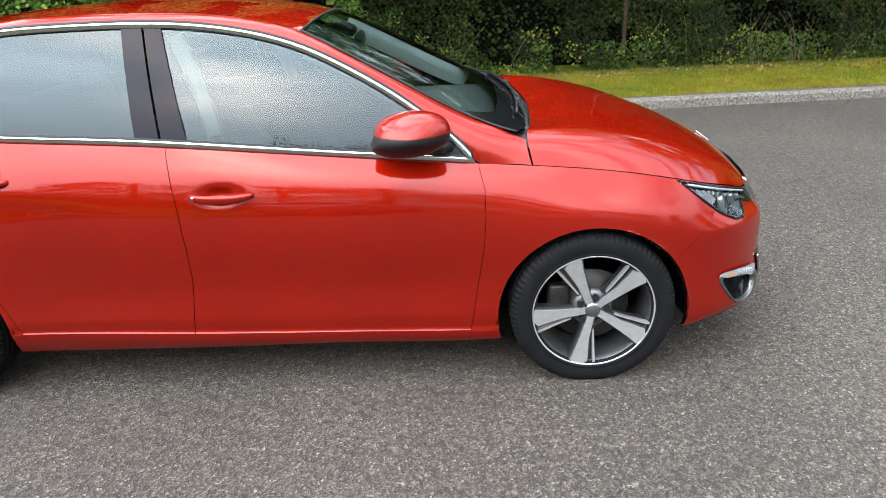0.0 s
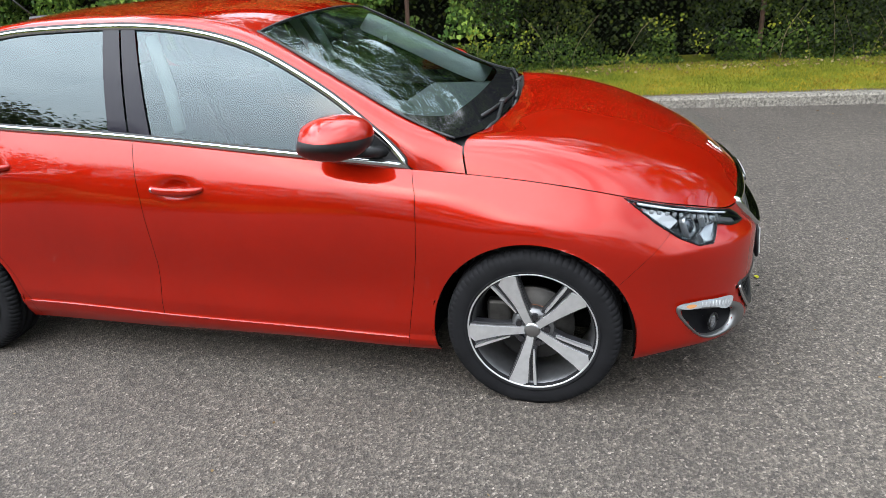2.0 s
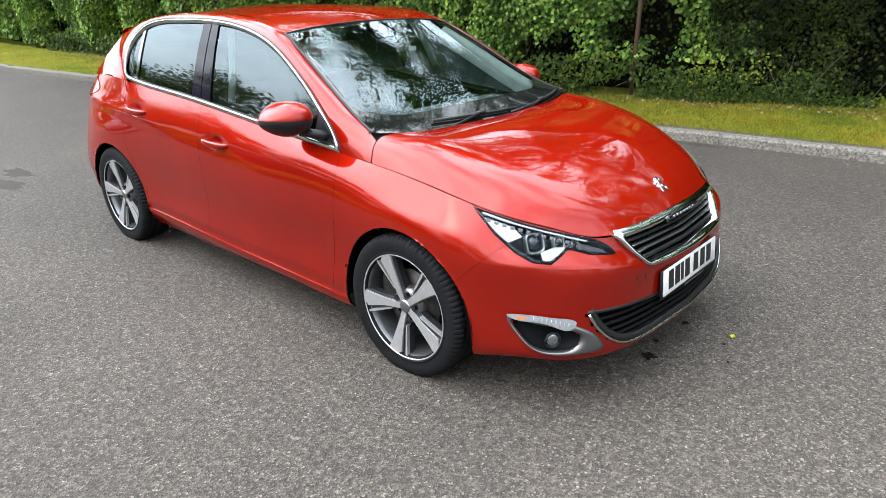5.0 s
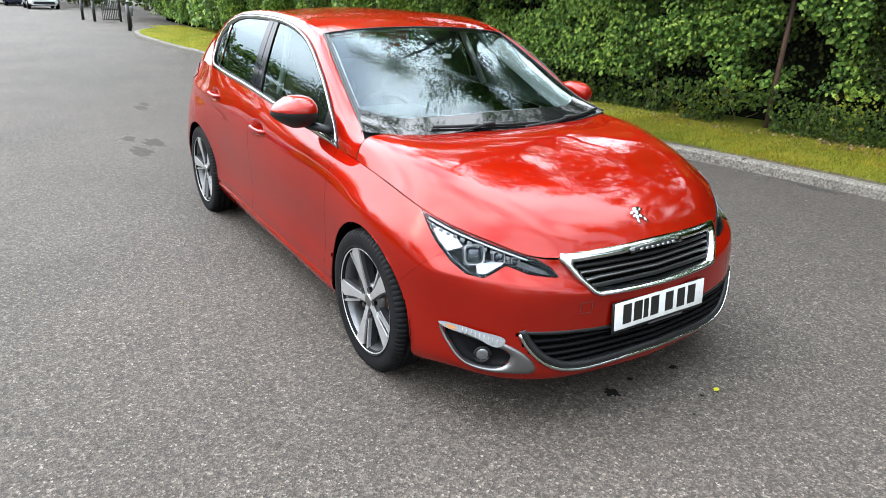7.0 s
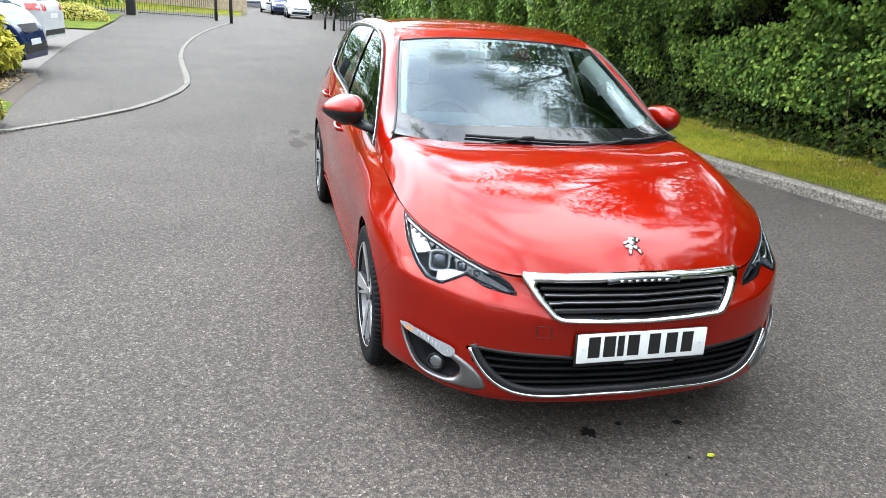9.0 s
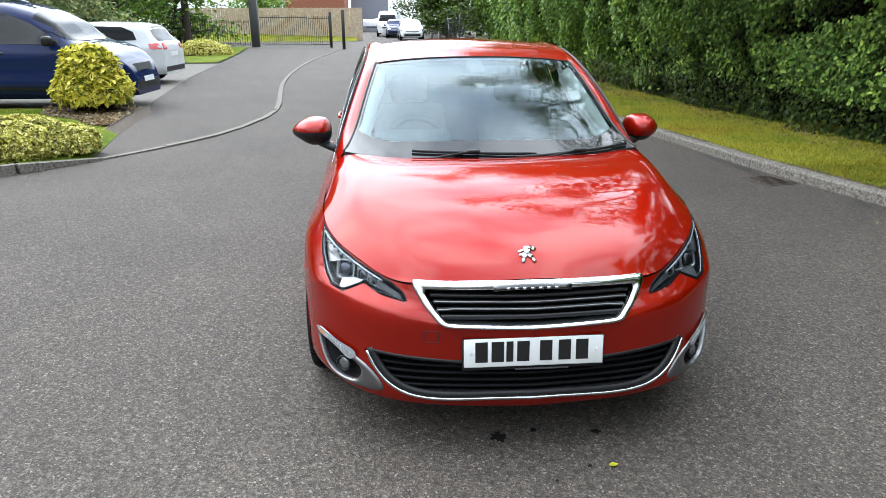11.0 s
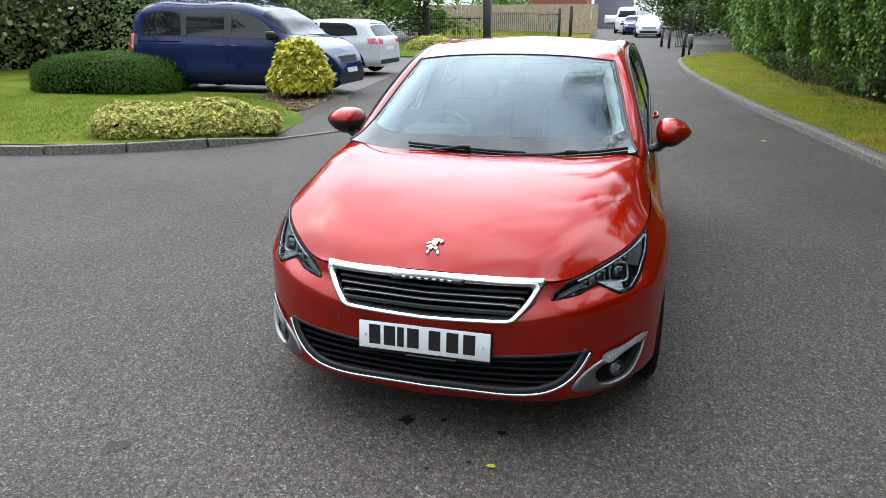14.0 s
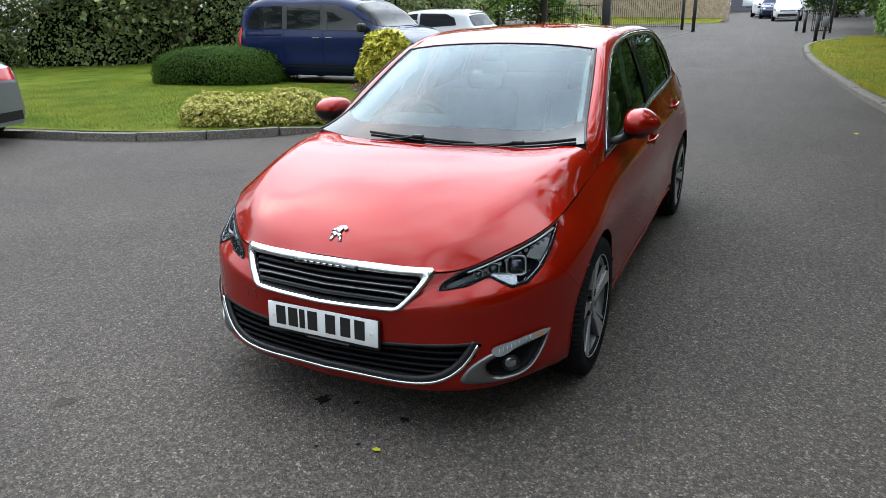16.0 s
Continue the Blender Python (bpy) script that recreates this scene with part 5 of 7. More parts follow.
    part("intake_trim", tube(pts, .0068, 8, False, .8, ups), CHROME, intake, "chrome lower trim line")
    line = curve(np.array(mirror_line([(y * .985, z + .012) for y, z in INTAKE_HALF])), 90)
    pts, ups = lay_line(front(line), (-1, 0, 0), tree, -.006)
    part("intake_lip", tube(pts, .016, 8, False, .8, ups), BLACK_PLASTIC, intake)
    line = resample(mirror_line(INTAKE_TOP), 60)
    pts, ups = lay_line(front(line), (-1, 0, 0), tree, -.004)
    part("intake_top_edge", tube(pts, .009, 8, False, .8, ups), BLACK_PLASTIC, intake)
    for z in (.360, .332, .304, .277, .252):
        half = np.interp(z, [.21, .231, .250, .288, .340, .40], [.15, .36, .465, .53, .575, .60])
        pts, ups = lay_line(front([(y, z) for y in np.linspace(-half, half, 50)]), (-1, 0, 0), tree, -.022)
        part("intake_slat", tube(pts, .007, 6, False, 1.6, ups), LAMP_BLACK, intake)

    # Fog lamp bezels.
    of = Vector((math.cos(radians(40)), -math.sin(radians(40)), 0))
    exf = Vector((math.sin(radians(40)), math.cos(radians(40)), 0))

    bez = [(.534, .402), (.60, .405), (.718, .378), (.824, .338), (.886, .288), (.902, .250), (.832, .236), (.731, .238), (.64, .258), (.572, .318)]
    drl = [(.532, .404), (.60, .412), (.70, .398), (.782, .366), (.770, .350), (.69, .366), (.60, .384), (.55, .394)]
    amber = [(.562, .401), (.59, .404), (.602, .396), (.59, .391), (.568, .395)]

    def fog_flat(pts, out):
        return project(smooth_loop(pts), exf, (0, 0, 1), -of, of * 3, tree, out, .025)

    def fog_line(pts, out):
        return lay_line([exf * a_ + of * 2.4 + Vector((0, 0, z_)) for a_, z_ in pts], -of, tree, out)[0]

    for sgn in (-1, 1):
        fog = new("fog_lamp_bezel")
        fog.parent = car
        tagged(fog, "satin silver fog lamp bezel with a black pocket")
        n_ = 60
        rim_o, rim_i = np.array(smooth_loop(bez, n_)), np.array(smooth_loop(FOG_POCKET, n_))
        rim_i = np.roll(rim_i, -int(np.argmin(np.linalg.norm(rim_i - rim_o[0], axis=1))), 0)
        mid_i = rim_i.mean(0)
        rows_ = [fog_line(rim_o * (1 - f) + rim_i * f, o_) for f, o_ in ((0, -.004), (.03, .004), (.25, .008), (.75, .009), (1.0, .004))]
        rows_.append(fog_line(rim_i, -.012))
        rows_ = [np.array([tuple(p) for p in r + r[:1]]) for r in rows_]
        pocket_rows = [rows_[-1]] + [np.array([tuple(p) for p in r + r[:1]]) for r in (fog_line(mid_i + (rim_i - mid_i) * f, o_) for f, o_ in ((.93, -.030), (.5, -.036), (.02, -.036)))]
        pcs = [part("bezel", grid_bm(np.array(rows_)), BEZEL, fog), part("pocket", grid_bm(np.array(pocket_rows)), LAMP_BLACK, fog), part("daytime_strip", fog_flat(drl, .0115), LENS_FROST, fog, "clear daytime light strip"), part("indicator", fog_flat(amber, .013), LENS_AMBER, fog, "amber indicator")]
        for k in range(9):
            a_ = .625 + .016 * k
            z_ = float(np.interp(a_, [.60, .69, .77], [.398, .382, .358]))
            hitp, ups = lay_line([exf * a_ + of * 2.4 + Vector((0, 0, z_))], -of, tree, .0125)
            pcs.append(part("lens_rib", box((.004, .004, .022), hitp[0], .0015, 1), LENS_PALE, fog))
        hitp, ups = lay_line([exf * .698 + of * 2.4 + Vector((0, 0, .300))], -of, tree, -.014)
        q = (Vector((1, -.15, 0)) + 1.6 * ups[0]).to_track_quat("Z", "Y").to_matrix().to_4x4()
        bm = bmesh.new()
        bmesh.ops.create_uvsphere(bm, u_segments=20, v_segments=10, radius=.026, matrix=Matrix.Translation(hitp[0]) @ q @ Matrix.Diagonal((1, 1, .3, 1)))
        pcs.append(part("fog_lamp", bm, LENS_WHITE, fog, "round clear fog lamp"))
        circ = [hitp[0] + q.to_3x3() @ Vector((.029 * math.cos(t), .029 * math.sin(t), .003)) for t in np.linspace(0, 2 * math.pi, 24, endpoint=False)]
        pcs.append(part("fog_ring", tube(circ, .005, 6, True), BLACK_PLASTIC, fog))
        if sgn > 0:
            for pc in pcs:
                for v in pc.data.vertices:
                    v.co.y = -v.co.y
                pc.data.flip_normals()

    # Number plate: the characters stand as plain bars.
    plate = new("number_plate")
    plate.parent = car
    plate.matrix_basis = Matrix.Translation((2.152, 0, .43)) @ pose(0, 0, 0, 0, -5, 0)
    tagged(plate, "white number plate with dark bars")
    part("plate_board", box((.006, .52, .111), (0, 0, 0), .004, 2), PLATE_WHITE, plate)
    part("plate_carrier", box((.012, .53, .125), (-.009, 0, -.008), .004, 1), BLACK_PLASTIC, plate)
    for k, y in enumerate((-.195, -.135, -.090, -.040, .045, .115, .180)):
        part("plate_bar", box((.0015, .026 if k == 2 else .046, .079), (.0035, y, .004), 0), INK, plate, smooth=False)
    for y in (-.235, .235):
        part("plate_screw", box((.004, .012, .012), (.004, y, 0), .003, 1), PLATE_WHITE, plate)
    part("dealer_bar", box((.0015, .20, .006), (.0035, .03, -.066), 0), GREY_PLASTIC, plate, smooth=False)

    # Bonnet badge: a plain chrome emblem.
    badge = new("badge")
    badge.parent = car
    loc, nor, _, _ = tree.ray_cast(Vector((1.985, 0, 1.5)), Vector((0, 0, -1)))
    q = nor.to_track_quat("Z", "Y").to_matrix()
    badge.matrix_basis = Matrix.Translation(loc + nor * .003) @ q.to_4x4()
    up2 = q.inverted() @ Vector((-1, 0, 0))
    ang = math.atan2(up2.y, up2.x) - math.pi / 2
    rot = Matrix.Rotation(ang, 4, "Z")
    bm = bmesh.new()
    for a0, b0, r0 in (((-.012, .030), (.020, .034), .010), ((.018, .034), (.028, .022), .009), ((0, .030), (-.004, .004), .0135), ((-.004, .006), (-.020, -.012), .010), ((-.018, -.012), (-.024, -.034), .0065), ((-.002, .004), (.014, -.012), .009), ((.014, -.012), (.022, -.034), .006), ((-.010, .026), (-.036, .014), .0055), ((-.006, .012), (-.034, -.002), .005)):
        t = tube([(*a0, 0), (*b0, 0)], r0, 8, False, .45, [(0, 0, 1)] * 2)
        me = bpy.data.meshes.new("tmp")
        t.to_mesh(me)
        t.free()
        bm.from_mesh(me)
        bpy.data.meshes.remove(me)
    bmesh.ops.transform(bm, matrix=rot, verts=bm.verts)
    part("badge_emblem", bm, CHROME, badge, "plain chrome emblem")

    # Door mirrors and handles.
    for sy in (-1, 1):
        mir = new("door_mirror")
        mir.parent = car
        tagged(mir, "red door mirror cap over a black base")

        def blob(centre, size, material, name, z_lo=-9, z_hi=9, lbl=""):
            bm = bmesh.new()
            bmesh.ops.create_uvsphere(bm, u_segments=36, v_segments=24, radius=1.0)
            for v in bm.verts:
                x, y, z = v.co
                s = lambda c, e: math.copysign(abs(c) ** e, c)
                x, y, z = s(x, .92), s(y, .8 if y < 0 else .5), s(z, .9)
                taper = 1 - .44 * max(0, -y) ** 1.3 - .10 * max(0, z)
                if x < -.86:
                    x = -.86 - (abs(x) - .86) * .2
                x += .16 * z - .10
                if z < 0:
                    z *= .86 - .25 * max(0, -y)
                v.co = Vector((x * taper * size[0], y * size[1] * (.84 if sy > 0 else 1), z * taper * size[2]))
            if z_lo > -9:
                bmesh.ops.bisect_plane(bm, geom=bm.verts[:] + bm.edges[:] + bm.faces[:], plane_co=(0, 0, z_lo), plane_no=(0, 0, 1), clear_inner=True)
            if z_hi < 9:
                bmesh.ops.bisect_plane(bm, geom=bm.verts[:] + bm.edges[:] + bm.faces[:], plane_co=(0, 0, z_hi), plane_no=(0, 0, 1), clear_outer=True)
            for v in bm.verts:
                v.co = v.co + Vector(centre) + (Vector((-.05, .006, -.012)) if sy > 0 else Vector())
                v.co.y *= -sy
            if sy > 0:
                bmesh.ops.reverse_faces(bm, faces=bm.faces)
            return part(name, bm, material, mir, lbl)

        blob((.662, -.922, 1.017), (.142, .106, .088), RED, "mirror_cap", z_lo=.012 if sy < 0 else -.030, lbl="red painted cap")
        blob((.662, -.922, 1.017), (.140, .104, .087), BLACK_PLASTIC, "mirror_base", z_hi=.014 if sy < 0 else -.028)
        dx, dz = (-.05, -.012) if sy > 0 else (0, 0)
        part("mirror_arm", tube([(.78 + dx, sy * .765, .935 + dz), (.745 + dx, sy * .82, .950 + dz), (.70 + dx, sy * .87, .965 + dz)], .03, 8, False, .7), BLACK_PLASTIC, mir)
        if sy < 0:
            part("mirror_seam", tube([(.765, sy * .87, 1.03), (.742, sy * .94, 1.03), (.70, sy * .985, 1.03)], .004, 6), BLACK_GLOSS, mir)
        for (x0, z0), owner in zip(HANDLES, (front_door, rear_door) if sy < 0 else (front_door_l, rear_door_l)):
            xs = np.linspace(x0 - .118, x0 + .112, 22)
            u = np.linspace(-1, 1, 22)
            pts, ups = lay_line([(x, -1.5, z0 - .004 - .007 * math.cos(math.pi * k / 2)) for x, k in zip(xs, u)], (0, 1, 0), tree, .017)
            for p, k in zip(pts, u):
                p.y += .020 * abs(k) ** 5
            bm = bmesh.new()
            rings = []
            for p, k, up in zip(pts, u, ups):
                h = .0165 * (1 - .30 * max(0, k) - .10 * max(0, -k)) * (1 - .35 * abs(k) ** 8)
                rings.append([bm.verts.new(p + Vector((0, -.011 * math.cos(t), h * math.copysign(abs(math.sin(t)) ** .7, math.sin(t))))) for t in np.linspace(0, 2 * math.pi, 14, endpoint=False)])
            for r0, r1 in zip(rings, rings[1:]):
                for q in range(14):
                    bm.faces.new((r0[q], r0[(q + 1) % 14], r1[(q + 1) % 14], r1[q]))
            bm.faces.new(rings[0][::-1])
            bm.faces.new(rings[-1])
            bmesh.ops.recalc_face_normals(bm, faces=bm.faces)
            h = part("door_handle", bm, RED, owner, "red painted pull handle")
            if sy > 0:
                for v in h.data.vertices:
                    v.co.y = -v.co.y
                h.data.flip_normals()
            if x0 > -.5 and sy < 0:
                bm = bmesh.new()
                bmesh.ops.create_cone(bm, cap_ends=True, segments=16, radius1=.009, radius2=.009, depth=.006, matrix=Matrix.Translation(pts[1] + Vector((.006, -.011, .001))) @ Matrix.Rotation(radians(90), 4, "X"))
                part("door_lock", bm, SATIN, h)
    # Tow cover outline and fuel flap.
    sq = [(-.40, .505), (-.35, .505), (-.35, .462), (-.40, .462)]
    pts, ups = lay_line(front(resample(sq + sq[:1], 30)[:-1]), (-1, 0, 0), tree, -.0005)
    part("tow_cover_seam", tube(pts, .0016, 4, True), BLACK_PLASTIC, car)
    return car


build_car()

# ---- plants ----
def fast_mesh(name, verts, quads, material, parent=None):
    """A mesh from arrays of points and quads."""
    me = bpy.data.meshes.new(name)
    verts, quads = np.ascontiguousarray(verts, np.float32), np.ascontiguousarray(quads, np.int32)
    k = quads.shape[1]
    me.vertices.add(len(verts))
    me.vertices.foreach_set("co", verts.ravel())
    me.loops.add(quads.size)
    me.loops.foreach_set("vertex_index", quads.ravel())
    me.polygons.add(len(quads))
    me.polygons.foreach_set("loop_start", np.arange(0, quads.size, k, dtype=np.int32))
    me.update(calc_edges=True)
    me.validate()
    me.materials.append(material)
    ob = new(name, me)
    if parent is not None:
        ob.parent = parent
    return ob


LEAF = np.array([(0, 0, 0), (-.46, .30, .07), (-.30, .66, .05), (0, 1.0, -.06), (.30, .66, .05), (.46, .30, .07)])
QUAD_LEAF = np.array([(0, 0, 0), (-.40, .46, .07), (0, 1.0, -.06), (.40, .46, .07)])
LONG_LEAF = np.array([(0, 0, 0), (-.17, .35, .05), (-.14, .70, .03), (0, 1.0, -.08), (.14, .70, .03), (.17, .35, .05)])
BROAD_LEAF = np.array([(0, 0, 0), (-.19, .34, .05), (-.17, .68, .03), (0, 1.0, -.08), (.17, .68, .03), (.19, .34, .05)])


def leaves(name, at, facing, size, material, rng, shape=LEAF, droop=0.5, parent=None):
    """Many folded leaves: places, outward directions, lengths."""
    n = len(at)
    nrm = facing + rng.normal(0, .45, (n, 3))
    nrm /= np.linalg.norm(nrm, axis=1, keepdims=True)
    tip = rng.normal(0, 1, (n, 3)) + np.array([0, 0, -droop * 1.6])
    tip -= nrm * (tip * nrm).sum(1, keepdims=True)
    tip /= np.maximum(np.linalg.norm(tip, axis=1, keepdims=True), 1e-6)
    side = np.cross(tip, nrm)
    v = at[:, None] + size[:, None, None] * (shape[None, :, :1] * side[:, None] + shape[None, :, 1:2] * tip[:, None] + shape[None, :, 2:] * nrm[:, None])
    base = np.arange(n)[:, None] * len(shape)
    q = base + [0, 1, 2, 3] if len(shape) == 4 else np.concatenate([base + [0, 1, 2, 3], base + [0, 3, 4, 5]])
    return fast_mesh(name, v.reshape(-1, 3), q, material, parent)


def lumps(p, scale, seed):
    """Cheap smooth noise, about -1 to 1, from a few waves."""
    r = np.random.default_rng(seed)
    out = np.zeros(len(p))
    for k in range(7):
        d = r.normal(0, 1, 3)
        d *= scale * (0.6 + 0.35 * k) / np.linalg.norm(d)
        out += np.sin(p @ d + r.uniform(0, 6.28)) / (1 + .45 * k)
    return out / 2.4


def hedge_y(x):
    line = np.array(HEDGE_LINE)[::-1]
    return np.interp(x, line[:, 0], line[:, 1])


rng = np.random.default_rng(11)


def hedge():
    """The tall mixed hedge: a near-black core painted as inner shade, with a ragged coat of ivy, bramble and maple
    leaves.
    """
    row = thing("hedge", "tall overgrown hedge of ivy and bramble behind a wire fence", "hedge")
    line = spline(HEDGE_LINE, 90)
    v, f = [], []
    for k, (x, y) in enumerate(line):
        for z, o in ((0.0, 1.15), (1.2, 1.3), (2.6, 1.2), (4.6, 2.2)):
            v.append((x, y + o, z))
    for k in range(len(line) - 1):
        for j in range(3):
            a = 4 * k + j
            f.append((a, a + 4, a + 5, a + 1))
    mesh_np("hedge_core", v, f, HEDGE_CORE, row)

    def coat(name, n, x0, x1, z0, z1, size, material, cut, seed, depth=.75, bulge=.38, zpow=1.0, shape=LEAF, out=0.0):
        x = rng.uniform(x0, x1, n)
        z = z0 + (z1 - z0) * rng.uniform(0, 1, n) ** zpow
        p = np.stack([x, np.zeros(n), z], 1)
        big = lumps(p, 2.6, seed)
        hole = lumps(p, 5.5, seed + 1) + .45 * lumps(p, 13.0, seed + 2)
        keep = hole > cut
        lean = np.where(z > 1.0, -.36 * np.minimum(z - 1.0, 1.5), .25 * (1.0 - z))
        y = hedge_y(x) + .42 + lean - bulge * big + depth * rng.uniform(0, 1, n) ** 1.6 - out
        q = np.stack([x, y, z], 1)[keep]
        face = np.tile([(-.1, -1.0, .35)], (len(q), 1))
        leaves(name, q, face, rng.uniform(size[0], size[1], len(q)), material, rng, shape, parent=row)

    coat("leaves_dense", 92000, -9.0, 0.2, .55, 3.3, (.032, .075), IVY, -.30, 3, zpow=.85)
    # The near and deep coats take the leaf tone with shade painted in.
    coat("leaves_near", 92000, -0.8, 8.0, .25, 3.1, (.022, .052), SHADED_LEAF, -.18, 21, zpow=.9, bulge=.45)
    coat("leaves_deep", 20000, -9, 8.0, .15, 3.4, (.035, .07), SHADED_LEAF, -2.0, 91, depth=.5, bulge=.1, out=-.55)
    coat("leaves_middle", 62000, -19, -8.5, .25, 3.5, (.045, .095), IVY, -.35, 41)
    coat("leaves_far", 20000, -34, -18.5, .3, 3.6, (.09, .17), IVY, -.35, 43)
    coat("leaves_end", 9000, 7.6, 26, .2, 3.6, (.10, .2), IVY, -.3, 51)
    coat("ivy_foot", 16000, -1.0, 8.5, .08, .50, (.024, .05), DARK_IVY, -.42, 63, depth=.60, bulge=.26, out=.26, zpow=2.2)
    coat("ivy_low", 15000, -19.0, -1.0, .08, .62, (.035, .075), DARK_IVY, -.55, 61, depth=.60, bulge=.22, out=.22, zpow=1.5)
    coat("weeds_light", 4200, -2.6, 6.5, .12, .70, (.022, .048), IVY_LIGHT, .28, 71, depth=.45, bulge=.2, out=.28, zpow=1.6)
    coat("sprays_light", 2600, -6, 7.5, .9, 3.2, (.025, .05), IVY_LIGHT, .85, 81, depth=.3, out=.12)
    # Bare stems and dry stalks.
    bm = bmesh.new()
    r = random.Random(5)
    for k in range(130):
        x = r.uniform(-9, 7) if k < 36 else (r.gauss(-10.6, 1.1) if k < 100 else r.gauss(5.2, .5))
        y = hedge_y(x) + (r.uniform(-.16, .12) if 36 <= k < 100 else r.uniform(-.05, .4))
        h = r.uniform(.25, .85)
        dx, dy = r.uniform(-.35, .35), r.uniform(-.25, .10)
        p = [(x + dx * f * f + r.uniform(-.015, .015), y + dy * f, .1 + h * (f - .25 * f * f * abs(dx))) for f in (0, .25, .5, .75, 1.0)]
        t = tube(curve(p, 9), r.uniform(.0012, .003), 4)
        me = bpy.data.meshes.new("tmp")
        t.to_mesh(me)
        t.free()
        bm.from_mesh(me)
        bpy.data.meshes.remove(me)
    ob = part("bare_stem", bm, plain("dry_stem", (.12, .085, .048), .85, vary=.4, scale=4), row)
    for o in row.children:
        o["kind"] = "stuff"


def grass_blades(name, xy, z, h, material, lean=.5):
    n = len(xy)
    a = rng.uniform(0, 6.28, n)
    w = np.stack([np.cos(a), np.sin(a), np.zeros(n)], 1) * .0035
    tip = np.stack([rng.normal(0, lean, n), rng.normal(0, lean, n), np.ones(n)], 1) * (h * rng.uniform(.5, 1.2, n))[:, None]
    base = np.stack([xy[:, 0], xy[:, 1], np.full(n, z)], 1)
    v = np.stack([base - w, base + w, base + tip], 1).reshape(-1, 3)
    return tagged(fast_mesh(name, v, np.arange(3 * n).reshape(-1, 3), material), kind="stuff")


def verge_points(n, x0, x1, inset=.16):
    k = np.array(RIGHT_KERB)[::-1]
    x = rng.uniform(x0, x1, n)
    lo, hi = np.interp(x, k[:, 0], k[:, 1]) + inset, hedge_y(x) + .5
    return np.stack([x, lo + (hi - lo) * rng.uniform(0, 1, n)], 1)


def dead_leaf_litter():
    x = rng.uniform(-16, 7, 1600)
    y = hedge_y(x) + rng.normal(.0, .16, 1600)
    at = np.stack([x, y, np.full(1600, .13)], 1)
    tagged(leaves("leaf_litter", at, np.tile([(0, -.4, 1.0)], (1600, 1)), rng.uniform(.014, .045, 1600), DEAD_LEAF, rng), "dry fallen leaves along the hedge foot", "fallen leaves", kind="stuff")
    k = np.array(RIGHT_KERB)[::-1]
    x = rng.uniform(-8, 6, 70)
    y = np.interp(x, k[:, 0], k[:, 1]) - np.abs(rng.normal(.02, .5, 70))
    at = np.stack([x, y, np.full(70, .006)], 1)
    tagged(leaves("road_litter", at, np.tile([(0, 0, 1.0)], (70, 1)), rng.uniform(.012, .03, 70), DEAD_LEAF, rng), "small dry leaf scraps on the asphalt", "fallen leaves", kind="stuff")


def mound(name, label, category, centre, size, n, leaf, material, turn=0.0, shape=LEAF, power=2.2, core=.86, seed=1, boxy=1.0, group="", loose=.045, lump=.10):
    """A clipped or loose shrub: a lumpy core, near-black to paint inner shade, under a coat of leaves."""
    ob = thing(name, label, category, group, at=Matrix.Translation(centre) @ Matrix.Rotation(radians(turn), 4, "Z"))
    d = rng.normal(0, 1, (n, 3))
    d /= np.linalg.norm(d, axis=1, keepdims=True)
    d[:, 2] = np.abs(d[:, 2]) - .12 * (rng.uniform(0, 1, n) < .25)
    e = np.sign(d) * np.abs(d) ** boxy
    e /= np.maximum((np.abs(e) ** power).sum(1, keepdims=True) ** (1 / power), 1e-6)
    wob = 1 + lump * lumps(e * np.array(size), 6.5 / max(size), seed) + rng.normal(0, loose, n)
    p = e * np.array(size) * wob[:, None]
    p[:, 2] = np.maximum(p[:, 2], .02)
    leaves("foliage", p, d, rng.uniform(leaf[0], leaf[1], n), material, rng, shape, .25, ob)
    bm = bmesh.new()
    bmesh.ops.create_icosphere(bm, subdivisions=3, radius=1.0)
    for v in bm.verts:
        q = np.array(v.co)
        q[2] = max(q[2], 0)
        s = np.sign(q) * np.abs(q) ** boxy
        nn = max((np.abs(s) ** power).sum() ** (1 / power), 1e-6)
        v.co = Vector(s / nn * np.array(size) * core * (1 if np.linalg.norm(q) > .3 else .5))
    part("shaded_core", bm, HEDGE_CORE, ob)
    return ob


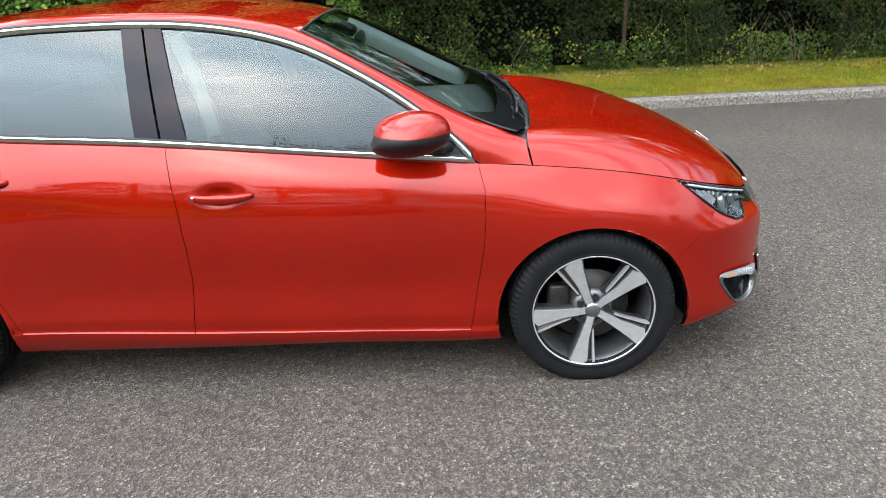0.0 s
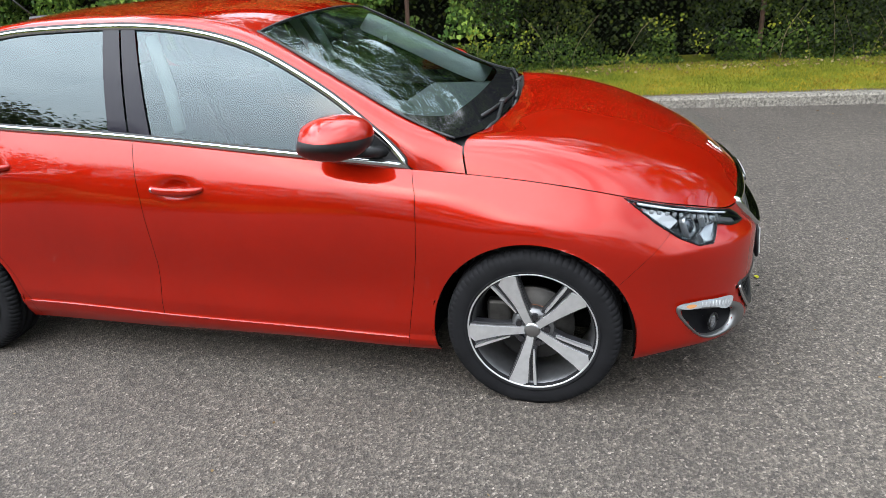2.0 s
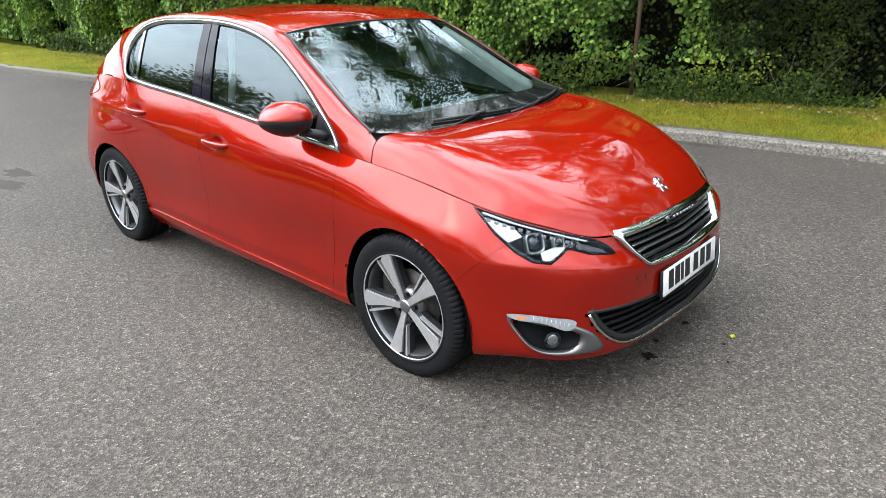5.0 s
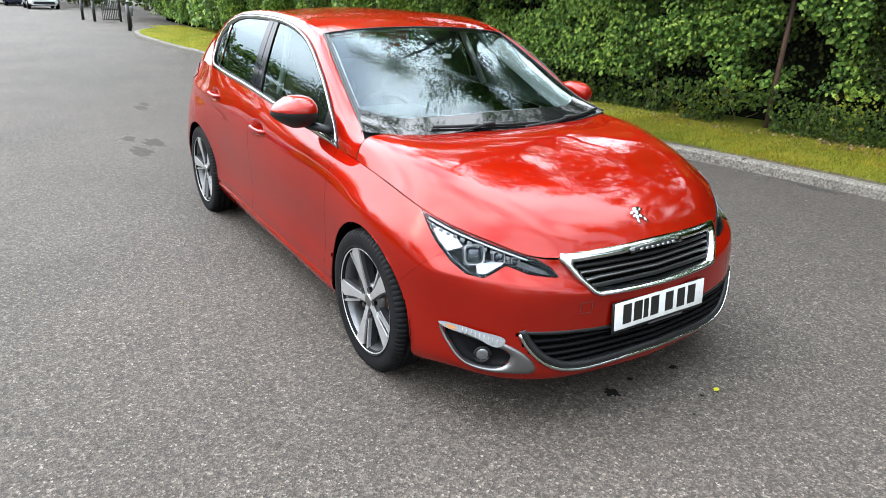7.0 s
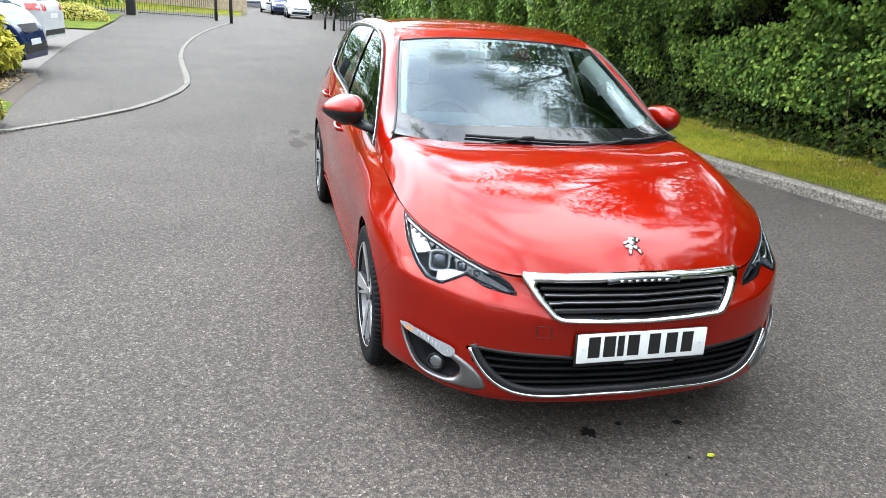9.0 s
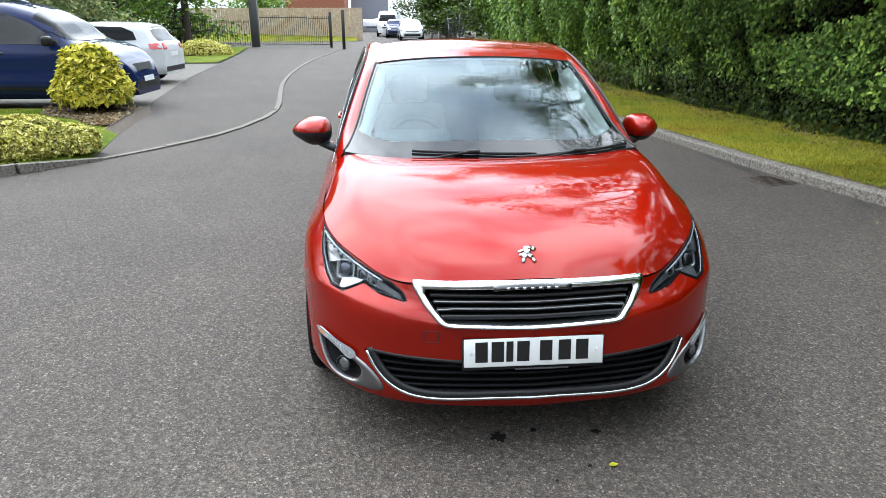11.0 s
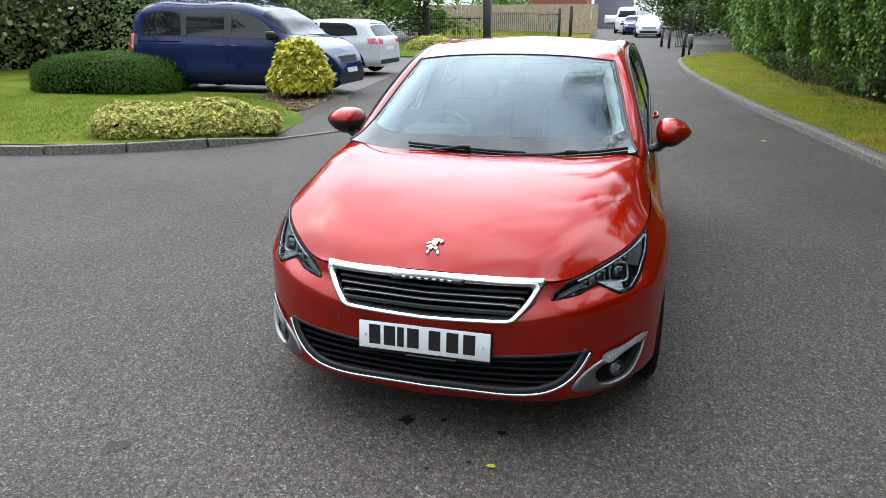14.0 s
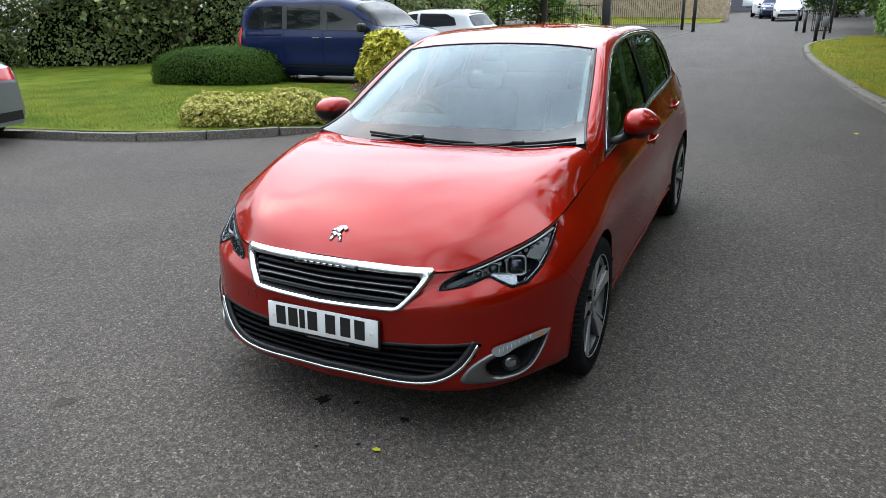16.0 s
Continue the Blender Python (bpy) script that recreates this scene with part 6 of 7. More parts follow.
def sprig_shrub(name, label, centre, lobes, n, k, leaf, rim_m, heart_m, heart=.5, turn=0.0, seed=1, core=.80):
    """A shrub of leafy shoots: each shoot ends in a whorl of leaves with pale margins and green hearts."""
    r = np.random.default_rng(seed)
    ob = thing(name, label, "shrub", at=Matrix.Translation(centre) @ Matrix.Rotation(radians(turn), 4, "Z"))
    w = np.array([l[1][0] * l[1][1] + (l[1][0] + l[1][1]) * l[1][2] for l in lobes])
    pos, axis = [], []
    for (c, size), f in zip(lobes, w / w.sum()):
        m = int(n * f)
        c, size = np.array(c), np.array(size)
        d = r.normal(0, 1, (m, 3))
        d /= np.linalg.norm(d, axis=1, keepdims=True)
        d[:, 2] = np.where(d[:, 2] < -.35, -d[:, 2], d[:, 2])
        wob = 1 + .07 * lumps(d * size, 9.0 / max(size), seed) + .05 * lumps(d * size, 24.0 / max(size), seed + 5) + r.normal(-.02, .05, m)
        p = c + d * size * wob[:, None]
        nrm = d / size
        nrm /= np.linalg.norm(nrm, axis=1, keepdims=True)
        inside = np.zeros(m, bool)
        for c2, s2 in lobes:
            inside |= (((p - np.array(c2)) / np.array(s2)) ** 2).sum(1) < .70
        ok = ~inside & (p[:, 2] > .02)
        pos.append(p[ok])
        axis.append(nrm[ok])
    pos, axis = np.vstack(pos), np.vstack(axis)
    axis = axis + np.array([0, 0, .35]) + r.normal(0, .22, axis.shape)
    axis /= np.linalg.norm(axis, axis=1, keepdims=True)
    m = len(pos)
    side = np.cross(axis, r.normal(0, 1, (m, 3)))
    side /= np.linalg.norm(side, axis=1, keepdims=True)
    other = np.cross(axis, side)
    ang = (np.arange(k) * 2 * math.pi / k)[None, :] + r.uniform(0, .9, (m, k))
    rad = np.cos(ang)[..., None] * side[:, None] + np.sin(ang)[..., None] * other[:, None]
    rise = r.uniform(.05, .75, (m, k, 1))
    tip = rad + rise * axis[:, None] + np.array([0, 0, -.16])
    tip /= np.linalg.norm(tip, axis=2, keepdims=True)
    face = axis[:, None] - tip * (axis[:, None] * tip).sum(2, keepdims=True)
    face /= np.linalg.norm(face, axis=2, keepdims=True)
    across = np.cross(tip, face)
    size = r.uniform(leaf[0], leaf[1], (m, k))
    at = pos[:, None] + axis[:, None] * r.uniform(-.5, .2, (m, k, 1)) * leaf[0]
    for nm, mat_, shape, pick in (("foliage", rim_m, BROAD_LEAF, 1.0), ("leaf_heart", heart_m, BROAD_LEAF * np.array([heart, .82, 1.0]) + np.array([0, .05, .035]), .45)):
        on = r.uniform(0, 1, (m, k)) < pick
        a_, s_, x_, t_, f_ = at[on], size[on], across[on], tip[on], face[on]
        v = a_[:, None] + s_[:, None, None] * (shape[None, :, :1] * x_[:, None] + shape[None, :, 1:2] * t_[:, None] + shape[None, :, 2:] * f_[:, None])
        base = np.arange(len(a_))[:, None] * 6
        fo = fast_mesh(nm, v.reshape(-1, 3), np.concatenate([base + [0, 1, 2, 3], base + [0, 3, 4, 5]]), mat_, ob)
        fo["kind"] = "stuff"
    # Near-black lobes fill the shrub with painted shade.
    bm = bmesh.new()
    for c, s_ in lobes:
        bmesh.ops.create_icosphere(bm, subdivisions=3, radius=1.0, matrix=Matrix.Translation(c) @ Matrix.Diagonal((s_[0] * core, s_[1] * core, s_[2] * core, 1)))
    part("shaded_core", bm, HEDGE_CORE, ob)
    return ob


def tree(name, at, height, spread, n, leaf, seed, label, lean=(0, 0), crown_from=.35, material=None, limbs=26, clump=.13):
    """A tapered trunk, limbs and a crown of leaf clumps round the limb ends."""
    r = np.random.default_rng(seed)
    ob = thing(name, label, "tree", at=Matrix.Translation(at))
    trunk = [np.array([0, 0, -.1])]
    for k in range(6):
        trunk.append(trunk[-1] + np.array([lean[0] / 6 + r.normal(0, .05), lean[1] / 6 + r.normal(0, .05), height * .75 / 6]))
    bm = bmesh.new()

    def limb(pts, r0, r1, sides=7):
        rings = []
        for i, p in enumerate(pts):
            d = pts[min(i + 1, len(pts) - 1)] - pts[max(i - 1, 0)]
            q = Vector(d).to_track_quat("Z", "Y").to_matrix()
            rad = r0 + (r1 - r0) * i / (len(pts) - 1)
            rings.append([bm.verts.new(Vector(p) + q @ Vector((rad * math.cos(a), rad * math.sin(a), 0))) for a in np.linspace(0, 6.283, sides, endpoint=False)])
        for a, b in zip(rings, rings[1:]):
            for j in range(sides):
                bm.faces.new((a[j], a[(j + 1) % sides], b[(j + 1) % sides], b[j]))

    limb(trunk, height * .022, height * .008)
    ends = []
    for k in range(limbs):
        f = r.uniform(crown_from, 1.0)
        s = np.array([np.interp(f * 6, range(7), [t[c] for t in trunk]) for c in range(3)])
        a = r.uniform(0, 6.283)
        reach = spread * r.uniform(.45, 1.0) * (1.15 - .55 * f)
        up = r.uniform(.05, .5)
        p = [s]
        for q in range(4):
            p.append(p[-1] + np.array([math.cos(a) * reach / 4, math.sin(a) * reach / 4, up * reach / 4]) + r.normal(0, reach * .04, 3) + np.array([lean[0], lean[1], 0]) * .06)
        limb(p, height * .006, height * .0015, 5)
        ends += p[2:] + [p[-1] + r.normal(0, spread * .12, 3) for _ in range(2)]
    part("trunk", bm, BARK, ob)
    ends = np.array(ends)
    pick = ends[r.integers(0, len(ends), n)]
    q = pick + r.normal(0, 1, (n, 3)) * np.array([1, 1, .6]) * spread * clump
    crown = leaves("crown", q, np.tile([(0, 0, .8)], (n, 1)), r.uniform(leaf[0], leaf[1], n), material or TREE_LEAF, r, QUAD_LEAF, parent=ob)
    crown["kind"] = "stuff"
    return ob


hedge()
grass_blades("verge_grass", verge_points(44000, -2.6, 7.5), .095, .035, GRASS)
grass_blades("verge_grass_dry_lit", verge_points(52000, -10, -2.4), .095, .038, GRASS_DRY_LIT)
grass_blades("verge_grass_far", verge_points(26000, -26, -10), .095, .05, GRASS_DRY_LIT)
dead_leaf_litter()
lawn_xy = np.stack([rng.uniform(-8.1, -2.2, 60000), rng.uniform(-14, -4.4, 60000)], 1)
lawn_xy = lawn_xy[lawn_xy[:, 0] < np.interp(lawn_xy[:, 1], np.array(LEFT_KERB)[:, 1], np.array(LEFT_KERB)[:, 0]) - .2]
lawn_xy = lawn_xy[lawn_xy[:, 1] < np.interp(-lawn_xy[:, 0], [3.4, 3.78, 4.12, 5.2, 5.75, 8.2], [-4.6, -4.42, -4.33, -4.5, -4.6, -4.85]) - .02]
lawn_xy = lawn_xy[~((lawn_xy[:, 0] < -5.9) & (lawn_xy[:, 1] > -4.75 + .95 * (lawn_xy[:, 0] + 5.9)))]
grass_blades("lawn_grass", lawn_xy, .09, .035, LAWN_BLADES)

# Shrubs round the lawn.
sprig_shrub("variegated_shrub", "low spreading shrub with cream and green variegated leaves beside the kerb", (-3.66, -5.22, .06),
            [((.62, 0, .14), (.50, .46, .31)), ((.10, .05, .13), (.56, .48, .28)), ((-.48, .0, .15), (.56, .48, .31)), ((-.98, -.03, .11), (.34, .34, .21))], 8600, 7, (.030, .056), VARIEG_LEAF, SPRIG_GREEN, .42, -64, 2, .78)
sprig_shrub("golden_shrub", "rounded golden yellow-green shrub at the lawn corner", (-7.85, -5.50, .08),
            [((0, 0, .36), (.55, .55, .38)), ((.03, 0, .66), (.40, .40, .40))], 1900, 7, (.10, .17), GOLD_LEAF, SPRIG_GREEN, .36, 0, 3, .76)
mound("clipped_hedge_block", "dense dark green clipped yew mound on the lawn", "shrub", (-8.2, -10.14, .08), (.95, 1.68, .78), 26000, (.028, .055), BOX_LEAF, 4, LONG_LEAF, 3.0, .95, 4, .8, loose=.025, lump=.04)
mound("variegated_shrub", "far low variegated shrub on the grass by the gate", "shrub", (-27.5, -8.6, .08), (.7, 1.25, .58), 2600, (.08, .14), VARIEG_LEAF, 10, LONG_LEAF, 2.0, .82, 5)

# ---- wire fence in the hedge ----
def wire_fence():
    fence = thing("wire_fence", "rusty chain-link fence on steel posts in front of the hedge", "fence")
    x0, x1, z0, z1, step = -9.5, 8.0, .10, 1.85, .075
    v, q = [], []

    def wire(a, b, n, r=.0011):
        base = len(v)
        for k in range(n + 1):
            f = k / n
            x, z = a[0] + (b[0] - a[0]) * f, a[1] + (b[1] - a[1]) * f
            y = hedge_y(x) + .16
            for dx, dz in ((-r, 0), (0, r), (r, 0)):
                v.append((x + dx, y - (r if dz else 0), z))
        for k in range(n):
            for j in range(2):
                c = base + 3 * k + j
                q.append((c, c + 1, c + 4, c + 3))

    h = z1 - z0
    for c in np.arange(x0 - h, x1, step):
        for s in (1, -1):
            a, b = (c, z0 if s > 0 else z1), (c + h, z1 if s > 0 else z0)
            if a[0] >= x0 and b[0] <= x1:
                wire(a, b, 6)
    for z in (z0 + .05, 1.0, z1):
        wire((x0, z), (x1, z), 60, .002)
    ob = fast_mesh("wire_mesh", np.array(v), np.array(q), WIRE, fence)
    ob["kind"] = "stuff"
    for x, lean in ((-1.2, .04), (3.28, .0), (6.3, .02)):
        y = hedge_y(x) + .58
        part("fence_post", tube([(x, y, 0), (x + lean, y, 1.2), (x + lean * 2, y, 2.5)], .021, 8), POST_BROWN, fence)


wire_fence()

# Tall trees behind the hedge overhang the drive; others close the view round the lawn.
for k, (x, y, h, s, lean) in enumerate(((7.0, 9.2, 11.0, 4.6, (-.5, -2.8)), (3.2, 9.2, 9.4, 4.0, (0, -1.8)), (-.4, 9.4, 9.4, 3.8, (-.3, -2.0)), (-4.6, 8.2, 10.0, 4.6, (.4, -3.5)), (-9.5, 7.8, 10.5, 4.6, (0, -3.4)), (-15, 7.4, 11, 4.6, (0, -2)), (-21, 8.0, 11, 4.5, (0, -1)), (13, 10, 11, 5, (-.5, -2)))):
    near = k < 5
    tree("hedgerow_tree", (x, y, 0), h, s, (50000 if k < 3 else 64000 if k == 3 else 84000) if near else 14000, (.045, .092) if near else (.1, .18), 100 + k, "tall leafy tree behind the hedge", lean, .28, limbs=40 if near else 26, clump=.07 if k == 4 else .055)

# ---- background ----
# Trees at x 24 to 27 are unseen, added to reflect in van windows.
for k, (x, y, h, s) in enumerate(((-15.5, -13.5, 9.8, 3.6), (-14.5, -17.0, 9.4, 3.8), (-13.5, -21, 9.2, 3.9), (-10.5, -24, 11.8, 4.4), (-6.0, -27, 13.2, 4.9), (-1, -25, 13.2, 5.0), (5, -26, 12.5, 4.8), (11, -26, 14.5, 5.0), (17, -25, 15, 5.0), (24, -19, 13, 4.8), (27, -9, 11, 4.4), (26, 0, 9.5, 4.2), (-19.5, -13, 10.0, 3.6), (-23.5, -14.0, 8.5, 3.4), (-30, -15.5, 9, 3.4), (-37, -19, 7, 3))):
    tree("woodland_tree", (x, y, 0), h, s, 8000, (.13, .25), 200 + k, "dark evergreen tree round the grounds, some added out of view", (0, 0), .10, DARK_SHRUB)
for k, (x, y, a, b, h) in enumerate(((-14.2, -14.5, 1.6, 3.0, 2.6), (-12.6, -19.5, 1.8, 3.2, 2.8), (-9.0, -24, 2.4, 3.4, 2.8), (-3, -27.5, 4, 2.4, 2.8), (-18.5, -12.0, 2.2, 1.6, 2.4), (-23, -12.6, 2.6, 1.6, 2.2))):
    mound("shrubbery", "dark dense evergreen shrubbery behind the lawn", "shrub", (x, y, 0), (a, b, h), 12000, (.07, .14), DARK_SHRUB, 20 * k, QUAD_LEAF, 2.2, .85, 30 + k, loose=.08, lump=.22)

paving_v = [(-8.35, -4.8, .010), (-9.7, -5.2, .010), (-16.1, -6.1, .010), (-22, -6.65, .010), (-22, -12, .010), (-8.35, -12, .010)]
paving = mesh_np("paving", paving_v, [tuple(range(len(paving_v)))][:1], PAVER)
tagged(paving, "worn grey-buff block paved parking bay", "paving", kind="structure")
far_lawn_v = [(-22, -6.7, .05), (-28.7, -7.35, .05), (-36.5, -8.3, .05), (-36.5, -40, .05), (-13, -40, .05), (-13, -12.1, .05), (-22, -12.1, .05)]
far_lawn = mesh_np("lawn_far", far_lawn_v, [tuple(range(len(far_lawn_v)))], LAWN_GROUND)
tagged(far_lawn, "green lawn beyond the parking bays", "grass", kind="structure")
bed_v = [(-8.35, -4.87, .097), (-7.0, -4.73, .097), (-5.9, -4.58, .097), (-6.15, -4.95, .10), (-6.75, -5.4, .10), (-7.4, -6.2, .10), (-8.35, -6.6, .10)]
tagged(mesh_np("soil_bed", bed_v, [tuple(range(len(bed_v)))], SOIL), "bare dark soil bed round the golden shrub", "flower bed", kind="structure")
bed_rng = np.random.default_rng(77)
bx = bed_rng.uniform(-8.3, -5.95, 1500)
by = bed_rng.uniform(np.interp(bx, [-8.35, -7.4, -6.75, -6.15, -5.9], [-6.6, -6.2, -5.4, -4.95, -4.6]), np.interp(bx, [-8.35, -7.0, -5.9], [-4.87, -4.73, -4.60]))
tagged(leaves("bed_litter", np.stack([bx, by, bed_rng.uniform(.10, .125, 1500)], 1), np.tile([(0, 0, 1.0)], (1500, 1)), bed_rng.uniform(.02, .06, 1500), DEAD_LEAF, bed_rng, droop=.1), "brown leaf scraps and bark over the soil bed", "fallen leaves", kind="stuff")
bank_v = [(-46.0, -15.5, .02), (-46.5, -2.6, .02), (-49.5, -2.6, .22), (-49.5, -15.5, .62)]
tagged(mesh_np("grass_bank", bank_v, [(0, 1, 2, 3)], GRASS_GROUND), "grass strip below the timber fence", "grass", kind="structure")


# The lawn falls to the footway, as grass at the kerb and as bare soil by the bed.
for name, i0, i1, mat_, lbl in (("lawn_edge", 0, 5, LAWN_GROUND, "worn sloping grass edge of the lawn by the footway"), ("bed_edge", 4, 7, SOIL, "crumbled soil edge of the flower bed by the footway")):
    foot_z = [.085, .06, .02, .006, .004, .004, .004]
    v = [(*LAWN_RIM[k], .091) for k in range(i0, i1)] + [(*LAWN_FOOT[k], foot_z[k]) for k in range(i0, i1)]
    n = i1 - i0
    tagged(mesh_np(name, v, [(k, k + 1, n + k + 1, n + k) for k in range(n - 1)], mat_), lbl, "edging", kind="structure")


def iron_gate():
    rail = thing("iron_railing", "black iron railing and open gate across the drive", "fence")
    part("gate_pillar", box((.45, .44, 2.75), (-37.5, -8.05, 1.37), .03, 1), GATE_GREY, rail, "thick dark gate pillar")
    part("gate_post", box((.16, .16, 2.0), (-33.6, -2.75, 1.0), .01, 1), IRON, rail)
    part("gate_post", box((.14, .14, 1.9), (-36.0, -3.6, .95), .01, 1), IRON, rail)

    def run(a, b, n, h):
        a, b = np.array(a), np.array(b)
        for z in (.16, h - .12):
            part("rail", tube([(*a, z), (*b, z)], .022, 4), IRON, rail, smooth=False)
        for k in range(n + 1):
            p = a + (b - a) * k / n
            part("railing_bar", tube([(*p, .05), (*p, h)], .011, 4), IRON, rail, smooth=False)

    run((-37.4, -7.7), (-36.9, -5.0), 22, 1.75)
    run((-36.9, -4.9), (-36.2, -3.6), 12, 1.7)
    run((-37.6, -8.4), (-40, -14.5), 40, 1.5)
    return rail


def timber_fence():
    f = thing("timber_fence", "tall weathered close-board timber fence beyond the gate", "fence")
    n = 86
    for k in range(n):
        y = -15.5 + k * .155
        h = 2.3 + .02 * math.sin(k * 2.3)
        bm = box((.022, .145, h), (-49.6 - .018 * (k % 2), y, h / 2), 0)
        part("fence_board", bm, WOOD_FENCE, f, smooth=False)


iron_gate()
timber_fence()


def building():
    b = thing("brick_building", "low red brick building beyond the gate", "building")
    part("brick_wall", box((8, 6.6, 5.5), (-82, -8.4, 2.75), 0), BRICK_RED, b, smooth=False)
    part("roof", box((8.6, 7.2, .3), (-82, -8.4, 5.6), 0), GREY_PLASTIC, b, smooth=False)
    g = thing("grey_shed", "grey metal clad shed behind the parked cars", "building")
    part("shed_wall", box((6, 4.6, 4.2), (-88, -2.4, 2.1), 0), plain("grey_cladding", (.20, .21, .25), .6, vary=.1), g, smooth=False)
    part("shed_roof", box((6.4, 5.0, .2), (-88, -2.4, 4.3), 0), GREY_PLASTIC, g, smooth=False)


building()


def street_bits():
    for x, y, h in ((-24.3, 2.45, .95), (-31.5, 2.2, .9), (-33, 1.9, .9)):
        b = thing("bollard", "black round bollard by the verge", "bollard", "bollards by the verge")
        part("shaft", tube([(x, y, 0), (x, y, h)], .045, 12), IRON, b)
        part("cap", tube([(x, y, h), (x, y, h + .05)], .052, 12), IRON, b)
    c = thing("control_box", "pale grey metal control box on a post", "control box")
    part("case", box((.18, .22, .36), (-26.0, 2.78, .62), .02, 1), plain("pale_grey_metal", (.16, .17, .17), .5, vary=.1), c)
    part("post", box((.08, .08, .5), (-26.0, 2.78, .25), 0), IRON, c)
    g = thing("gate_leaf", "dark green barred metal gate leaf folded against the hedge", "gate")
    dark_green = plain("dark_green_metal", (.012, .02, .018), .5)
    for z in (.10, .55, 1.50):
        part("gate_rail", box((.04, .70, .05), (-31.0, 2.80, z), .004, 1), dark_green, g)
    for k in range(10):
        part("gate_bar", box((.02, .028, 1.45), (-31.0, 2.475 + .072 * k, .80), 0), dark_green, g, smooth=False)
    part("leaf_post", box((.10, .10, 1.75), (-31.0, 3.20, .88), .01, 1), IRON, g)


street_bits()

# Far trees beyond the gate.
for k, (x, y, h, s) in enumerate(((-52, -20, 8, 3.4), (-58, -12, 9, 4), (-60, 8, 9, 4), (-48, 7.5, 8, 3.6), (-40, 6.8, 8, 3.4), (-70, 5, 9, 4), (-95, -15, 10, 5), (-95, 12, 11, 5), (-34, 6.2, 7, 3), (-41, -13.4, 7, 2.8), (-43, -17, 8, 3.4), (-38.5, -12.2, 12, 3.4), (-33, -14, 11, 3.4), (-55, 4.6, 7, 2.6), (-64, 5.2, 8, 3))):
    tree("far_tree", (x, y, 0), h, s, 5000, (.18, .34), 300 + k, "leafy tree in the distance beyond the gate", (0, 0), .06, DARK_IVY if y > 0 else IVY)

# ---- other parked vehicles ----
def body_grid(length, half_width, belt, top, plan, sill=.24, n=70):
    xs = np.linspace(-length / 2, length / 2, n)
    xs = np.sign(xs) * length / 2 * (1 - (1 - np.abs(xs) / (length / 2)) ** 1.25)
    tx, tz = np.array(top).T
    zt_all = cubic(tx, np.array(top)[:, 1:], xs)[:, 0]
    zt_all = .6 * np.interp(xs, tx, tz) + .4 * zt_all
    w_all = half_width * np.interp(xs, *np.array(plan).T)
    rows = []
    for x, zt, w in zip(xs, zt_all, w_all):
        f = np.clip((zt - belt) / .35, 0, 1)
        low = min(belt, zt - .02)
        t = max(zt - belt, 0)
        cab = np.array([(.95, belt), (.865, belt + .55 * t), (.78, belt + .86 * t), (.62, belt + .98 * t), (.32, zt + .01), (0, zt + .02)])
        hood = np.array([(.95, low), (.88, low + .012), (.74, low + .02), (.55, low + .026), (.28, low + .032), (0, low + .035)])
        up = cab * f + hood * (1 - f)
        c = np.vstack([[(.90, sill), (.985, sill + .10), (1.0, .5 * (sill + low)), (.99, low - .09)], up])
        c[:, 0] *= w
        p = curve(c, 34)
        rows.append(np.stack([np.full(len(p), x), -p[:, 0], p[:, 1]], 1))
    return np.array(rows)


def simple_wheel(car, x, y, r):
    w = new("wheel")
    w.parent = car
    s = -1 if y < 0 else 1
    w.matrix_basis = Matrix.Translation((x, y, r))
    bm = bmesh.new()
    prof = [(.08, r * .6), (.09, r * .92), (.06, r), (-.06, r), (-.10, r * .95), (-.11, r * .8), (-.09, r * .66)]
    rings = [[bm.verts.new((rr * math.cos(a), -s * yy, rr * math.sin(a))) for yy, rr in prof] for a in np.linspace(0, 2 * math.pi, 36, endpoint=False)]
    for k in range(36):
        a, b = rings[k], rings[(k + 1) % 36]
        for i in range(len(prof) - 1):
            bm.faces.new((a[i], a[i + 1], b[i + 1], b[i]))
    bmesh.ops.recalc_face_normals(bm, faces=bm.faces)
    part("tyre", bm, RUBBER, w)
    bm = bmesh.new()
    bmesh.ops.create_cone(bm, cap_ends=True, segments=30, radius1=r * .66, radius2=r * .60, depth=.04, matrix=Matrix.Translation((0, s * .075, 0)) @ Matrix.Rotation(radians(-90 * s), 4, "X"))
    part("rim", bm, ALLOY_DARK, w)
    for k in range(5):
        b = box((r * .56, .02, r * .14), (r * .33, s * .10, 0), .004, 1)
        bmesh.ops.transform(b, matrix=Matrix.Rotation(radians(72 * k + 20), 4, "Y"), verts=b.verts)
        part("spoke", b, ALLOY, w, smooth=False)


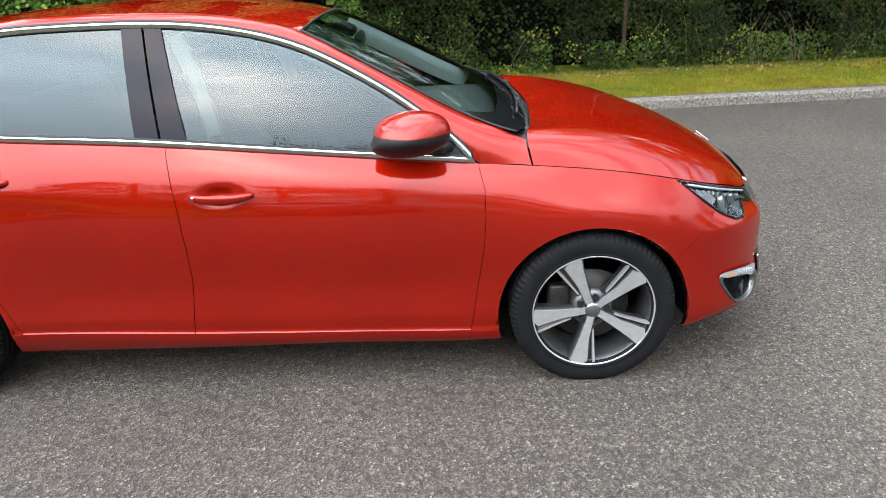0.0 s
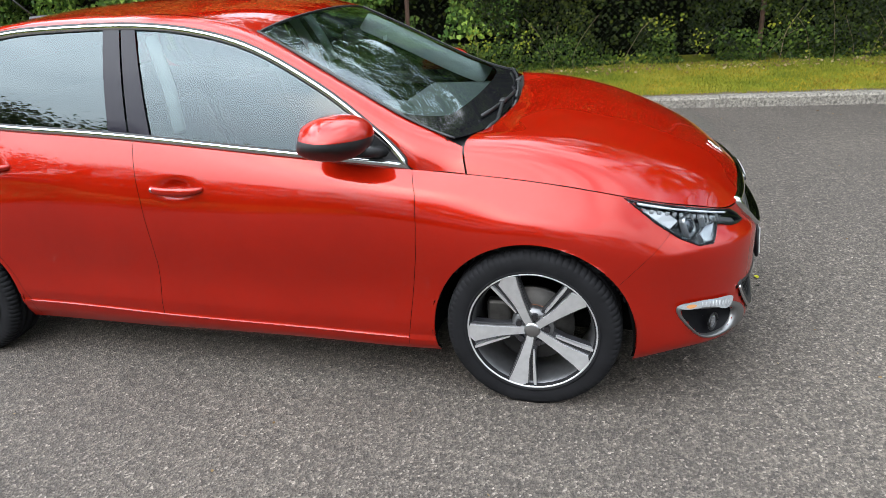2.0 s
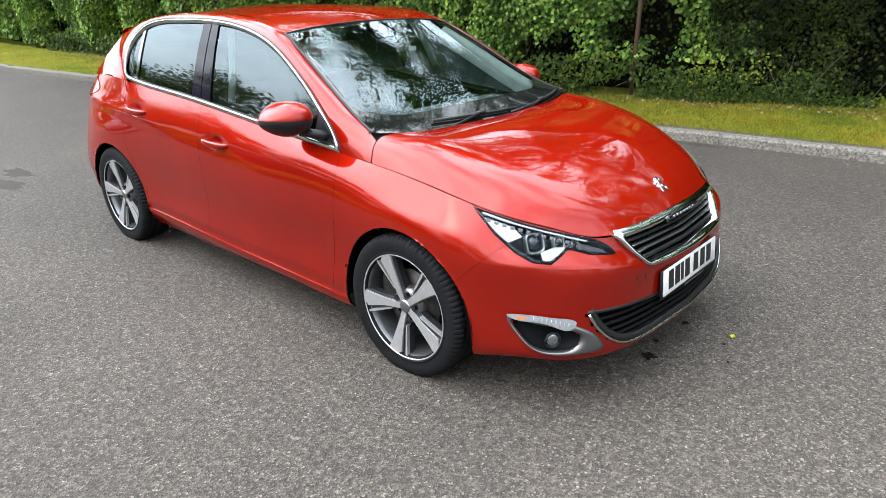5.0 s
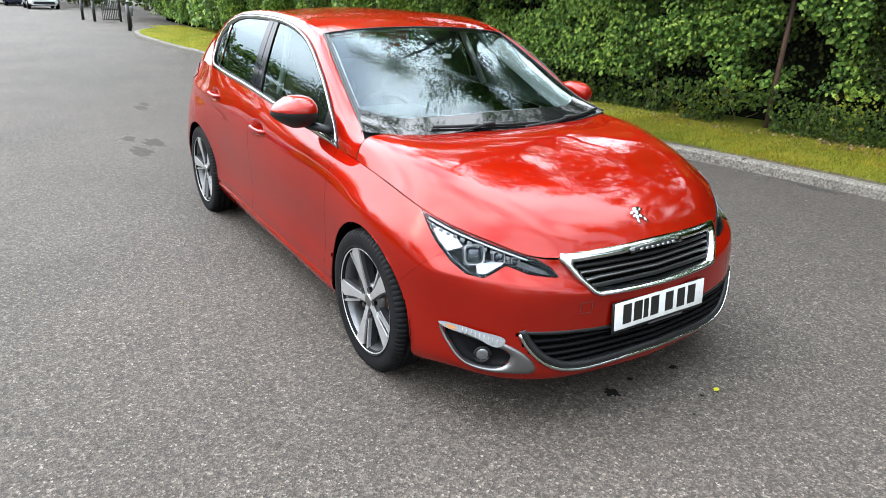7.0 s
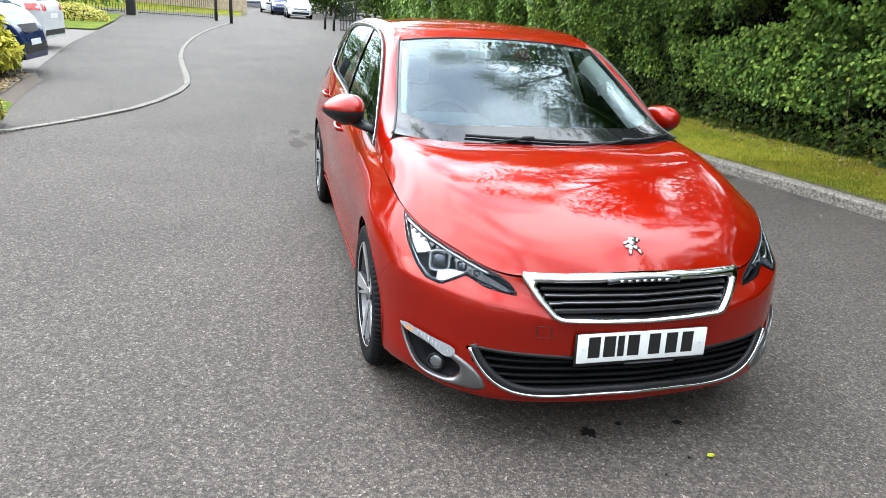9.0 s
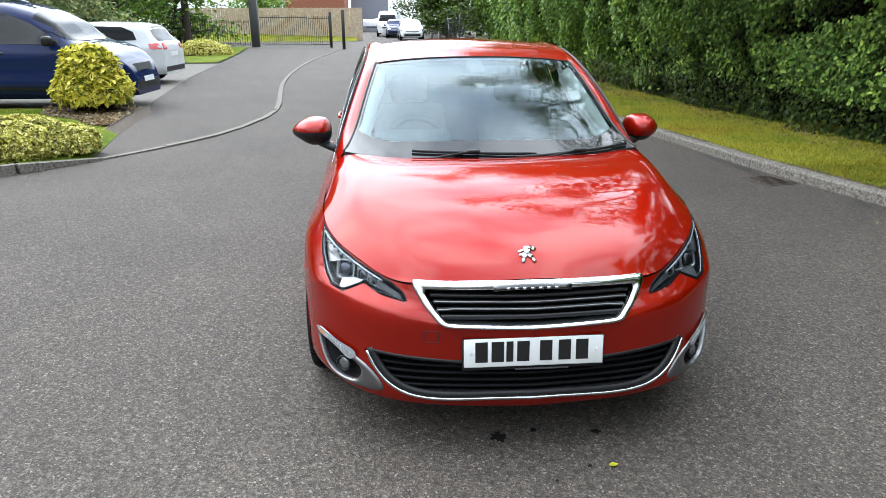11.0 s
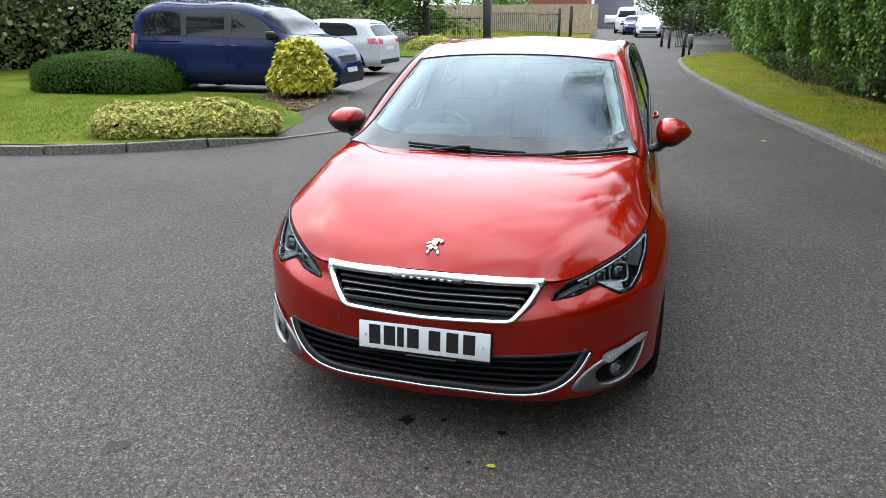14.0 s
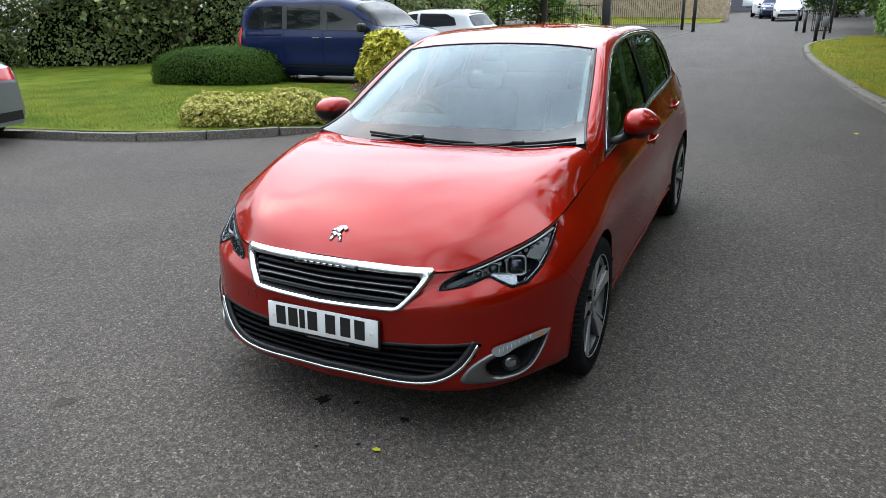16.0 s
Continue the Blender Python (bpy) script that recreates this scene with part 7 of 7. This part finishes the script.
def parked_car(name, label, category, at, length, half_width, belt, top, plan, paint_m, wheels, r, sides, front=None, rear=None, extras=(), screen=None):
    car = thing(name, label, category, at=at)
    g = body_grid(length, half_width, belt, top, plan)
    bm = both(g)
    for ring in (g[0], g[-1]):
        full = list(ring) + list(mirrored(ring)[-2::-1])
        try:
            bm.faces.new([bm.verts.new(p) for p in full])
        except ValueError:
            pass
    bmesh.ops.recalc_face_normals(bm, faces=bm.faces)
    tree_ = BVHTree.FromBMesh(bm)
    part("body", bm, paint_m, car)
    part("underside", box((length * .9, half_width * 1.7, .12), (0, 0, .27), .03), DARK, car)
    for x in wheels:
        for y in (-1, 1):
            simple_wheel(car, x, y * (half_width - .10), r)
            a = np.linspace(0, 2 * math.pi, 36, endpoint=False)
            ring_ = [(x + (r + .07) * math.cos(t), r + (r + .07) * math.sin(t)) for t in a if r + (r + .07) * math.sin(t) > .20]
            patch = project(ring_, (1, 0, 0), (0, 0, 1), (0, -y, 0), (0, y * 3, 0), tree_, .004, .08)
            part("wheel_arch", patch, DARK, car)
    for nm, poly, mat_, out in sides:
        for y in (-1, 1):
            part(nm, project(poly, (1, 0, 0), (0, 0, 1), (0, -y, 0), (0, y * 3, 0), tree_, out, .12), mat_, car)
    for sign, items in ((1, front or ()), (-1, rear or ())):
        for nm, poly, mat_, out in items:
            part(nm, project(poly, (0, 1, 0), (0, 0, 1), (-sign, 0, 0), (sign * 4, 0, 0), tree_, out, .12), mat_, car)
    if screen:
        rows = []
        for row in g:
            x, zt = row[0, 0], row[-1, 2]
            if screen[0] <= x <= screen[1]:
                z0 = belt + .42 * (zt - belt) + .03
                o = np.argsort(row[:, 2])
                ys = np.linspace(np.interp(z0, row[o, 2], row[o, 1]), 0, 12)
                o = np.argsort(row[8:, 1])
                zs = np.interp(ys, row[8:][o, 1], row[8:][o, 2])
                half = np.stack([np.full(12, x + .004), ys, zs + .006], 1)
                rows.append(np.vstack([half, mirrored(half)[-2::-1]]))
        part("windscreen", grid_bm(np.array(rows)), CAR_WINDOW, car)
    for nm, bm_, mat_ in extras:
        part(nm, bm_, mat_, car)
    return car


def both_sides(poly):
    return [poly, [(-y, z) for y, z in poly]]


PLAN = [(-2.6, .80), (-2.35, .86), (-2.1, .95), (-1.5, 1.0), (1.2, 1.0), (1.8, .96), (2.1, .87), (2.28, .74), (2.38, .62), (2.6, .50)]

# Dark blue people carrier on the parking bay, nose towards the drive.
van_top = [(-2.405, 1.0), (-2.37, 1.48), (-2.28, 1.72), (-2.0, 1.82), (-1.0, 1.865), (0.0, 1.855), (.40, 1.82), (.82, 1.70), (1.32, 1.40), (1.66, 1.17), (1.92, 1.07), (2.14, .94), (2.26, .83), (2.35, .70), (2.405, .50)]
van_sides = [("side_window", [(-2.00, 1.20), (-2.04, 1.32), (-1.90, 1.56), (-1.72, 1.655), (-1.02, 1.67), (-1.02, 1.19)], VAN_WINDOW, .006),
             ("side_window", [(-.88, 1.19), (-.88, 1.675), (.02, 1.67), (.02, 1.16)], VAN_WINDOW, .006),
             ("side_window", [(.20, 1.155), (.20, 1.665), (.45, 1.645), (.82, 1.50), (1.30, 1.19), (1.30, 1.13)], VAN_WINDOW, .006),
             ("side_moulding", [(-1.0, .40), (-1.0, .45), (1.5, .42), (1.5, .37)], BLACK_PLASTIC, .012),
             ("side_moulding", [(-1.0, .475), (-1.0, .485), (1.5, .455), (1.5, .445)], BLACK_PLASTIC, .006),
             ("slide_rail", [(-2.1, 1.065), (-2.1, 1.085), (-1.0, 1.08), (-1.0, 1.06)], DARK, .004),
             ("door_seam", [(.11, .35), (.11, 1.15), (.12, 1.15), (.12, .35)], DARK, .003),
             ("door_seam", [(-.96, .50), (-.96, 1.18), (-.95, 1.18), (-.95, .50)], DARK, .003),
             ("door_seam", [(1.30, .35), (1.32, 1.11), (1.33, 1.11), (1.31, .35)], DARK, .003),
             ("window_pillar", [(-1.015, 1.19), (-1.015, 1.67), (-.885, 1.67), (-.885, 1.19)], GATE_GREY, .005),
             ("window_pillar", [(.025, 1.16), (.025, 1.67), (.195, 1.665), (.195, 1.155)], GATE_GREY, .005),
             ("headlamp", [(1.99, .79), (2.05, .875), (2.16, .845), (2.26, .765), (2.23, .70), (2.10, .735)], LENS_PALE, .008),
             ("tail_lamp", [(-2.39, .86), (-2.37, 1.24), (-2.25, 1.22), (-2.28, .86)], LENS_RED, .008)]
van_front = [("grille", [(-.36, .66), (-.42, .78), (.42, .78), (.36, .66)], LAMP_BLACK, .01),
             ("lower_intake", [(-.6, .34), (-.55, .48), (.55, .48), (.6, .34)], BLACK_PLASTIC, .008),
             ("number_plate", [(-.24, .46), (-.24, .55), (.24, .55), (.24, .46)], PLATE_WHITE, .02)]
van_front += [("fog_lamp", p, LENS_WHITE, .01) for p in both_sides([(.62, .42), (.62, .48), (.72, .48), (.72, .42)])]
van_extra = [("roof_rail", tube([(-1.75, y * .70, 1.84), (-1.62, y * .71, 1.905), (-.1, y * .70, 1.91), (.10, y * .69, 1.85)], .017, 8), SATIN) for y in (-1, 1)]
van_extra += [("door_mirror", box((.14, .20, .17), (1.18, y * 1.06, 1.20), .05, 3), BLACK_PLASTIC) for y in (-1, 1)]
van_extra += [("door_handle", box((.18, .03, .03), (x, y * .985, 1.00), .01, 2), BLACK_GLOSS) for y in (-1, 1) for x in (-.06, .29)]
parked_car("people_carrier", "dark blue people carrier with roof rails parked in the bay", "van", Matrix.Translation((-9.25, -7.4, .03)) @ Matrix.Rotation(radians(88), 4, "Z"), 4.81, .985, 1.13, van_top, PLAN, BLUE, (-1.45, 1.45), .335, van_sides, van_front, [("rear_window", [(-.7, 1.20), (-.62, 1.62), (.62, 1.62), (.7, 1.20)], CAR_WINDOW, .006)], van_extra, (.82, 1.62))

hatch_top = [(-2.1, .80), (-2.06, 1.0), (-1.93, 1.18), (-1.70, 1.38), (-1.3, 1.46), (-.5, 1.48), (.1, 1.44), (.45, 1.33), (1.0, 1.02), (1.4, .94), (1.8, .84), (2.0, .70), (2.1, .55)]
HPLAN = [(-2.2, .80), (-1.95, .90), (-1.6, .98), (-1.0, 1.0), (1.1, 1.0), (1.6, .95), (1.9, .86), (2.2, .72)]
hatch_sides = [("side_window", [(-1.50, 1.06), (-1.42, 1.25), (-1.15, 1.36), (-.35, 1.385), (-.35, 1.0)], CAR_WINDOW, .006), ("side_window", [(-.27, 1.0), (-.27, 1.385), (.15, 1.35), (.78, 1.02), (.78, .97)], CAR_WINDOW, .006),
               ("door_seam", [(-.31, .35), (-.31, 1.0), (-.30, 1.0), (-.30, .35)], DARK, .003), ("door_seam", [(.80, .35), (.82, .96), (.83, .96), (.81, .35)], DARK, .003),
               ("headlamp", [(1.55, .74), (1.62, .82), (1.95, .72), (1.98, .64)], LENS_WHITE, .008), ("tail_lamp", [(-2.07, .84), (-1.99, .98), (-1.76, .97), (-1.80, .85)], LENS_RED, .008), ("sill_strip", [(-.95, .27), (-.95, .31), (.95, .31), (.95, .27)], BLACK_PLASTIC, .006)]
hatch_rear = [("rear_window", [(-.68, 1.03), (-.56, 1.37), (.56, 1.37), (.68, 1.03)], CAR_WINDOW, .006), ("number_plate", [(-.26, .66), (-.26, .77), (.26, .77), (.26, .66)], PLATE_WHITE, .01), ("bumper_insert", [(-.7, .30), (-.7, .42), (.7, .42), (.7, .30)], BLACK_PLASTIC, .008)]
hatch_rear += [("tail_lamp", p, LENS_RED, .009) for p in both_sides([(.48, .83), (.46, .97), (.76, .99), (.82, .83)])]
hatch_front = [("windscreen", [(-.68, 1.06), (-.52, 1.36), (.52, 1.36), (.68, 1.06)], CAR_WINDOW, .006), ("grille", [(-.45, .60), (-.5, .70), (.5, .70), (.45, .60)], BLACK_GLOSS, .01), ("lower_intake", [(-.62, .30), (-.55, .46), (.55, .46), (.62, .30)], BLACK_PLASTIC, .008)]
hatch_front += [("headlamp", p, LENS_WHITE, .009) for p in both_sides([(.50, .66), (.52, .76), (.78, .78), (.80, .66)])]


def hatch(name, label, at, m):
    ex = [("door_mirror", box((.12, .18, .13), (.72, y * .97, 1.02), .04, 3), m) for y in (-1, 1)] + [("door_handle", box((.16, .03, .025), (x, y * .885, .86), .008, 2), m) for y in (-1, 1) for x in (-.15, -1.0)]
    return parked_car(name, label, "car", at, 4.2, .89, .98, hatch_top, HPLAN, m, (-1.30, 1.28), .315, hatch_sides, hatch_front, hatch_rear, ex)


hatch("hatchback_car", "white hatchback parked beyond the people carrier", Matrix.Translation((-14.3, -8.05, .03)) @ Matrix.Rotation(radians(-92), 4, "Z"), WHITE)
hatch("hatchback_car", "silver hatchback at the kerb beside the lawn", Matrix.Translation((-.72, -9.75, 0)) @ Matrix.Rotation(radians(-78), 4, "Z"), SILVER)
hatch("hatchback_car", "white car parked far down the drive", Matrix.Translation((-49.5, 1.35, 0)) @ Matrix.Rotation(radians(2), 4, "Z"), WHITE)
hatch("hatchback_car", "dark car parked far down the drive behind a white one", Matrix.Translation((-56, .4, 0)), BLUE)
vv = [("side_window", [(.5, 1.25), (.5, 1.75), (1.0, 1.75), (1.5, 1.25)], CAR_WINDOW, .006)]
parked_car("delivery_van", "plain white panel van parked in the distance", "van", Matrix.Translation((-61, -.3, 0)), 5.2, 1.0, 1.2, [(-2.6, 1.2), (-2.56, 1.9), (-2.4, 2.05), (0, 2.1), (1.0, 2.0), (1.7, 1.25), (2.1, 1.1), (2.5, .9), (2.6, .6)], PLAN, WHITE, (-1.6, 1.6), .34, vv, [("windscreen", [(-.8, 1.3), (-.65, 1.85), (.65, 1.85), (.8, 1.3)], CAR_WINDOW, .006), ("grille", [(-.5, .7), (-.5, .85), (.5, .85), (.5, .7)], BLACK_PLASTIC, .01)])


def covered_boat():
    """A boat under a pale cover on its trailer."""
    b = thing("covered_boat", "boat under a pale grey cover on a trailer", "boat", at=Matrix.Translation((-80, -.9, 0)) @ Matrix.Rotation(radians(80), 4, "Z") @ Matrix.Diagonal((.85, .8, .85, 1)))
    rows = []
    for f in np.linspace(0, 1, 20):
        w = .95 * math.sin(math.pi * min(1, .12 + f * .88)) ** .6
        top = 1.75 + .75 * f - .25 * math.sin(6 * f)
        rows.append([(-2.6 + 5.2 * f, w * math.cos(a), .75 + .25 * f + (top - .75 - .25 * f) * max(0, math.sin(a)) ** .8) for a in np.linspace(math.pi, 0, 13)])
    part("cover", grid_bm(np.array(rows)), plain("boat_cover", (.62, .64, .66), .6, vary=.12, scale=3), b)
    part("trailer_frame", box((4.4, .9, .1), (0, 0, .6), .02, 1), GREY_PLASTIC, b)
    for y in (-.8, .8):
        part("trailer_wheel", tube([(0, y - .1, .32), (0, y + .1, .32)], .32, 16), RUBBER, b)


covered_boat()


# ---- marks and scraps on the drive ----
def stain(x, y, r, seed, label, colour_m, stretch=1.0):
    rr = random.Random(seed)
    n = 22
    v = [(x, y, .0022)]
    for k in range(n):
        a = 2 * math.pi * k / n
        d = r * (.55 + .6 * rr.random())
        v.append((x + d * math.cos(a) * stretch, y + d * math.sin(a), .002))
    ob = mesh_np("oil_stain", v, [(0, 1 + k, 1 + (k + 1) % n) for k in range(n)], colour_m)
    tagged(ob, label, "stain", kind="structure")


OIL = matt(plain("oily_asphalt", (0.006, 0.0054, 0.005), 0.8, vary=0.4, scale=60, bump=0.004), 0.1)
SCUFF = matt(plain("worn_asphalt", (0.045, 0.038, 0.0325), 0.9, vary=0.6, scale=160, bump=0.004), 0.15)
stain(2.056, -.106, .034, 1, "dark oil spot on the asphalt", OIL, 1.2)
stain(2.050, .295, .021, 2, "small dark oil spot on the asphalt", OIL, 1.0)
stain(2.02, .045, .016, 3, "small dark oil spot on the asphalt", OIL)
stain(2.525, -1.15, .045, 4, "faint dark patch on the asphalt", SCUFF, 1.3)
for k, (x, y, r, s) in enumerate(((-3.5, -.95, .11, 2.4), (-3.9, -.75, .10, 2.8), (-4.2, -.95, .08, 2.0), (-6.3, -.45, .10, 2.2), (-6.6, -.35, .07, 3.0))):
    stain(x, y, r, 10 + k, "scuffed dark patch on the asphalt", SCUFF, s)


def fallen_leaf(x, y, length, turn, label):
    """A curled leaf lying on the asphalt."""
    c, d = math.cos(radians(turn)), math.sin(radians(turn))
    v = []
    for u in np.linspace(-.5, .5, 9):
        w = .30 * math.cos(math.pi * u) ** .8
        for k in (-1, 0, 1):
            a, b = u * length, k * w * length
            v.append((x + a * c - b * d, y + a * d + b * c, .006 + length * (.22 * u * u + .10 * abs(k) * math.cos(math.pi * u))))
    ob = mesh_np("fallen_leaf", v, [(3 * i + j, 3 * i + 3 + j, 3 * i + 4 + j, 3 * i + 1 + j) for i in range(8) for j in range(2)], YELLOW_LEAF)
    tagged(ob, label, "leaf")


fallen_leaf(2.275, .295, .038, 100, "single yellow-green fallen leaf on the asphalt")
fallen_leaf(-5.3, 2.4, .09, 30, "yellow fallen leaf on the asphalt by the kerb")
stain(2.342, .064, .008, 31, "tiny dark speck on the asphalt", OIL)
stain(2.267, .208, .010, 32, "tiny dark speck on the asphalt", OIL)
r_ = np.random.default_rng(8)
at_ = np.stack([r_.uniform(-3, 4.5, 160), r_.uniform(-3.2, 3.4, 160), np.full(160, .004)], 1)
tagged(leaves("grit_scraps", at_, np.tile([(0, 0, 1.0)], (160, 1)), r_.uniform(.006, .016, 160), DEAD_LEAF, r_), "tiny dry plant scraps scattered on the asphalt", "debris", kind="stuff")


def drain():
    """An iron gully grate set flush in the gutter."""
    d = thing("drain_grate", "rusty cast-iron gully grate in the gutter by the kerb", "drain", at=Matrix.Translation((-2.16, 3.39, 0)) @ Matrix.Rotation(radians(12), 4, "Z") @ Matrix.Diagonal((.85, .85, 1, 1)))
    rust = plain("rusty_cast_iron", (0.05, 0.036, 0.028), 0.75, 0.3, vary=0.45, scale=40, bump=0.002)
    for y in (-.175, .175):
        part("frame_bar", box((.46, .03, .012), (0, y, .002), .003, 1), rust, d)
    for x in (-.215, .215):
        part("frame_bar", box((.03, .32, .012), (x, 0, .002), .003, 1), rust, d)
    part("gully", box((.40, .32, .004), (0, 0, .002), 0), DARK, d)
    for k in range(8):
        part("grate_bar", box((.022, .32, .010), (-.17 + .0485 * k, 0, .003), .002, 1), rust, d)


drain()
DAMP = plain("damp_grime", (0.0165, 0.0149, 0.0127), 0.8, vary=0.5, scale=50, bump=0.003)
for k, (x, y, r, s) in enumerate(((-2.75, 3.40, .055, 4.5), (-3.3, 3.33, .05, 5.0), (-1.2, 3.72, .05, 4.0), (.6, 4.02, .045, 6.0))):
    stain(x, y, r, 40 + k, "dark damp grime along the gutter", DAMP, s)
